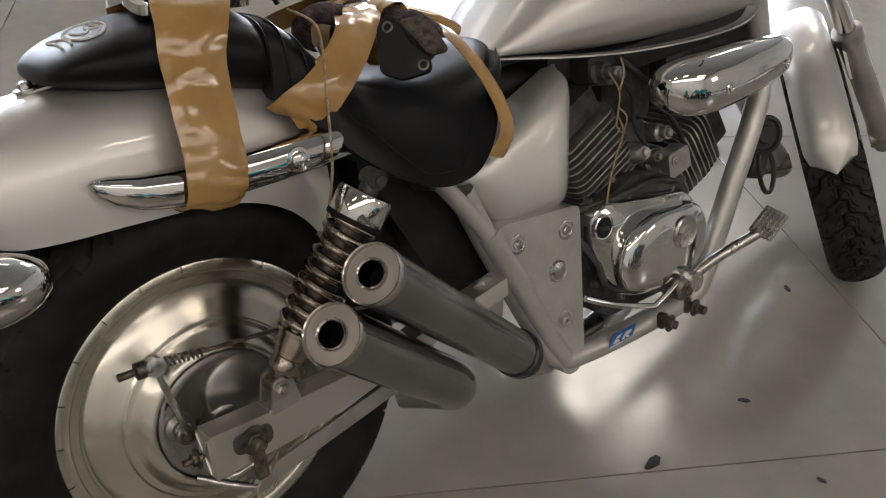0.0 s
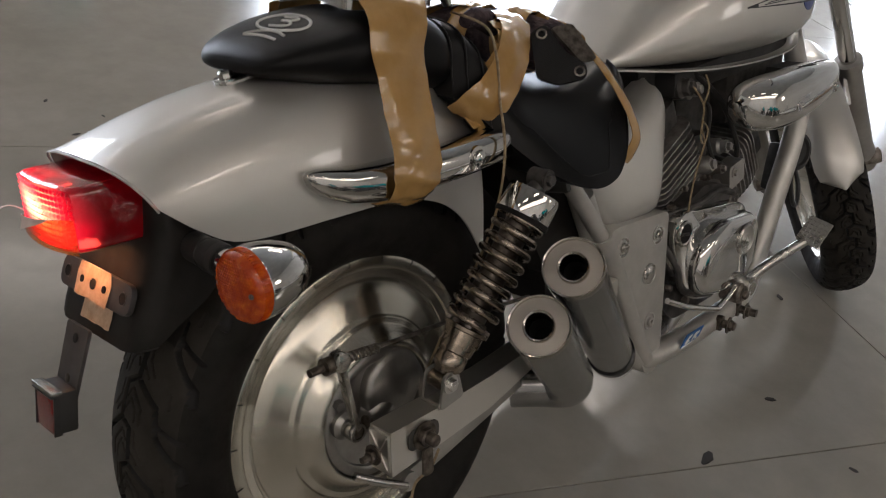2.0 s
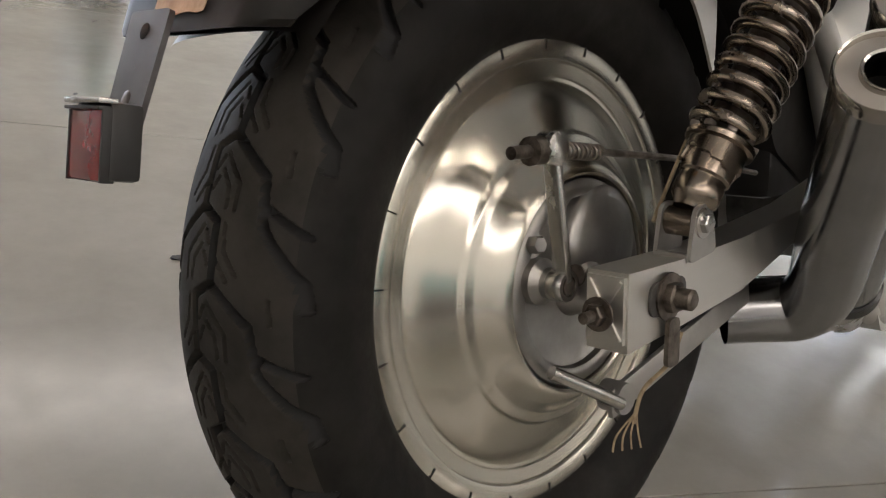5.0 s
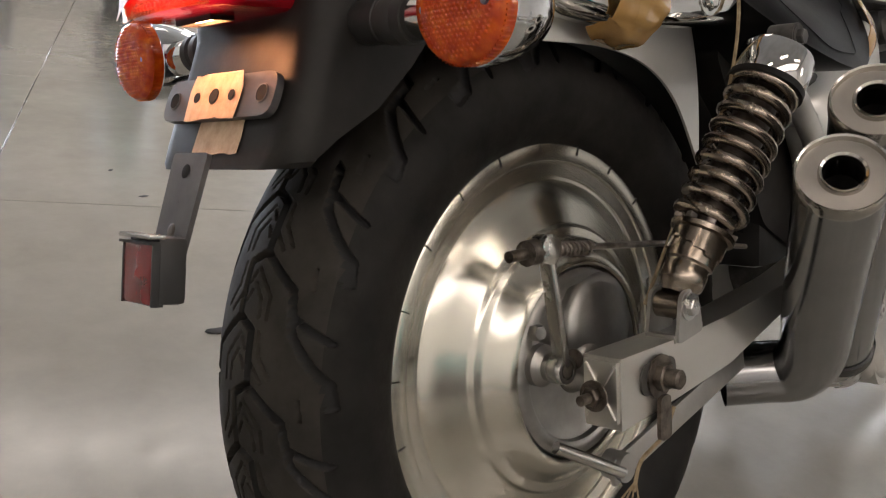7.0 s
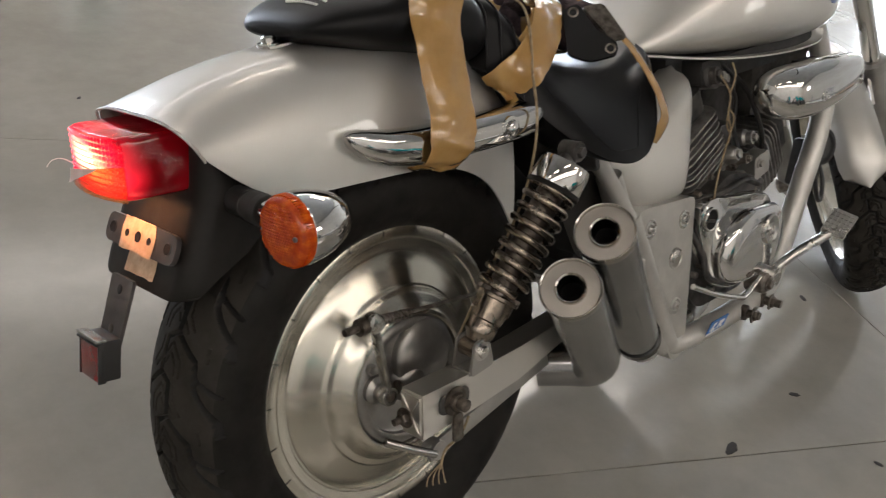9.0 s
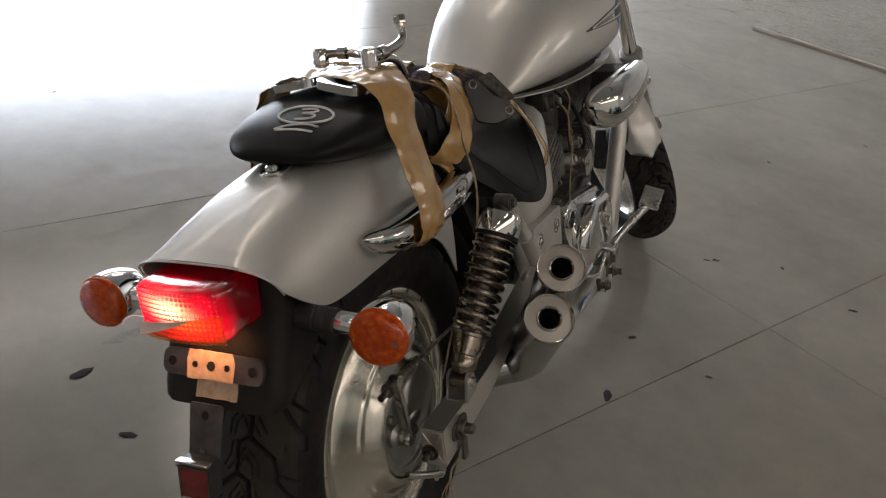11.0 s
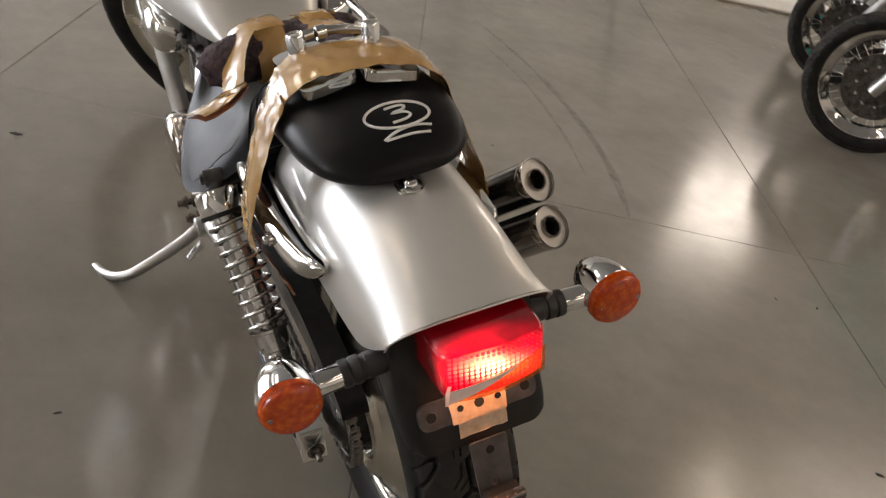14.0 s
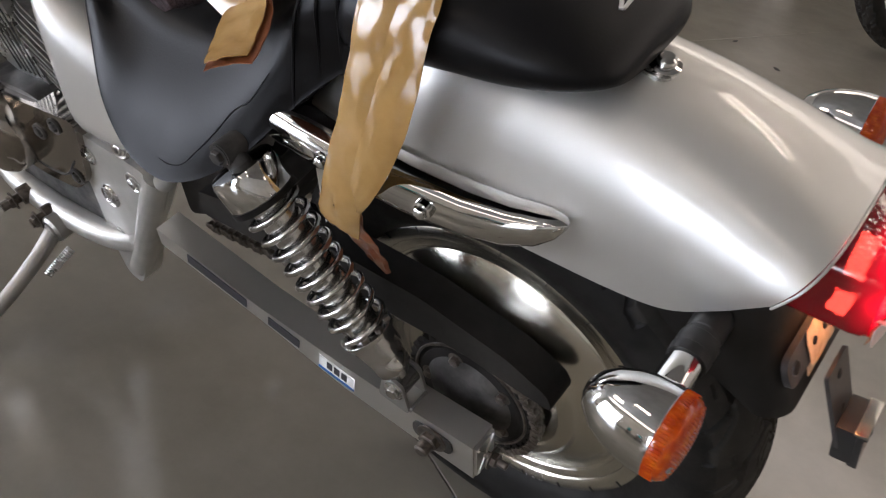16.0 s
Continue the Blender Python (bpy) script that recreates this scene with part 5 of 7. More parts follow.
# black battery box and plumbing between the rear wheel and the frame
battery = part("battery_box", box((0.115, 0.19, 0.30), pose(0.405, 0, 0.495), 0.012), black, moto, "black plastic battery box")
part("box_lid", box((0.12, 0.20, 0.012), pose(0.405, 0, 0.600), 0.003), flap_black, battery)
part("inner_panel", slab(round_outline([(0.235, 0.60), (0.345, 0.40), (0.46, 0.34), (0.47, 0.60), (0.36, 0.645)], 0.015), (0, 0, 0), (1, 0, 0), (0, 0, 1), 0.20, 0.008), flap_black, moto, "black plastic panel ahead of the rear wheel")
for side in (-1, 1):
    part("reservoir", lathe((0.322, 0.115 * side, 0.558), (0.35, side, 0.1), [(0, 0), (0.016, 0.0), (0.017, 0.028), (0.015, 0.031), (0.0, 0.032)], 24), black, moto, "small black round reservoir")

# ---- main frame ----
for side in (-1, 1):
    path = [(0.395, 0.120, 0.520), (0.455, 0.128, 0.385), (0.535, 0.134, 0.225), (0.562, 0.138, 0.190), (0.60, 0.143, 0.182), (0.70, 0.158, 0.190), (0.82, 0.165, 0.200), (0.875, 0.168, 0.212), (0.905, 0.170, 0.250), (0.965, 0.171, 0.372), (1.035, 0.170, 0.510), (1.075, 0.150, 0.590), (1.15, 0.08, 0.720), (1.20, 0.03, 0.80)]
    if side > 0:
        path = [(0.435, 0.100, 0.520), (0.495, 0.107, 0.385), (0.572, 0.116, 0.252), (0.598, 0.126, 0.232), (0.64, 0.137, 0.226), (0.72, 0.143, 0.222), (0.82, 0.141, 0.221), (0.872, 0.136, 0.228), (0.905, 0.130, 0.265), (0.965, 0.130, 0.382), (1.030, 0.131, 0.515), (1.072, 0.120, 0.595), (1.15, 0.07, 0.720), (1.20, 0.03, 0.80)]
    part("frame_tube", tube([(x, y * side, z) for x, y, z in path], 0.0205, 16, 5), silver_frame, moto, "silver painted steel frame tube")
    part("seat_rail", tube([(0.318, 0.128 * side, 0.590), (0.37, 0.137 * side, 0.522), (0.428, 0.142 * side, 0.445)], 0.0135, 14, 4), silver_frame, moto)
    part("subframe_tube", tube([(0.20, 0.09 * side, 0.655), (0.33, 0.095 * side, 0.61), (0.47, 0.10 * side, 0.56), (0.62, 0.09 * side, 0.60)], 0.016, 12, 4), black, moto)
part("steering_head", lathe((1.27, 0, 0.70), (-0.46, 0, 0.888), [(0, 0), (0.033, 0), (0.033, 0.2), (0, 0.2)], 24), silver_frame, moto)
part("spine", tube([(0.55, 0, 0.62), (0.9, 0, 0.66), (1.22, 0, 0.78)], 0.03, 12, 3), black, moto)
sticker = part("frame_sticker", slab([(-0.026, -0.0165), (0.026, -0.0165), (0.026, 0.0165), (-0.026, 0.0165)], (0.673, -0.1785, 0.201), (1, -0.09, 0.07), (0, -0.35, 1), 0.0012, 0), blue_label, moto, "small blue and white sticker on the frame")
for outline in ([(-0.020, -0.006), (-0.014, 0.008), (-0.004, 0.009), (-0.008, 0.003), (-0.014, -0.001), (-0.006, -0.004), (-0.004, -0.008), (-0.016, -0.010)], [(0.0, -0.008), (0.004, 0.009), (0.017, 0.009), (0.019, 0.003), (0.012, -0.001), (0.018, -0.008), (0.011, -0.008), (0.006, -0.001), (0.005, -0.008)], [(-0.026, -0.0165), (0.026, -0.0165), (0.026, -0.0125), (-0.026, -0.0125)]):
    part("sticker_print", slab(outline, (0.673, -0.1793, 0.201), (1, -0.09, 0.07), (0, -0.35, 1), 0.0012, 0), white_label, sticker)

# ---- engine ----
engine = part("crankcase", slab(round_outline([(0.63, 0.40), (0.63, 0.27), (0.68, 0.215), (0.86, 0.215), (0.905, 0.28), (0.89, 0.40), (0.80, 0.44), (0.70, 0.45)], 0.03), (0, 0, 0), (1, 0, 0), (0, 0, 1), 0.26, 0.012, 3), dark_cast, moto, "dark cast engine crankcase")


def oval(cx, cz, a, b, n=40, p=0.8):
    return [(cx + a * math.copysign(abs(math.cos(t)) ** p, math.cos(t)), cz + b * math.copysign(abs(math.sin(t)) ** p, math.sin(t))) for t in (2 * math.pi * k / n for k in range(n))]


def domed(outline, centre, levels, side):
    """A cover built from one outline, drawn in towards its centre level by level."""
    return rings([[(centre[0] + (x - centre[0]) * f, side * y, centre[1] + (z - centre[1]) * f) for x, z in outline] for y, f in levels])


clutch_line = round_outline([(0.682, 0.278), (0.668, 0.325), (0.688, 0.378), (0.745, 0.402), (0.868, 0.392), (0.896, 0.352), (0.890, 0.302), (0.860, 0.264), (0.755, 0.258)], 0.030, 5)
base_line = round_outline([(0.622, 0.428), (0.655, 0.440), (0.712, 0.430), (0.868, 0.406), (0.906, 0.352), (0.898, 0.288), (0.862, 0.250), (0.752, 0.244), (0.690, 0.262), (0.652, 0.310), (0.620, 0.380)], 0.026, 5)
for side in (-1, 1):
    if side < 0:
        clutch = part("clutch_cover", domed(clutch_line, (0.785, 0.328), ((0.140, 1.0), (0.168, 1.0), (0.176, 0.988), (0.182, 0.965), (0.1865, 0.925), (0.190, 0.84), (0.192, 0.55), (0.1925, 0.2)), side), chrome, moto, "polished engine side cover")
    else:
        steps = ((0.130, 0.0), (0.160, 0.0), (0.170, 0.003), (0.178, 0.010), (0.184, 0.022), (0.188, 0.045))
        part("alternator_cover", rings([[(x, side * y, z) for x, z in oval(0.814, 0.366, 0.080 - inset, 0.076 - inset, p=1.0)] for y, inset in steps]), polished, moto, "polished engine side cover")
    if side > 0:
        panel = part("sprocket_cover", slab(round_outline([(0.598, 0.458), (0.718, 0.440), (0.802, 0.430), (0.806, 0.300), (0.740, 0.296), (0.660, 0.308), (0.625, 0.345)], 0.022, 4), (0, 0.121, 0), (1, 0, 0), (0, 0, 1), 0.042, 0.016, 4), polished, engine, "polished alloy sprocket cover")
        for x, z in ((0.653, 0.428), (0.703, 0.396), (0.754, 0.362), (0.648, 0.340)):
            part("case_bolt", joined(lathe((x, 0.1435, z), (0, 1, 0), [(0.0125, -0.003), (0.0125, 0.0012), (0.009, 0.0014), (0.0085, 0.0006)], 24), hexbolt((x, 0.144, z), (0, 1, 0), 0.0065, 0.004, False)), dark_cast, panel)
        part("cover_line", tube([(0.640, 0.1422, 0.372), (0.680, 0.1424, 0.328), (0.740, 0.1424, 0.318), (0.785, 0.1420, 0.322)], 0.0016, 8, 4), dark_cast, panel)
        continue
    part("cover_ring", lathe((0.816, 0.1925 * side, 0.352), (0, side, 0), [(0.029, 0.0), (0.029, 0.003), (0.026, 0.005), (0.023, 0.003), (0.012, 0.003), (0.011, 0.0045), (0.007, 0.0045), (0.006, 0.002), (0, 0.002)], 36), satin, clutch)
    part("inner_cover", domed(base_line, (0.76, 0.342), ((0.118, 1.0), (0.152, 1.0), (0.1585, 0.985), (0.161, 0.955), (0.162, 0.5)), side), chrome, engine, "polished inner engine cover")
    part("oil_filler", lathe((0.6465, 0.1625 * side, 0.402), (0, side, 0), [(0.0175, -0.002), (0.0175, 0.001), (0.0165, 0.0012), (0.0, 0.0012)], 32), soot_hole_black, engine, "dark round opening in the engine cover")
    part("filler_rim", lathe((0.6465, 0.1625 * side, 0.402), (0, side, 0), [(0.0225, -0.004), (0.022, 0.002), (0.0195, 0.0034), (0.0175, 0.0025), (0.0172, 0.0)], 32), chrome, engine)
    part("filler_cap", box((0.024, 0.004, 0.006), pose(0.6465, 0.1640 * side, 0.400, 0, 12, 0), 0.0012), dark_cast, engine)
    for x, z in ((0.640, 0.444), (0.735, 0.432), (0.845, 0.414), (0.912, 0.330), (0.884, 0.262), (0.800, 0.240), (0.716, 0.247), (0.652, 0.292)):
        part("case_bolt", hexbolt((x, 0.131 * side, z), (0, side, 0), 0.006, 0.012, False), dull, engine)


def cylinder(origin, axis, name, first, count, size, mats):
    d = Vector(axis).normalized()
    side = Vector((0, 1, 0))
    up = d.cross(side)
    barrel = part(name, lathe(origin, d, [(0, 0), (0.05, 0), (0.052, first + count * 0.0125), (0, first + count * 0.0125 + 0.002)], 24), fin_alloy, moto, "finned alloy engine cylinder")
    for k in range(count):
        half_y, half_u = size[0] * (1 - 0.012 * abs(k - count / 2)), size[1]
        o = Vector(origin) + d * (first + k * 0.0125)
        part("cooling_fin", slab(round_outline([(-half_y, -half_u), (half_y, -half_u), (half_y, half_u), (-half_y, half_u)], 0.025, 3), o, side, up, 0.0036, 0), mats, barrel)
    o = Vector(origin) + d * (first + count * 0.0125 + 0.018)
    part("cylinder_head", slab(round_outline([(-size[0] * 0.8, -size[1] * 0.85), (size[0] * 0.8, -size[1] * 0.85), (size[0] * 0.8, size[1] * 0.85), (-size[0] * 0.8, size[1] * 0.85)], 0.02), o, side, up, 0.045, 0.008), dark_cast, barrel)
    return barrel


cylinder((0.752, 0, 0.39), (-0.46, 0, 0.89), "rear_cylinder", 0.050, 11, (0.122, 0.070), fin_alloy)
cylinder((0.815, 0, 0.365), (0.86, 0, 0.50), "front_cylinder", 0.105, 9, (0.120, 0.062), fin_alloy)
carb = part("carburettor", box((0.13, 0.16, 0.12), pose(0.80, 0, 0.585), 0.02), dark_cast, moto, "black carburettor body")
part("air_box", box((0.34, 0.13, 0.05), pose(0.80, 0, 0.645), 0.015), black, carb)
# two added filler blocks that keep the gap below the tank dark
part("tank_tray", box((0.44, 0.19, 0.045), pose(0.90, -0.01, 0.652, 0, -3, 0), 0.012), black, moto, "black block filling the dark gap under the fuel tank")
part("coil_cover", box((0.24, 0.16, 0.11), pose(1.00, -0.02, 0.600, 0, -6, 0), 0.02), dark_cast, moto, "dark block filling the gap behind the side pods")
part("float_bowl", box((0.10, 0.20, 0.08), pose(0.78, 0, 0.50), 0.02), dark_cast, carb)
for x, y, z, r, mt in ((0.845, -0.11, 0.50, 0.016, alloy), (0.80, -0.125, 0.47, 0.013, dull), (0.87, -0.12, 0.45, 0.018, alloy), (0.70, -0.105, 0.63, 0.020, dark_cast), (0.735, -0.10, 0.62, 0.017, alloy)):
    part("engine_fitting", joined(lathe((x, y + 0.04, z), (0.1, -1, 0.15), [(0, 0), (r, 0), (r, 0.04), (r * 0.75, 0.045), (r * 0.75, 0.055), (0, 0.056)], 16), hexbolt((x + 0.006, y - 0.014, z + 0.008), (0.1, -1, 0.15), r * 0.5, 0.008)), mt, moto)
part("exhaust_port_cover", joined(slab(round_outline([(-0.028, -0.02), (0.03, -0.024), (0.034, 0.018), (-0.02, 0.026)], 0.008), (0.858, -0.128, 0.455), (1, 0, 0.35), (-0.35, 0, 1), 0.03, 0.005), hexbolt((0.85, -0.144, 0.462), (0, -1, 0), 0.007, 0.006)), alloy, moto, "cast alloy valve cover")
for pts, r, mt in (([(0.70, -0.12, 0.64), (0.745, -0.135, 0.60), (0.76, -0.13, 0.54), (0.80, -0.125, 0.49)], 0.004, black), ([(0.74, -0.10, 0.66), (0.80, -0.13, 0.60), (0.86, -0.135, 0.52), (0.90, -0.12, 0.48)], 0.005, black),
                   ([(0.62, -0.13, 0.43), (0.70, -0.155, 0.44), (0.78, -0.15, 0.445), (0.86, -0.14, 0.42)], 0.006, dark_cast), ([(0.60, -0.14, 0.40), (0.64, -0.155, 0.34), (0.66, -0.16, 0.29), (0.74, -0.165, 0.262)], 0.006, dark_cast)):
    part("hose", tube(pts, r, 8, 5), mt, moto, "black rubber hose")


for x, z, r, ln, mt in ((0.782, 0.478, 0.017, 0.045, alloy), (0.800, 0.452, 0.012, 0.030, rusty), (0.715, 0.448, 0.011, 0.030, dull), (0.905, 0.402, 0.012, 0.026, rusty)):
    part("engine_plug", joined(lathe((x, -0.088, z), (0.05, -1, 0.25), [(0, 0), (r * 1.25, 0), (r * 1.25, ln * 0.4), (r, ln * 0.45), (r, ln * 0.8), (r * 0.7, ln), (0, ln)], 18), hexbolt(Vector((x, -0.088, z)) + Vector((0.05, -1, 0.25)).normalized() * ln, (0.05, -1, 0.25), r * 0.55, 0.006, False)), mt, moto, "small cast plug on the engine")
part("intake_arm", beam((0.815, -0.112, 0.428), (0.905, -0.104, 0.452), 0.030, 0.026, 0.006), alloy, moto, "cast alloy arm beside the front cylinder")
part("case_top", slab(round_outline([(0.660, 0.432), (0.740, 0.462), (0.800, 0.452), (0.880, 0.425), (0.870, 0.408), (0.720, 0.428)], 0.010, 3), (0, -0.115, 0), (1, 0, 0), (0, 0, 1), 0.055, 0.006), dark_cast, engine)
# ribbed alloy trim on the left, between the side cover and the cylinders
ribbed = part("ribbed_cover", slab(round_outline([(0.838, 0.585), (0.758, 0.600), (0.735, 0.497), (0.704, 0.434), (0.744, 0.428), (0.834, 0.458)], 0.012, 3), (0, 0.086, 0), (1, 0, 0), (0, 0, 1), 0.028, 0.008, 3), satin, moto, "ribbed alloy trim cover beside the cylinders")
for k in range(5):
    f = k / 4
    part("cover_groove", beam((0.826 - 0.054 * f, 0.1003, 0.576 + 0.012 * f), (0.772 - 0.046 * f, 0.1003, 0.448 + 0.004 * f), 0.0035, 0.0022, 0.0006, (0, 1, 0)), dark_cast, ribbed)

# chrome side pods
def side_pod(side):
    st = [(0.742, 0.607, 0.006, 0.186, 0.008), (0.750, 0.6065, 0.026, 0.190, 0.026), (0.768, 0.606, 0.040, 0.197, 0.037), (0.80, 0.606, 0.0475, 0.205, 0.041), (0.85, 0.607, 0.049, 0.212, 0.040), (0.90, 0.611, 0.0475, 0.217, 0.038),
          (0.95, 0.616, 0.043, 0.220, 0.034), (0.99, 0.620, 0.038, 0.222, 0.029), (1.02, 0.623, 0.032, 0.223, 0.023), (1.038, 0.625, 0.02, 0.222, 0.014), (1.044, 0.626, 0.005, 0.222, 0.004)]
    if side > 0:
        st = [(x + 0.01, z + 0.026, hz, y - 0.062 - 0.10 * (x - 0.742), hy) for x, z, hz, y, hy in st]
    line = smooth_line([(x, z, hz) for x, z, hz, _, _ in st], 4)
    more = smooth_line([(y, hy, 0) for _, _, _, y, hy in st], 4)
    out = []
    for a, b in zip(line, more):
        ring = []
        for k in range(32):
            t = k * math.pi / 16
            ca, sa = math.cos(t), math.sin(t)
            ring.append((a.x, side * (b.x + max(b.y, 0.002) * math.copysign(abs(ca) ** 0.85, ca)), a.y + max(a.z, 0.002) * math.copysign(abs(sa) ** 0.8, sa)))
        out.append(ring)
    pod = part("side_pod", rings(out), chrome, moto, "chrome teardrop side pod")
    for x, y, z in ((0.848, 0.2505, 0.600), (1.0, 0.2485, 0.612)) if side < 0 else ((0.858, 0.1785, 0.626), (1.01, 0.1605, 0.638)):
        part("pod_bolt", lathe((x, y * side, z), (0, side, 0.05), [(0.0105, -0.003), (0.0105, 0.0015), (0.008, 0.002), (0.0065, 0.0), (0.006, 0.0045), (0.003, 0.005), (0, 0.003)], 24), chrome, pod)
    part("pod_bracket", slab([(0.0, -0.02), (0.10, -0.05), (0.11, 0.02), (0.02, 0.02)], (0.97, 0.15 * side if side < 0 else 0.085, 0.615 if side < 0 else 0.635), (1, 0, 0), (0, 0, 1), 0.06, 0.004), black, pod)
    return pod


side_pod(-1)
side_pod(1)
part("horn", lathe((1.092, -0.15, 0.455), (-0.3, -1, 0.1), [(0, -0.02), (0.022, -0.018), (0.037, 0.0), (0.0375, 0.012), (0.030, 0.014), (0.027, 0.009), (0.018, 0.009), (0.015, 0.014), (0, 0.014)], 32), black, moto, "round black horn")

part("horn_loop", tube([(1.085, -0.150, 0.43), (1.078, -0.158, 0.385), (1.095, -0.160, 0.345), (1.125, -0.155, 0.340), (1.145, -0.145, 0.375), (1.140, -0.130, 0.42)], 0.0048, 8, 6), black, moto, "black looped hose below the horn")
part("horn_bracket", box((0.05, 0.05, 0.10), pose(1.115, -0.115, 0.410, 0, 15, 0), 0.01), dark_cast, moto)

# ---- foot controls ----
part("brake_pedal", joined(tube([(0.835, -0.195, 0.262), (0.87, -0.215, 0.290), (0.94, -0.255, 0.330)], 0.0095, 12, 4), lathe((0.83, -0.17, 0.258), (0, -1, 0), [(0, 0), (0.018, 0), (0.018, 0.04), (0, 0.04)], 20)), satin, moto, "steel brake pedal arm")
pad_at = Matrix.Translation((0.953, -0.264, 0.345)) @ pose(0, 0, 0, 18, -42, -12)
pedal = part("pedal_pad", box((0.056, 0.046, 0.007), pad_at, 0.002), satin, moto, "square studded steel pedal pad")
for i in range(6):
    for j in range(5):
        part("stud", box((0.0062, 0.0058, 0.004), pad_at @ Matrix.Translation((-0.022 + i * 0.0088, -0.0175 + j * 0.0088, 0.005)), 0), satin, pedal, smooth=False)
part("linkage_rod", tube([(0.60, -0.165, 0.292), (0.66, -0.178, 0.264), (0.735, -0.186, 0.238), (0.755, -0.188, 0.238), (0.80, -0.192, 0.262)], 0.0055, 10, 4), chrome, moto, "chrome brake linkage rod")
part("pedal_pivot", joined(lathe((0.808, -0.165, 0.248), (0, -1, 0), [(0, 0), (0.02, 0), (0.02, 0.035), (0.012, 0.04), (0, 0.04)], 20), hexbolt((0.808, -0.205, 0.248), (0, -1, 0), 0.009, 0.008)), dull, moto)
for side, x, y, z, ln in ((-1, 0.770, 0.168, 0.196, 0.042), (-1, 0.838, 0.168, 0.202, 0.05), (1, 0.752, 0.150, 0.224, 0.042), (1, 0.815, 0.148, 0.228, 0.05)):
    out = Vector((0.15, side, -0.05)).normalized()
    part("peg_bolt", joined(lathe((x, y * side, z), out, [(0, 0), (0.015, 0), (0.015, 0.018), (0.008, 0.019), (0.008, ln), (0, ln)], 14), hexbolt(Vector((x, y * side, z)) + out * 0.03, out, 0.0105, 0.008)), rusty, moto, "rusty foot peg mounting bolt")
# side stand
part("side_stand", tube([(0.735, 0.165, 0.212), (0.730, 0.215, 0.186), (0.728, 0.29, 0.156), (0.742, 0.345, 0.132), (0.785, 0.382, 0.117), (0.838, 0.402, 0.113)], [0.0135, 0.0125, 0.0115, 0.0105, 0.0085], 12, 6), alloy, moto, "bent alloy side stand")
part("stand_pivot", joined(lathe((0.732, 0.13, 0.212), (0, 1, 0), [(0, 0), (0.022, 0), (0.022, 0.046), (0.0175, 0.050), (0.0155, 0.046), (0, 0.046)], 24), hexbolt((0.732, 0.176, 0.212), (0, 1, 0), 0.0125, 0.006)), alloy, moto)
coil = [(0.692 + 0.054 * k / 70 + 0.006 * math.cos(k * 1.25), 0.178 + 0.031 * k / 70 + 0.003 * math.sin(k * 1.25), 0.196 - 0.068 * k / 70 + 0.006 * math.sin(k * 1.25)) for k in range(71)]
part("stand_spring", tube(coil, 0.0015, 6, 2), satin, moto, "coil return spring of the stand")

# ---- exhaust ----


def muffler(mouth, knee, tail_pts, name):
    m, k = Vector(mouth), Vector(knee)
    d = (k - m).normalized()
    pts = [m + d * 0.003, m + d * (k - m).length * 0.33, m + d * (k - m).length * 0.66, m + d * ((k - m).length - 0.03)] + [Vector(t) for t in tail_pts]
    body = part(name, tube(pts, [0.0362] * len(pts), 40, 6, ends=False), muffler_chrome, moto, "grey chromed slash muffler")
    part("rolled_rim", lathe(m, -d, [(0.0362, -0.010), (0.0374, -0.006), (0.0374, 0.004), (0.0364, 0.0062), (0.0348, 0.005), (0.0346, -0.004)], 48), rim_chrome, body)
    part("end_plate", lathe(m, -d, [(0.0348, -0.0010), (0.0185, 0.0005), (0.0185, -0.004)], 48), muffler_face, body, "pale grey muffler end plate")
    part("tail_pipe", lathe(m, -d, [(0.0190, -0.002), (0.0190, 0.0055), (0.0180, 0.0070), (0.0160, 0.0055), (0.0148, 0.001), (0.0146, -0.07)], 36), rim_chrome, body, "short chrome tail pipe")
    part("bore", lathe(m, -d, [(0.0145, -0.020), (0.0145, -0.065), (0.0, -0.065)], 28), soot_hole_black, body)
    return body, d


upper, du = muffler((0.118, -0.3085, 0.5360), (0.472, -0.140, 0.232), [(0.478, -0.136, 0.227)], "upper_muffler")
part("muffler_clamp", lathe((0.470, -0.141, 0.234), du, [(0.0360, -0.012), (0.0395, -0.010), (0.0395, 0.010), (0.0360, 0.012)], 40), gloss_black, upper, "black clamp ring")
part("exhaust_pipe", tube([(0.47, -0.141, 0.234), (0.51, -0.12, 0.198), (0.56, -0.11, 0.180), (0.66, -0.10, 0.18), (0.78, -0.08, 0.19)], [0.034, 0.030, 0.026, 0.024, 0.022], 20, 5), satin, moto, "steel exhaust pipe under the engine")
lower, dl = muffler((0.060, -0.305, 0.481), (0.325, -0.165, 0.248), [(0.33, -0.145, 0.236), (0.315, -0.11, 0.230), (0.29, -0.075, 0.226)], "lower_muffler")
part("embossed_plate", slab(round_outline([(-0.032, -0.009), (0.032, -0.009), (0.032, 0.009), (-0.032, 0.009)], 0.003), Vector((0.115, -0.308, 0.537)) + du * 0.105 + Vector((-0.012, -0.027, 0.0255)) * 0.955, du, du.cross(Vector((-0.012, -0.027, 0.0255)).normalized()), 0.0022, 0.0006), rim_chrome, upper, "embossed maker's plate")
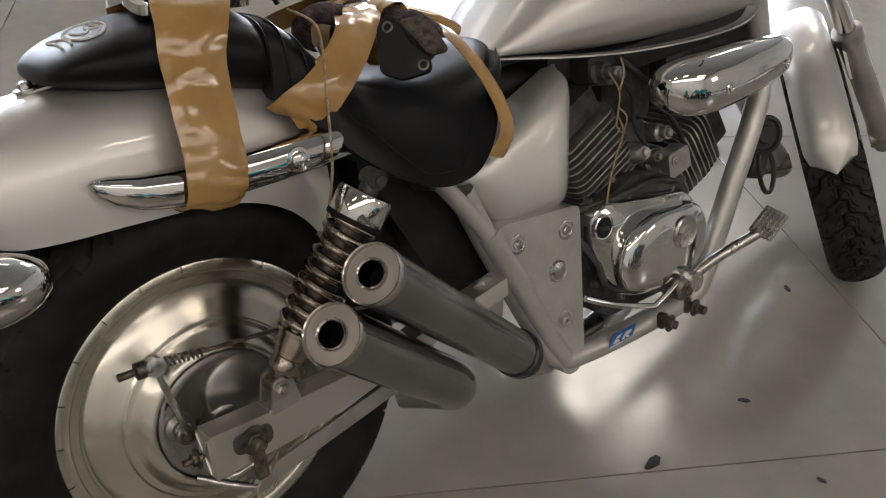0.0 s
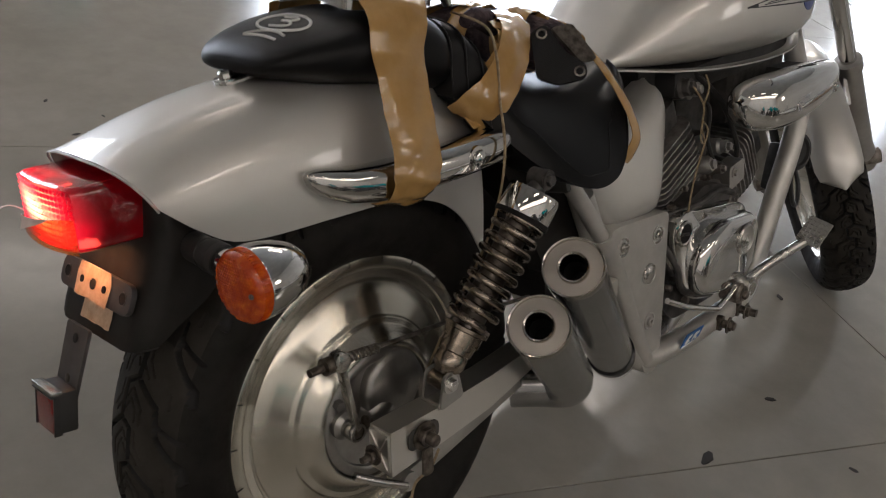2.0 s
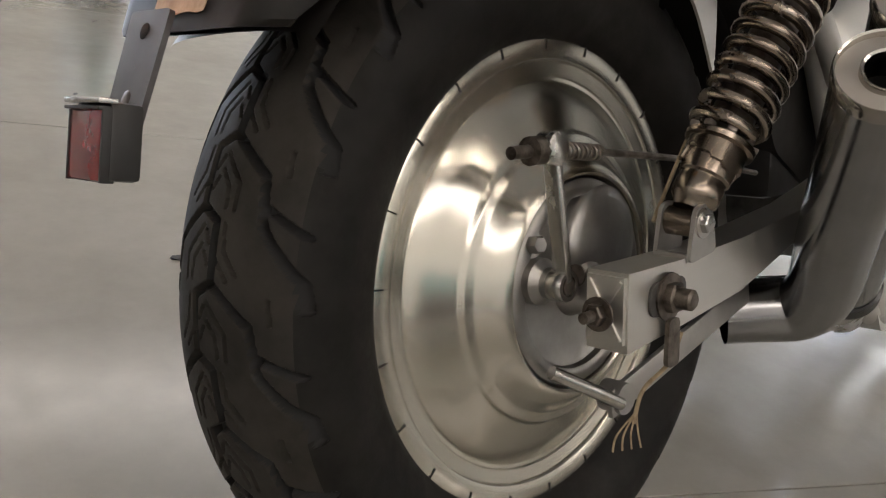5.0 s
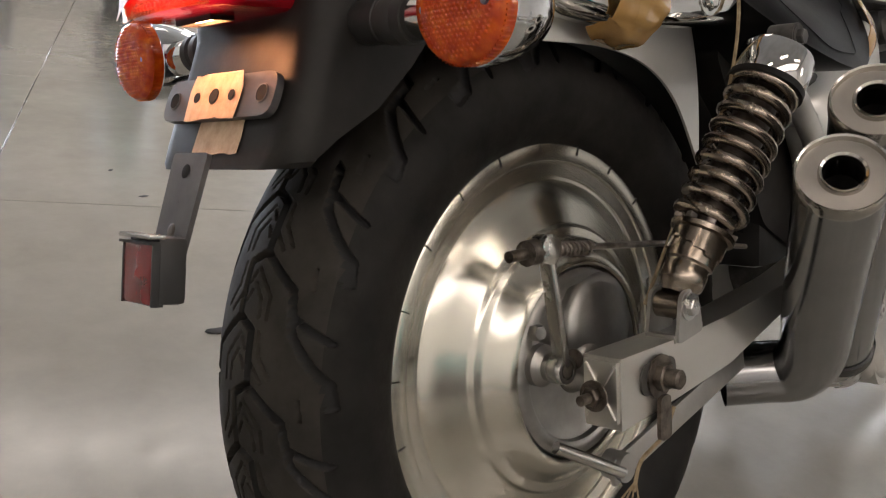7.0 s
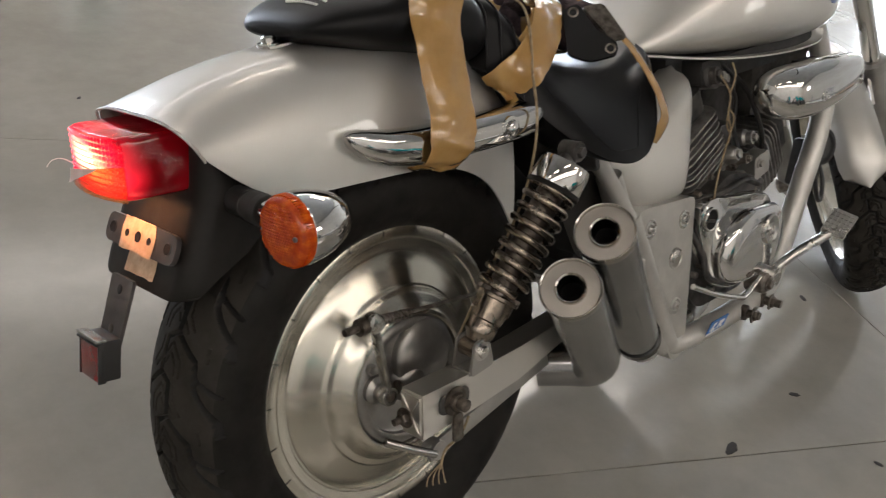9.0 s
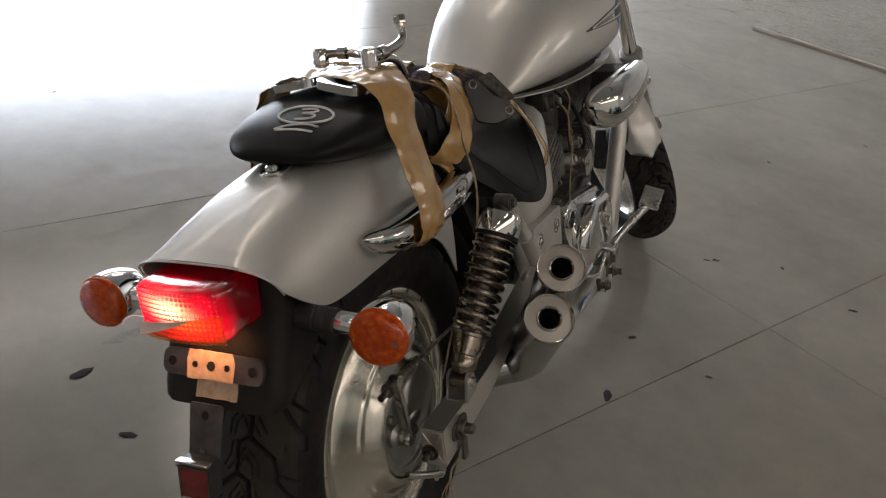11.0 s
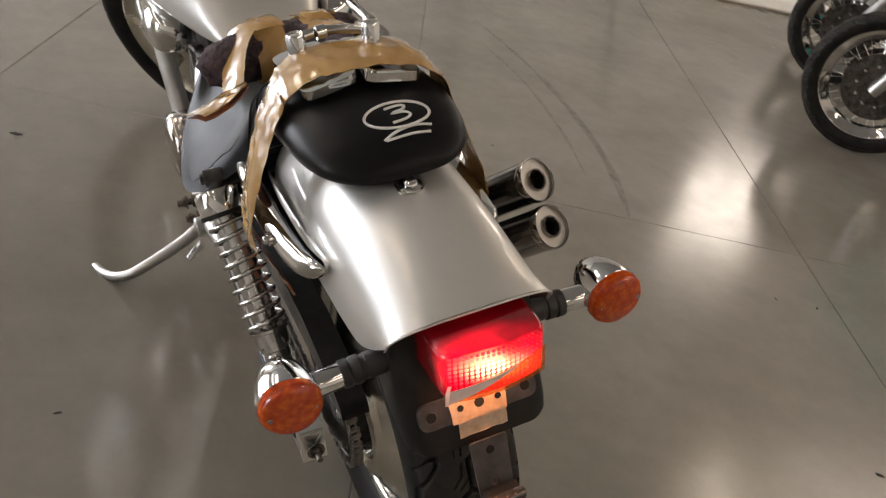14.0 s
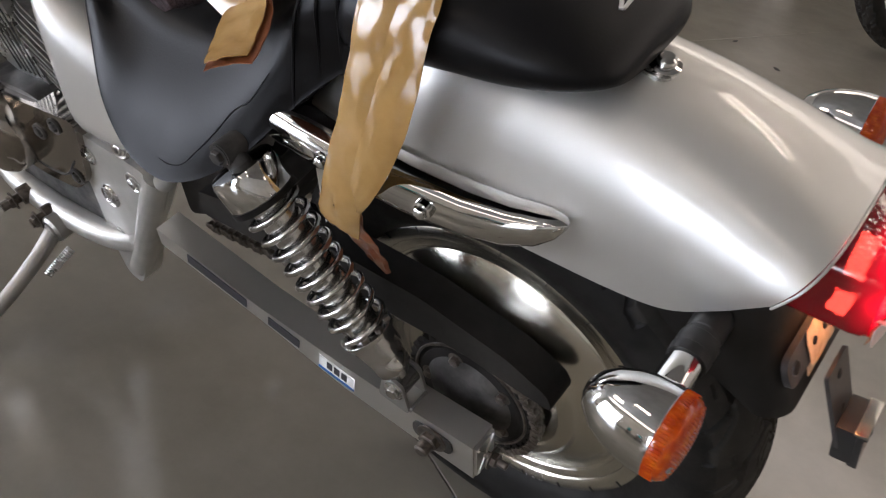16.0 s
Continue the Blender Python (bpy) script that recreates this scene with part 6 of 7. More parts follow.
for k, w in ((-0.026, 0.003), (-0.018, 0.006), (-0.008, 0.005), (0.002, 0.006), (0.012, 0.004), (0.022, 0.007)):
    part("plate_mark", slab([(-w / 2, -0.004), (w / 2, -0.004), (w / 2, 0.004), (-w / 2, 0.004)], Vector((0.115, -0.308, 0.537)) + du * (0.105 + k) + Vector((-0.012, -0.027, 0.0255)) * 0.985, du, du.cross(Vector((-0.012, -0.027, 0.0255)).normalized()), 0.0022, 0), dark_print, upper, smooth=False)
part("muffler_hanger", slab(round_outline([(-0.016, -0.055), (0.012, -0.06), (0.016, 0.05), (-0.012, 0.052)], 0.01), (0.405, -0.145, 0.335), (1, 0, 0.25), (-0.2, 0, 1), 0.006, 0.0015), alloy, moto, "alloy muffler hanger bracket")
part("hanger_bolt", hexbolt((0.405, -0.149, 0.375), (0, -1, 0), 0.011, 0.009), satin, moto)

# ---- chain side ----
sprocket_pts = []
for k in range(80):
    a = k * math.pi / 40
    r = 0.080 + (0.008 if k % 2 else 0.0)
    sprocket_pts.append((r * math.cos(a), r * math.sin(a)))
sprocket = part("sprocket", slab(sprocket_pts, (0, 0.098, AX), (1, 0, 0), (0, 0, 1), 0.006, 0), flap_black, rear_wheel, "oily steel rear sprocket")
part("sprocket_ring", lathe((0, 0.100, AX), (0, 1, 0), [(0.0745, 0.002), (0.0750, 0.0045), (0.0775, 0.0045), (0.0780, 0.002)], 64), dull, rear_wheel)
for k in range(5):
    part("sprocket_bolt", hexbolt((0.056 * math.cos(1.257 * k), 0.103, AX + 0.056 * math.sin(1.257 * k)), (0, 1, 0), 0.007, 0.007), dull, rear_wheel)
part("sprocket_face", lathe((0, 0.100, AX), (0, 1, 0), [(0.0, 0.001), (0.068, 0.001), (0.070, 0.0025), (0.068, 0.0035), (0.0, 0.0035)], 40), flap_black, rear_wheel)
part("sprocket_hub", lathe((0, 0.06, AX), (0, 1, 0), [(0.07, 0), (0.07, 0.034), (0.05, 0.05), (0.03, 0.055), (0.018, 0.06), (0, 0.06)], 36), dark_cast, rear_wheel)
link_mesh = None
chain = part("chain", joined(*[tube([(-0.02, 0.098, AX + 0.089), (0.42, 0.098, 0.335)], 0.003, 6, 1), tube([(-0.02, 0.098, AX - 0.089), (0.42, 0.098, 0.245)], 0.003, 6, 1)]), dull, moto, "oily drive chain")
chain_line = [(0.0 + 0.0895 * math.cos(a), AX + 0.0895 * math.sin(a), math.degrees(a) + 90) for a in (math.radians(90 + 180 * k / 22) for k in range(23))]
chain_line += [(0.42 * k / 32, AX + 0.0895 - (0.0895 - 0.03) * k / 32, -8) for k in range(1, 33)] + [(0.42 * k / 32, AX - 0.0895 + 0.02 * k / 32, 3) for k in range(1, 33)]
for x, z, ang in chain_line:
    if link_mesh is None:
        first = part("chain_link", joined(*[slab([(-0.0068, -0.0050), (-0.0040, -0.0058), (0.0, -0.0036), (0.0040, -0.0058), (0.0068, -0.0050), (0.0068, 0.0050), (0.0040, 0.0058), (0.0, 0.0036), (-0.0040, 0.0058), (-0.0068, 0.0050)], (0, y, 0), (1, 0, 0), (0, 0, 1), 0.002, 0) for y in (-0.006, 0.006)],
                                          *[lathe((q, -0.008, 0), (0, 1, 0), [(0, 0), (0.0035, 0), (0.0035, 0.016), (0, 0.016)], 8) for q in (-0.005, 0.005)]), dull, chain, smooth=False)
        link_mesh, o = first.data, first
    else:
        o = new("chain_link", link_mesh)
        o.parent = chain
    o.matrix_local = Matrix.Translation((x, 0.098, z)) @ pose(0, 0, 0, 0, -ang, 0) @ Matrix.Diagonal((1, 0.78 if len(chain.children) % 2 else 1.12, 1, 1))
for c in rear_wheel.children:
    c.location.z -= AX
guard_pts = [(0.40, 0.388), (0.40, 0.428), (0.30, 0.448), (0.16, 0.462), (0.05, 0.462), (-0.06, 0.440), (-0.108, 0.418), (-0.116, 0.396), (-0.085, 0.398), (0.0, 0.408), (0.2, 0.404)]
part("chain_guard", slab(round_outline(guard_pts, 0.008, 2), (0, 0.099, 0), (1, 0, 0), (0, 0, 1), 0.040, 0.005), flap_black, moto, "black plastic chain guard")
for k, (x, wd) in enumerate(((0.33, 0.10), (0.222, 0.05))):
    part("warning_label", slab([(-wd / 2, -0.0085), (wd / 2, -0.0085), (wd / 2, 0.0085), (-wd / 2, 0.0085)], (x, 0.1730, 0.3165 + 0.21 * (x - 0.14)), (1, 0, 0.21), (-0.21, 0, 1), 0.001, 0), dark_print, moto, "dark printed warning label")
lot = part("lot_label", slab([(-0.027, -0.0135), (0.027, -0.0135), (0.027, 0.0135), (-0.027, 0.0135)], (0.140, 0.1730, 0.319), (1, 0, 0.17), (-0.17, 0, 1), 0.001, 0), white_label, moto, "white lot number label with a blue edge")
part("label_edge", slab([(-0.027, -0.0135), (0.027, -0.0135), (0.027, -0.009), (-0.027, -0.009)], (0.140, 0.1736, 0.319), (1, 0, 0.17), (-0.17, 0, 1), 0.001, 0), blue_label, lot)
for k in (-0.012, -0.001, 0.01):
    part("label_print", slab([(-0.004, -0.006), (0.004, -0.006), (0.004, 0.008), (-0.004, 0.008)], (0.140 + k, 0.1736, 0.321 + 0.17 * k), (1, 0, 0.17), (-0.17, 0, 1), 0.001, 0), dark_print, lot, smooth=False)
part("helmet_lock", lathe((0.185, 0.150, 0.592), (0, 1, -0.1), [(0, -0.03), (0.015, -0.03), (0.015, 0.016), (0.012, 0.018), (0.0, 0.018)], 20), black, moto, "black helmet lock barrel")

# ---- front end, steered to the left ----
FA = Vector((1.566, -0.019, 0.291))
RAKE = Vector((-0.46, 0.0, 0.888)).normalized()
FORK = Vector((-0.66, 0.0, 0.888)).normalized()
STEER = Matrix.Translation(FA) @ Matrix.Rotation(radians(38), 4, RAKE)
front_outline = [(-0.040, 0.222), (-0.052, 0.234), (-0.060, 0.256), (-0.0605, 0.272), (-0.054, 0.289), (-0.042, 0.301), (-0.025, 0.3085), (0, 0.312),
                 (0.025, 0.3085), (0.042, 0.301), (0.054, 0.289), (0.0605, 0.272), (0.060, 0.256), (0.052, 0.234), (0.040, 0.222)]
front_wheel = part("front_wheel", lathe((0, 0, 0), (0, 1, 0), [(0.2255, -0.041), (0.224, -0.044), (0.218, -0.044), (0.213, -0.038), (0.204, -0.030), (0.19, -0.028), (0.10, -0.035), (0.05, -0.045), (0.02, -0.05),
                                                               (0.02, 0.05), (0.05, 0.045), (0.10, 0.035), (0.19, 0.028), (0.204, 0.030), (0.213, 0.038), (0.218, 0.044), (0.224, 0.044), (0.2255, 0.041)], 96), wheel_alloy, moto, "spun alloy front disc wheel")
front_wheel.matrix_local = STEER
ft = new("tyre", tyre_mesh("front_tyre", front_outline, 30, 1350, 140, 0.0050))
ft.parent = front_wheel
tagged(ft, "black rubber front tyre with block tread")
part("brake_disc", lathe((0, -0.062, 0), (0, -1, 0), [(0.075, 0), (0.13, 0), (0.13, 0.005), (0.075, 0.005), (0.075, 0)], 64), satin, front_wheel)


def arc_guard(r, half, a0, a1, drop):
    out = []
    full = half
    for k in range(33):
        f = k / 32
        half = full * (1 - max(0.0, (f - 0.92) / 0.08) ** 2.6) ** 0.5 + 0.004
        a = math.radians(a0 + (a1 - a0) * f)
        o = [Vector(((r - drop * abs(math.sin(b)) ** 3) * math.cos(a), half * math.sin(b), (r - drop * abs(math.sin(b)) ** 3) * math.sin(a))) for b in (math.radians(-90 + 10 * j) for j in range(19))]
        i = [v * ((v.length - 0.003) / v.length) for v in o]
        out.append(o + i[::-1])
    return rings(out)


front_fender = part("front_fender", arc_guard(0.334, 0.049, 30, 177, 0.024), silver, moto, "silver painted front fender")
front_fender.matrix_local = STEER
for side in (-1, 1):
    leg = Vector((0.0, 0.117 * side, 0.0))
    u = (STEER.to_3x3().inverted() @ FORK).normalized()
    fork = part("fork_leg", lathe(leg - u * 0.03 + Vector((0.012, 0, 0)), u, [(0, 0), (0.026, 0.002), (0.029, 0.012), (0.029, 0.06), (0.026, 0.075), (0.026, 0.335), (0.031, 0.338), (0.031, 0.362), (0.027, 0.365), (0.0, 0.366)], 32), alloy, moto, "alloy fork slider")
    fork.matrix_local = STEER
    part("fork_tube", lathe(leg + u * 0.33 + Vector((0.012, 0, 0)), u, [(0, 0), (0.0195, 0), (0.0195, 0.42), (0, 0.42)], 24), chrome, fork, "chrome fork tube")
    part("axle_clamp", lathe(leg + Vector((0, 0.0, 0)), (0, side, 0), [(0, -0.03), (0.02, -0.03), (0.02, 0.034), (0.012, 0.038), (0, 0.038)], 20), dull, fork)
    part("fender_bracket", slab([(-0.02, -0.05), (0.02, -0.05), (0.02, 0.05), (-0.02, 0.05)], leg * 0.84 + u * 0.27, (1, 0, 0), (0, 0, 1), 0.006, 0.002), silver, fork)
yoke = part("lower_yoke", box((0.08, 0.33, 0.035), Matrix.Translation((0.012, 0, 0)) @ Matrix.Translation(STEER.to_3x3().inverted() @ (FORK * 0.60)) @ pose(0, 0, 0, 0, -36, 0), 0.008), dark_cast, moto)
yoke.matrix_local = STEER
lamp_at = STEER.to_3x3().inverted() @ (FORK * 0.66) + Vector((0.13, 0, 0.0))
lamp = part("headlamp", lathe(lamp_at, (1, 0, -0.03), [(0, -0.10), (0.04, -0.095), (0.075, -0.06), (0.09, -0.01), (0.092, 0.03), (0.088, 0.04), (0.05, 0.05), (0, 0.055)], 40), chrome, moto, "round chrome headlamp")
lamp.matrix_local = STEER
bar_mid = STEER.to_3x3().inverted() @ (FORK * 0.80)
bars = part("handlebar", tube([bar_mid + Vector(v) for v in ((-0.32, -0.40, 0.10), (-0.20, -0.37, 0.12), (-0.04, -0.25, 0.13), (0.0, -0.10, 0.03), (0, 0, 0.02), (0.0, 0.10, 0.03), (-0.04, 0.25, 0.13), (-0.20, 0.37, 0.12), (-0.32, 0.40, 0.10))], 0.0125, 14, 6), chrome, moto, "chrome handlebar")
bars.matrix_local = STEER
for side in (-1, 1):
    part("grip", tube([bar_mid + Vector((-0.20, 0.37 * side, 0.12)), bar_mid + Vector((-0.33, 0.403 * side, 0.098))], 0.017, 16, 2), rubber, bars, "black rubber grip")

# the frame's own centre line runs a little to the right of the rear wheel's plane: draw the left half in by it
for ob in moto.children_recursive:
    kind = ob.name.split(".")[0]
    if ob.type != "MESH" or ob.matrix_local != Matrix.Identity(4) or (kind == "case_bolt" and ob.parent.name.startswith("sprocket_cover")) or kind in ("side_stand", "stand_pivot", "stand_spring", "chain_guard", "frame_cover", "cover_bolt", "pivot_cap", "frame_rib", "sprocket_cover", "cover_line", "lot_label", "label_edge", "label_print", "warning_label", "swing_arm_side", "frame_tube", "side_pod", "pod_bolt", "pod_bracket", "ribbed_cover", "cover_groove", "peg_bolt", "shock_absorber"):
        continue
    for v in ob.data.vertices:
        if v.co.y > 0 and v.co.x > 0.30:
            v.co.y *= 1 - 0.245 * v.co.x * min(1.0, (v.co.x - 0.30) / 0.15)
for ob in moto.children_recursive:
    if ob.name.split(".")[0] in ("frame_cover", "cover_bolt", "pivot_cap", "frame_rib"):
        for v in ob.data.vertices:
            if v.co.y > 0:
                v.co.y -= 0.0124 + 0.0573 * (v.co.x - 0.418)
                v.co.x += 0.040
                v.co.z -= 0.026
# one more bolt on the left side cover
left_cover = max((o for o in moto.children if o.name.split(".")[0] == "side_cover"), key=lambda o: o.data.vertices[0].co.y)
near = min(left_cover.data.vertices, key=lambda v: abs(v.co.x - 0.505) + abs(v.co.z - 0.458) - v.co.y)
part("cover_bolt", lathe(near.co, (-0.1, 1, 0.1), [(0.0150, -0.003), (0.0145, 0.0015), (0.0125, 0.0022), (0.0110, 0.0003), (0.0085, 0.0003), (0.008, 0.0042), (0.0065, 0.0055), (0.0038, 0.0053), (0.003, 0.002), (0, 0.002)], 28), satin, left_cover)


# ---- what is taped and tied to the bike ----
def bike_root(name, at, label, category, group=""):
    """An empty on the bike; its parts are given in the bike's own frame."""
    ob = root(name, LEAN, label, category, group)
    return ob


def tape(name, runs, label):
    t = bike_root(name, None, label, "tape", "brown parcel tape on the bike")
    for k, (pts, nor, widths, mat, crease) in enumerate(runs):
        part("tape_run", ribbon(pts, nor, sum(widths) / len(widths), 0.0009, steps=8, crease=crease, widths=widths), mat, t)
    return t


tape("seat_tape", [
    ([(0.004, -0.1115, 0.6015), (0.016, -0.140, 0.604), (0.020, -0.158, 0.628), (0.024, -0.1575, 0.662), (0.028, -0.139, 0.718), (0.033, -0.122, 0.772), (0.046, -0.103, 0.822), (0.064, -0.060, 0.8435), (0.073, 0.0, 0.8480), (0.074, 0.050, 0.8455), (0.066, 0.092, 0.830), (0.067, 0.122, 0.788), (0.070, 0.142, 0.738), (0.081, 0.158, 0.682), (0.098, 0.167, 0.622), (0.112, 0.163, 0.568)],
     [(0, -0.3, -1), (0, -1, -0.7), (0, -1, 0), (0, -1, 0.3), (0, -1, 0.3), (0, -1, 0.35), (0, -0.7, 0.8), (0, -0.15, 1), (0, 0, 1), (0, 0.15, 1), (0, 0.7, 0.8), (0, 1, 0.35), (0, 1, 0.25), (0, 1, 0.2), (0, 1, 0.1), (0, 1, -0.1)],
     [0.066, 0.072, 0.074, 0.074, 0.074, 0.078, 0.086, 0.094, 0.096, 0.090, 0.074, 0.062, 0.056, 0.050, 0.048, 0.050], tape_tan, 0.004),
    ([(0.036, 0.104, 0.822), (0.040, 0.124, 0.786), (0.042, 0.144, 0.738), (0.052, 0.160, 0.690), (0.070, 0.166, 0.640), (0.088, 0.163, 0.600)],
     [(0, 0.8, 0.6), (-0.1, 1, 0.35), (-0.1, 1, 0.25), (-0.1, 1, 0.1), (0, 1, 0), (0, 1, -0.1)], [0.034, 0.036, 0.038, 0.036, 0.026, 0.012], tape_tan, 0.002),
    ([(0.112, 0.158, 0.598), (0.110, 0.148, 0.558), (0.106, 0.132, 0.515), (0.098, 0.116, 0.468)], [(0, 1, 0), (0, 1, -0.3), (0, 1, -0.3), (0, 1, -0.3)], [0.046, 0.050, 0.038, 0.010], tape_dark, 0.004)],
     "creased brown parcel tape wrapped over the pillion seat")
tape("bundle_tape", [
    ([(0.318, -0.020, 0.792), (0.296, -0.066, 0.789), (0.262, -0.104, 0.768), (0.222, -0.128, 0.738), (0.180, -0.136, 0.706), (0.150, -0.124, 0.686), (0.140, -0.104, 0.684)],
     [(0, 0, 1), (0, -0.5, 1), (0, -1, 0.6), (-0.1, -1, 0.4), (-0.2, -1, 0.1), (-0.3, -1, -0.4), (-0.3, -0.4, -1)], [0.05, 0.05, 0.05, 0.052, 0.058, 0.066, 0.064], tape_tan, 0.003),
    ([(0.146, -0.104, 0.688), (0.170, -0.112, 0.700), (0.205, -0.116, 0.722), (0.236, -0.112, 0.748), (0.262, -0.092, 0.772), (0.285, -0.050, 0.786)],
     [(0.2, -0.6, 0.8), (0, -1, 0.4), (0, -1, 0.3), (0, -1, 0.4), (0, -0.8, 0.7), (0, -0.3, 1)], [0.062, 0.058, 0.05, 0.046, 0.044, 0.044], tape_tan, 0.003)],
     "loop of glossy brown parcel tape hanging beside the seat")
tape("front_tape", [
    ([(0.350, -0.010, 0.792), (0.380, -0.062, 0.776), (0.408, -0.104, 0.744), (0.428, -0.138, 0.702), (0.436, -0.172, 0.652), (0.430, -0.191, 0.612), (0.416, -0.180, 0.578)],
     [(0.1, 0, 1), (0.3, -0.5, 0.9), (0.4, -0.8, 0.6), (0.3, -1, 0.4), (0.2, -1, 0.2), (0.1, -1, 0), (0, -1, -0.3)], [0.034, 0.032, 0.030, 0.028, 0.028, 0.03, 0.034], tape_tan, 0.001)],
     "narrow brown parcel tape running down to the side cover")
tape("loose_tape_end", [
    ([(0.352, 0.020, 0.795), (0.346, 0.058, 0.797), (0.334, 0.084, 0.791), (0.298, 0.104, 0.779), (0.258, 0.119, 0.767), (0.221, 0.129, 0.757)],
     [(0, 0.1, 1), (0, 0.3, 1), (0, 0.5, 1), (0, 0.66, 0.75), (0, 0.68, 0.73), (0, 0.68, 0.73)], [0.052, 0.058, 0.060, 0.056, 0.050, 0.044], tape_tan, 0.001),
    ([(0.226, 0.112, 0.764), (0.216, 0.134, 0.757), (0.199, 0.166, 0.751), (0.181, 0.192, 0.753)], [(0.1, 0.6, 0.8), (0.2, 0.4, 0.95), (0.2, 0.17, 0.96), (0.2, 0.0, 0.96)], [0.024, 0.046, 0.044, 0.038], tape_tan, 0.002),
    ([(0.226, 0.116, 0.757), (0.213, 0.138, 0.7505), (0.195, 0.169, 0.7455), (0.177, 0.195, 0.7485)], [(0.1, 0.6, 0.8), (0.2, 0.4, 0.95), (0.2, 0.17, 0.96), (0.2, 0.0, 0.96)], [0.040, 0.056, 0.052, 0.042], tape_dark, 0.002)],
     "loose curling end of brown parcel tape")

# fleece-wrapped spare part on the rider seat


def lumpy(points, radii, amount, seg=22, steps=8):
    bm = tube(points, radii, seg, steps)
    for v in bm.verts:
        k = noise.noise(v.co * 38) * amount + noise.noise(v.co * 120) * amount * 0.45
        v.co += Vector((noise.noise(v.co * 60), noise.noise(v.co * 60 + Vector((9, 0, 0))), k * 60)).normalized() * k
    return bm


bundle = bike_root("wrapped_bundle", None, "dark fleece-wrapped spare part lying on the rider seat", "bundle")
part("fleece_wrap", lumpy([(0.322, 0.150, 0.738), (0.325, 0.120, 0.748), (0.335, 0.05, 0.752), (0.345, -0.02, 0.750), (0.37, -0.085, 0.738), (0.385, -0.105, 0.728)], [0.018, 0.036, 0.038, 0.038, 0.036, 0.022], 0.006), fleece, bundle)
part("fleece_end", lumpy([(0.34, 0.0, 0.765), (0.29, -0.03, 0.778), (0.245, -0.045, 0.790), (0.216, -0.052, 0.788)], [0.02, 0.016, 0.014, 0.009], 0.002, 16), fleece, bundle)
part("wrapped_end", lumpy([(0.36, -0.06, 0.765), (0.41, -0.068, 0.752), (0.448, -0.072, 0.738)], [0.022, 0.018, 0.010], 0.002, 16), tape_tan, bundle)
part("tape_wrap", ribbon([Vector((0.335 + 0.01 * math.sin(a), 0.045, 0.752)) + Vector((math.cos(a), 0, math.sin(a))) * 0.0455 for a in (i * math.pi / 8 for i in range(17))], [Vector((math.cos(a), 0, math.sin(a))) for a in (i * math.pi / 8 for i in range(17))], 0.05, 0.001, crease=0.004, steps=3), tape_tan, bundle)
part("tape_wrap", ribbon([Vector((0.350, -0.035, 0.748)) + Vector((math.cos(a), 0.2 * math.cos(a), math.sin(a))) * 0.0455 for a in (i * math.pi / 8 for i in range(17))], [Vector((math.cos(a), 0.2 * math.cos(a), math.sin(a))) for a in (i * math.pi / 8 for i in range(17))], 0.05, 0.001, crease=0.004, steps=3), tape_tan, bundle)

# black foot peg bracket
bracket = bike_root("foot_peg_bracket", None, "black pressed steel foot peg bracket taped beside the bundle", "bracket")
bo, bu = Vector((0.303, -0.133, 0.738)), Vector((0.004, 0.046, 0.055)).normalized()
bx = Vector((0.045, -0.035, 0.02))
bx = (bx - bu * bx.dot(bu)).normalized()
part("bracket_plate", slab(round_outline([(-0.012, 0.046), (0.012, 0.046), (0.017, 0.0), (0.034, -0.03), (0.026, -0.046), (-0.012, -0.038), (-0.034, -0.016)], 0.008), bo, bx, bu, 0.007, 0.002), gloss_black, bracket)
bn = bx.cross(bu)
bn = bn if bn.y < 0 else -bn
for u, v in ((0.0, 0.036), (0.021, -0.034)):
    part("bracket_boss", lathe(bo + bx * u + bu * v, bn, [(0.0075, 0.0), (0.0075, 0.005), (0.0055, 0.0055), (0.0045, 0.002), (0, 0.002)], 20), dull, bracket)
part("bracket_lip", slab(round_outline([(-0.02, 0.03), (0.02, 0.03), (0.03, -0.03), (0.0, -0.03)], 0.008), bo + bx * 0.032 - bn * 0.012 + bu * 0.01, (bx - bn * 0.6).normalized(), bu, 0.004, 0.001), rusty, bracket)

# chrome backrest bracket laid on the pillion pad
rest = bike_root("backrest_bracket", None, "loose chrome backrest bracket taped onto the pillion seat", "bracket")
for side, yc in ((1, 0.045), (-1, -0.040)):
    m = Matrix.Translation((0.082 if side > 0 else 0.072, yc, 0.8295)) @ pose(0, 0, 0, -9 * side, 3, 3 * side)
    o = m.translation
    ax, ay = m.to_3x3() @ Vector((1, 0, 0)), m.to_3x3() @ Vector((0, 1, 0))
    part("chrome_pad", slab(round_outline([(-0.072, -0.036), (0.068, -0.032), (0.068, 0.036), (-0.072, 0.038)], 0.018), o, ax, ay, 0.0115, 0.0055, 4), chrome, rest, "polished chrome mounting pad")
part("post", lathe((0.116, 0.053, 0.828), (0.08, 0.05, 1), [(0.018, 0.0), (0.018, 0.004), (0.0125, 0.007), (0.0125, 0.034), (0.0105, 0.037), (0.009, 0.035), (0, 0.035)], 28), chrome, rest)
part("post", lathe((0.094, -0.041, 0.830), (0.05, -0.02, 1), [(0.018, 0.0), (0.018, 0.004), (0.0125, 0.007), (0.0125, 0.036), (0.0105, 0.040), (0.006, 0.041), (0, 0.041)], 28), chrome, rest)
part("cross_rod", tube([(0.122, 0.048, 0.856), (0.128, 0.02, 0.857), (0.120, -0.012, 0.857), (0.102, -0.036, 0.858)], 0.0065, 14, 4), rim_chrome, rest)
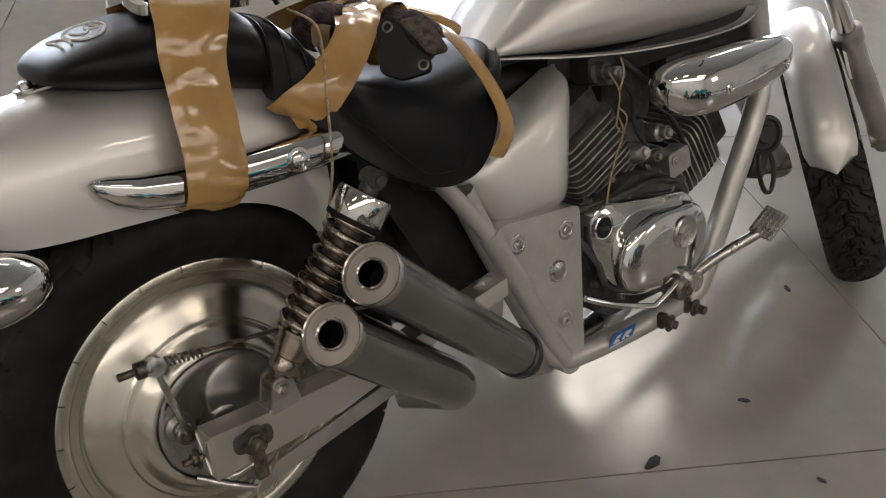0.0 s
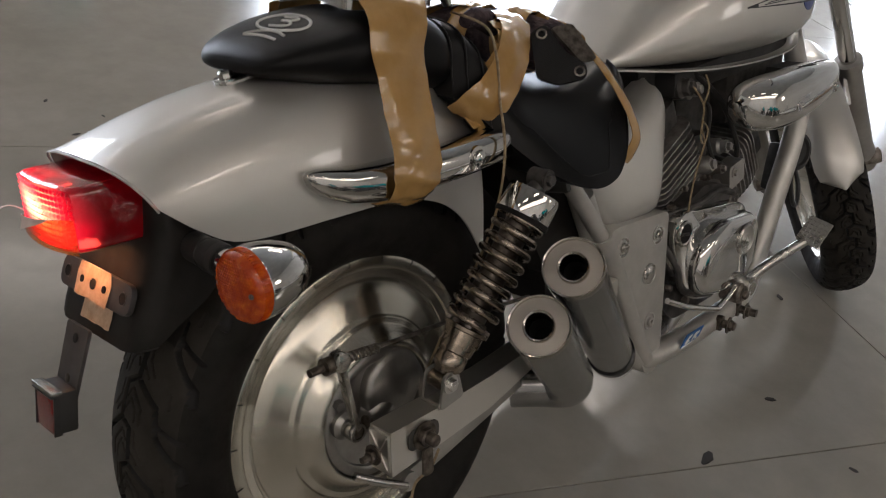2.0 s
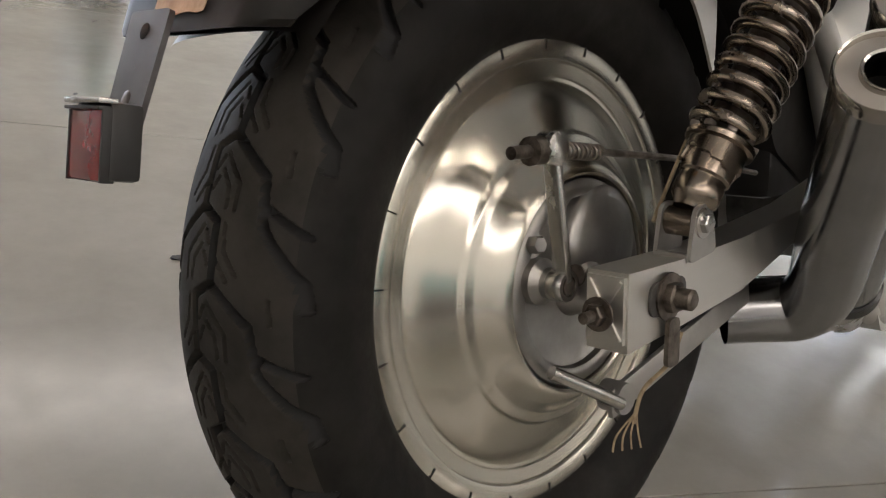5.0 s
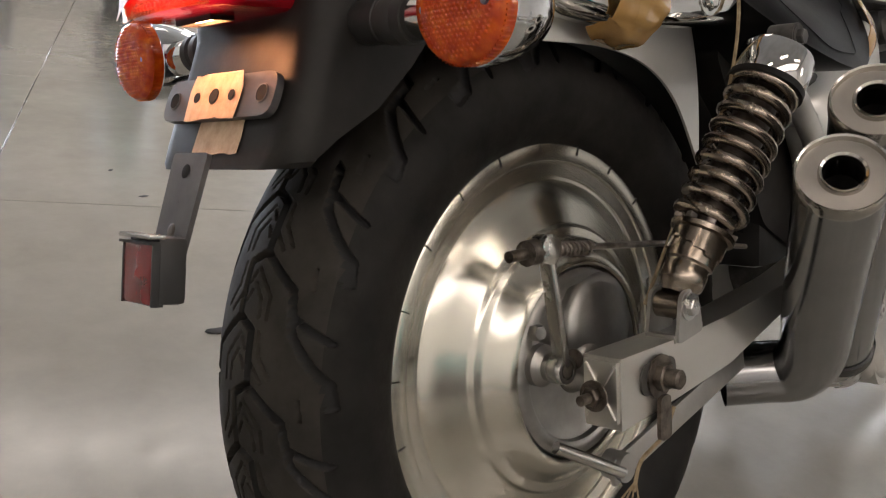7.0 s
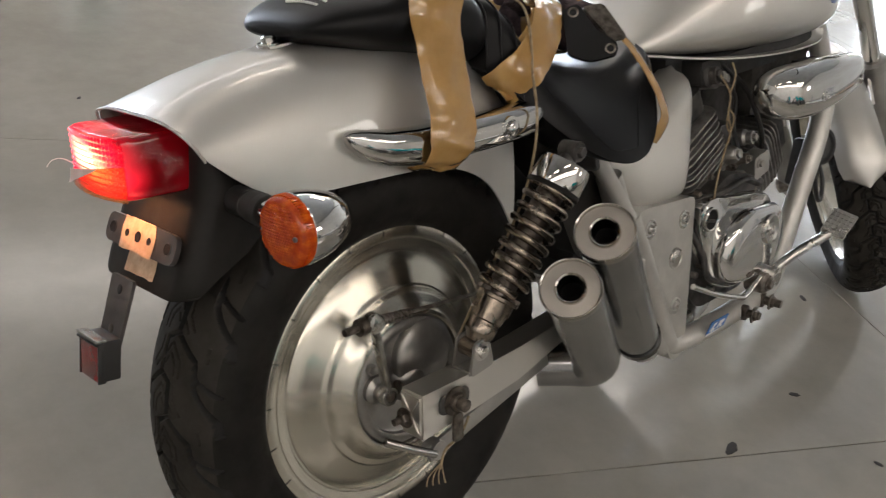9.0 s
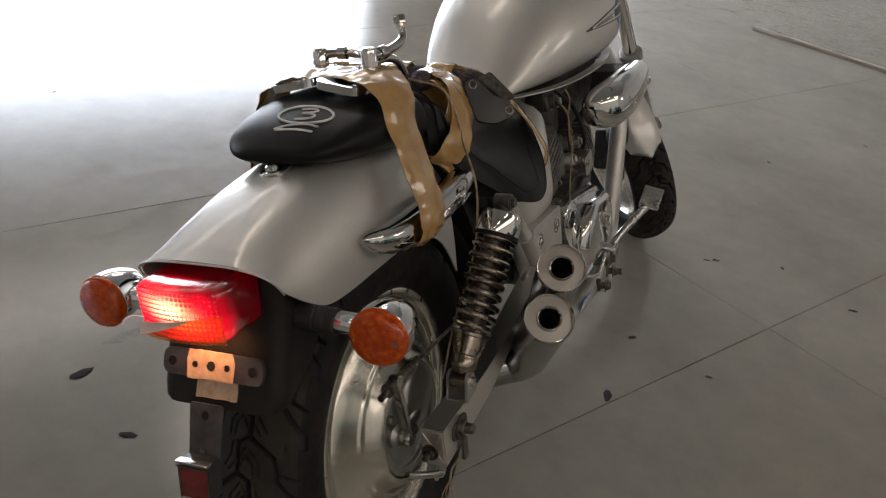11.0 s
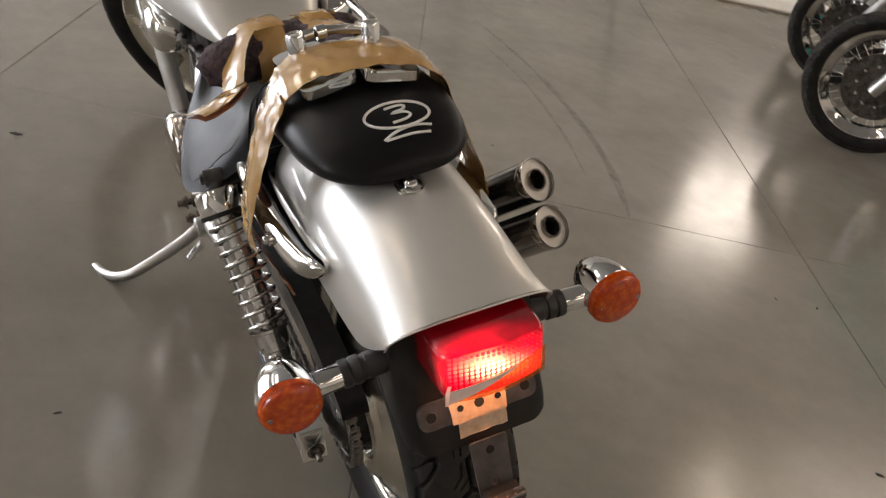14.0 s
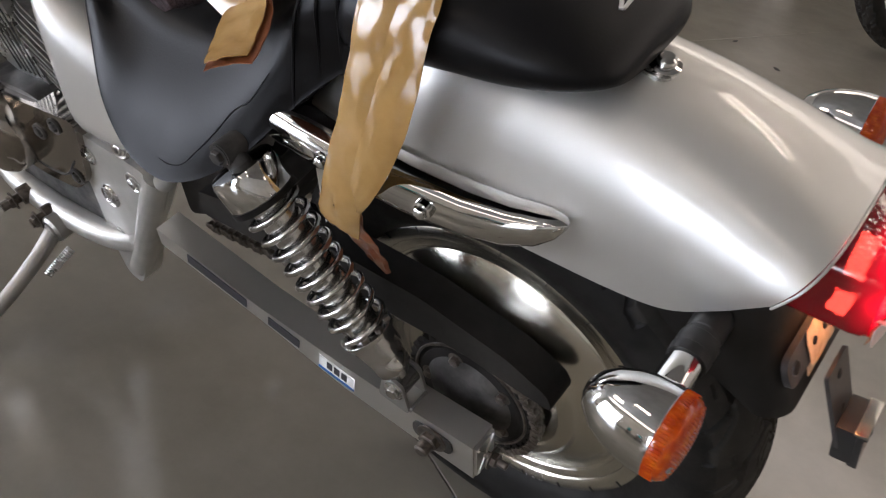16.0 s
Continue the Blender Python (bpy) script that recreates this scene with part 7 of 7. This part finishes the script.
part("rod_collar", lathe((0.124, 0.026, 0.857), (0.1, -1, 0), [(0.0065, 0), (0.0095, 0.001), (0.0095, 0.014), (0.0065, 0.015)], 20), chrome, rest)
part("bent_arm", tube([(0.098, -0.046, 0.858), (0.13, -0.052, 0.858), (0.175, -0.050, 0.860), (0.196, -0.047, 0.864), (0.203, -0.043, 0.876), (0.206, -0.040, 0.890)], 0.007, 16, 5), rim_chrome, rest)
part("arm_nut", lathe((0.2055, -0.0405, 0.886), (0.15, 0.15, 1), [(0.0105, 0), (0.0105, 0.010), (0.008, 0.013), (0, 0.013)], 6), rim_chrome, rest)
part("arm_collar", lathe((0.112, -0.049, 0.858), (1, -0.15, 0), [(0.0085, 0), (0.0105, 0.002), (0.0105, 0.014), (0.0085, 0.016)], 20), rim_chrome, rest)
part("lower_arm", tube([(0.100, -0.040, 0.845), (0.14, -0.045, 0.846), (0.17, -0.048, 0.835), (0.185, -0.050, 0.812)], 0.0065, 12, 5), rim_chrome, rest)

# twine
cord = bike_root("twine", None, "thin natural twine tied down the side of the bike", "string")
part("cord", tube([(0.195, -0.05, 0.802), (0.203, -0.100, 0.786), (0.196, -0.124, 0.752), (0.184, -0.140, 0.700), (0.172, -0.158, 0.655), (0.165, -0.162, 0.61), (0.150, -0.160, 0.555), (0.130, -0.150, 0.50), (0.10, -0.135, 0.44), (0.05, -0.128, 0.36)], 0.0018, 8, 6), twine, cord)
part("cord_end", tube([(0.03, -0.170, 0.275), (0.018, -0.166, 0.250), (0.006, -0.150, 0.226), (0.0, -0.146, 0.198)], 0.0018, 8, 5), twine, cord)
for k in range(4):
    part("frayed_end", tube([(0.002, -0.147, 0.208), (0.004 - 0.006 * k, -0.148 + 0.003 * k, 0.190), (0.006 - 0.008 * k, -0.150 + 0.004 * k, 0.176)], 0.0009, 6, 4), twine, cord)
tie = bike_root("wire_tie", None, "twisted tan twine hanging in front of the engine fins", "string")
part("cord", tube([(0.700, -0.128, 0.640), (0.706, -0.146, 0.610), (0.698, -0.150, 0.575), (0.708, -0.152, 0.545), (0.688, -0.154, 0.510), (0.672, -0.155, 0.470), (0.660, -0.158, 0.430), (0.658, -0.160, 0.405)], 0.0017, 8, 5), twine, tie)
part("loop", tube([(0.700, -0.150, 0.585), (0.716, -0.152, 0.568), (0.706, -0.153, 0.545), (0.692, -0.152, 0.560), (0.700, -0.150, 0.585)], 0.0014, 8, 5), twine, tie)
part("cord", tube([(0.706, -0.146, 0.610), (0.712, -0.150, 0.640), (0.716, -0.14, 0.66)], 0.0017, 8, 4), twine, tie)


# ---- other motorcycles parked in the hall ----
def parked_bike():
    """A parked motorcycle whose lower front half shows; x ahead, wheel contact at the origin."""
    b = root("parked_motorcycle", Matrix.Identity(4), "parked teal motorcycle with wire-spoked front wheel and brake disc", "motorcycle", "motorcycles parked in a row")
    r = 0.305
    wheel = part("front_wheel", lathe((0, 0, r), (0, 1, 0), [(0.236, -0.036), (0.233, -0.040), (0.226, -0.038), (0.214, -0.028), (0.196, -0.024), (0.190, -0.02), (0.190, 0.02), (0.196, 0.024), (0.214, 0.028), (0.226, 0.038), (0.233, 0.040), (0.236, 0.036)], 72), chrome, b, "bright alloy rim")
    outline = [(-0.036, 0.230), (-0.050, 0.245), (-0.055, 0.268), (-0.050, 0.285), (-0.035, 0.299), (0, 0.306), (0.035, 0.299), (0.050, 0.285), (0.055, 0.268), (0.050, 0.245), (0.036, 0.230)]
    t = new("tyre", tyre_mesh("parked_tyre", outline, 24, 384, 40))
    t.parent, t.location = wheel, (0, 0, r)
    tagged(t, "black rubber tyre")
    part("hub", lathe((0, -0.06, r), (0, 1, 0), [(0, 0), (0.018, 0), (0.03, 0.01), (0.045, 0.02), (0.03, 0.03), (0.03, 0.09), (0.045, 0.1), (0.03, 0.11), (0, 0.12)], 28), alloy, wheel)
    for k in range(36):
        a = k * math.pi / 18
        tilt = 0.35 * (1 if k % 2 else -1)
        y = 0.036 if k % 4 < 2 else -0.036
        part("spoke", tube([(0.042 * math.cos(a + tilt), y, r + 0.042 * math.sin(a + tilt)), (0.192 * math.cos(a), y * 0.25, r + 0.192 * math.sin(a))], 0.0017, 5, 0), satin, wheel)
    for side in (-1, 1):
        part("brake_disc", lathe((0, 0.062 * side, r), (0, side, 0), [(0.085, 0), (0.142, 0), (0.142, 0.005), (0.085, 0.005), (0.085, 0)], 56), disc_steel, wheel, "drilled steel brake disc")
        part("disc_carrier", lathe((0, 0.058 * side, r), (0, side, 0), [(0.03, 0), (0.088, 0.002), (0.088, 0.006), (0.03, 0.009)], 40), disc_steel, wheel)
        for k in range(10):
            a = k * math.pi / 5
            part("disc_button", lathe((0.086 * math.cos(a), 0.066 * side, r + 0.086 * math.sin(a)), (0, side, 0), [(0.006, 0), (0.006, 0.004), (0, 0.004)], 8), satin, wheel)
        u = Vector((-0.45, 0, 0.893))
        leg = part("fork_leg", lathe(Vector((0.0, 0.095 * side, r)) - u * 0.03, u, [(0, 0), (0.024, 0.003), (0.027, 0.02), (0.027, 0.36), (0.0, 0.361)], 24), alloy, b, "silver fork slider")
        part("fork_tube", lathe(Vector((0.0, 0.095 * side, r)) + u * 0.33, u, [(0.019, 0), (0.019, 0.45), (0, 0.45)], 20), chrome, leg)
        part("caliper", box((0.07, 0.045, 0.09), pose(-0.115, 0.075 * side, r + 0.05, 0, -27, 0), 0.012), dark_cast, leg)
    part("engine", joined(box((0.42, 0.30, 0.30), pose(-0.72, 0, 0.36), 0.05, 3), box((0.20, 0.22, 0.34), pose(-0.62, 0, 0.55, 0, 14, 0), 0.03)), dark_cast, b, "dark engine block")
    part("tank", lathe((-0.98, 0, 0.90), (1, 0, 0.05), [(0, 0), (0.07, 0.02), (0.12, 0.12), (0.15, 0.30), (0.14, 0.44), (0.08, 0.52), (0, 0.55)], 32), teal, b, "teal fuel tank")
    part("cowl", lathe((-0.62, 0, 0.80), (1, 0, -0.25), [(0.05, 0.0), (0.13, 0.10), (0.16, 0.25), (0.12, 0.42), (0.0, 0.52)], 32), teal, b, "teal front cowl")
    part("seat", box((0.62, 0.26, 0.09), pose(-1.22, 0, 0.80, 0, 4, 0), 0.035, 3), leather, b)
    for side in (-1, 1):
        part("frame_rail", tube([(-0.34, 0.05 * side, 0.80), (-0.42, 0.13 * side, 0.50), (-0.48, 0.14 * side, 0.22), (-0.95, 0.14 * side, 0.20), (-1.05, 0.12 * side, 0.55), (-1.5, 0.10 * side, 0.74)], 0.017, 10, 5), black, b)
    rear = part("rear_wheel", lathe((-1.45, 0, r), (0, 1, 0), [(0.226, -0.05), (0.214, -0.042), (0.19, -0.03), (0.06, -0.04), (0.02, -0.06), (0.02, 0.06), (0.06, 0.04), (0.19, 0.03), (0.214, 0.042), (0.226, 0.05)], 56), dark_cast, b)
    t = new("tyre", bpy.data.meshes["parked_tyre"])
    t.parent, t.location, t.scale = rear, (-1.45, 0, r), (1.0, 1.3, 1.0)
    part("sprocket", lathe((-1.45, 0.10, r), (0, 1, 0), [(0.05, 0), (0.10, 0), (0.10, 0.006), (0.05, 0.006), (0.05, 0)], 40), dull, rear)
    part("swing_arm", joined(beam((-1.47, 0.12, r), (-0.95, 0.12, 0.36), 0.03, 0.05), beam((-1.47, -0.12, r), (-0.95, -0.12, 0.36), 0.03, 0.05)), black, b)
    part("side_stand", tube([(-0.86, 0.15, 0.22), (-0.90, 0.22, 0.10), (-0.92, 0.28, 0.012)], 0.012, 10, 4), black, b, "black side stand")
    part("muffler", lathe((-0.95, -0.17, 0.30), (-1, 0, 0.12), [(0, 0), (0.03, 0.01), (0.045, 0.12), (0.045, 0.55), (0.035, 0.6), (0, 0.6)], 28), muffler_chrome, b)
    return b


first_bike = parked_bike()
HEAD = 40.0
first_bike.matrix_world = Matrix.Translation((1.52, -2.82, 0.0)) @ pose(0, 0, 0, 0, 0, HEAD)
copy_thing(first_bike, Matrix.Translation((2.35, -3.55, 0.0)) @ pose(0, 0, 0, 0, 0, HEAD + 4))
copy_thing(first_bike, Matrix.Translation((3.05, -4.40, 0.0)) @ pose(0, 0, 0, 0, 0, HEAD - 3))
copy_thing(first_bike, Matrix.Translation((-0.02, -2.62, 0.0)) @ pose(0, 0, 0, 0, 0, HEAD + 2))


# the second bike stands out of view, added to shade the floor there
for x, y, turn in ((1.66, 4.22, -112), (0.86, 4.62, -118)):
    copy_thing(first_bike, Matrix.Translation((x, y, 0.0)) @ pose(0, 0, 0, 0, 0, turn))


# ---- dirt on the floor ----
def crumb(x, y, size, k):
    bm = bmesh.new()
    bmesh.ops.create_icosphere(bm, subdivisions=1, radius=1.0)
    for v in bm.verts:
        v.co = Vector((v.co.x * size * (1 + 0.5 * noise.noise(v.co * 2 + Vector((k, 0, 0)))), v.co.y * size * 0.45 * (1 + 0.6 * noise.noise(v.co * 2 + Vector((0, k, 0)))), max(v.co.z, -0.2) * size * 0.12 + size * 0.024))
    bmesh.ops.transform(bm, matrix=Matrix.Translation((x, y, 0)) @ pose(0, 0, 0, 0, 0, 47 * k), verts=bm.verts)
    return tagged(part("dirt_crumb", bm, dirt), "small dark flake of dirt on the concrete floor", "dirt", "dirt flakes on the floor")


for k, (x, y, size) in enumerate(((0.31, 1.44, 0.014), (0.33, 1.65, 0.012), (0.42, 1.51, 0.008), (1, -0.21, 0.016), (0.715, -0.22, 0.024), (1.41, -0.03, 0.016), (1.59, -0.31, 0.012), (1.61, -0.34, 0.01), (1.51, 0.62, 0.013), (1.5, 0.54, 0.02), (1.58, -0.75, 0.016), (1.61, -0.33, 0.012), (1.71, -0.53, 0.012), (1.48, -0.96, 0.007), (0.01, 0.56, 0.02), (0.1, 0.76, 0.03), (2.66, -0.39, 0.014), (3.26, -0.76, 0.014), (0.44, -1.51, 0.01), (0.5, -1.4, 0.008), (-0.15, -1.1, 0.012), (0.46, -2.16, 0.016), (0.27, -2.03, 0.018), (1.02, -2.58, 0.012), (0.82, -2.55, 0.01), (0.36, 0.54, 0.008), (2.2, 1.5, 0.012), (1.2, 1.9, 0.01), (2.9, 0.6, 0.012), (0.95, -0.42, 0.012))):
    crumb(x, y, size, k)


# worn tyre marks and scuffs on the concrete
def floor_mark(name, points, width, label):
    line = smooth_line([(x, y, 0.0012) for x, y in points], 10)
    out = []
    for k, p in enumerate(line):
        d = (line[min(k + 1, len(line) - 1)] - line[max(k - 1, 0)]).normalized()
        s = Vector((-d.y, d.x, 0))
        w = width * (0.75 + 0.5 * noise.noise(Vector((k * 0.31, width * 40, 2)))) * min(1, 0.15 + k / 6, 0.15 + (len(line) - 1 - k) / 6)
        out.append([p + s * (w * f) + Vector((0, 0, -0.0008 * abs(f))) for f in (-0.5, -0.25, 0, 0.25, 0.5)])
    ob = part(name, rings(out, closed=False, caps=False), scuff_mark)
    return tagged(ob, label, "floor mark", "marks on the floor")


floor_mark("tyre_mark", ((2.9, -1.60), (2.62, -1.60), (2.14, -1.56), (1.62, -1.455), (1.26, -1.335), (0.97, -1.20)), 0.035, "faint curved dark tyre mark on the concrete")
floor_mark("tyre_mark", ((2.55, -1.47), (2.10, -1.44), (1.60, -1.33), (1.25, -1.21)), 0.02, "faint curved dark tyre mark on the concrete")
floor_mark("scuff", ((0.20, 0.795), (0.28, 0.768), (0.36, 0.745), (0.43, 0.722)), 0.045, "dark brushed scuff on the concrete")
floor_mark("scuff", ((1.46, 0.545), (1.49, 0.530), (1.52, 0.528)), 0.03, "small dark stain on the concrete")


# ---- concrete slabs, with the sawn joints between them ----
edges = [0.105 + 1.325 * j for j in range(-8, 1)] + [1.355 + 1.325 * j for j in range(8)]
slab_meshes = {}
for j, (n0, n1) in enumerate(zip(edges, edges[1:])):
    for i in range(-3, 3):
        a, n, wide = 3.40 + 4.0 * i + (1.9 if n0 > 1.0 else 0.0), (n0 + n1) / 2, round(n1 - n0, 4)
        if a - 2.0 > A1 or a + 2.0 < A0 or n - 0.66 > N1 or n + 0.66 < N0:
            continue
        if wide not in slab_meshes:
            ob = part("concrete_slab", box((3.9978, wide - 0.0022, 0.04), pose(0, 0, -0.02), 0.0010, 1), concrete, floor)
            slab_meshes[wide] = ob.data
        else:
            ob = new("concrete_slab", slab_meshes[wide])
            ob.parent = floor
        ob.matrix_local = Matrix.Translation(hall(a, n)) @ pose(0, 0, 0, 0, 0, HALL_TURN)
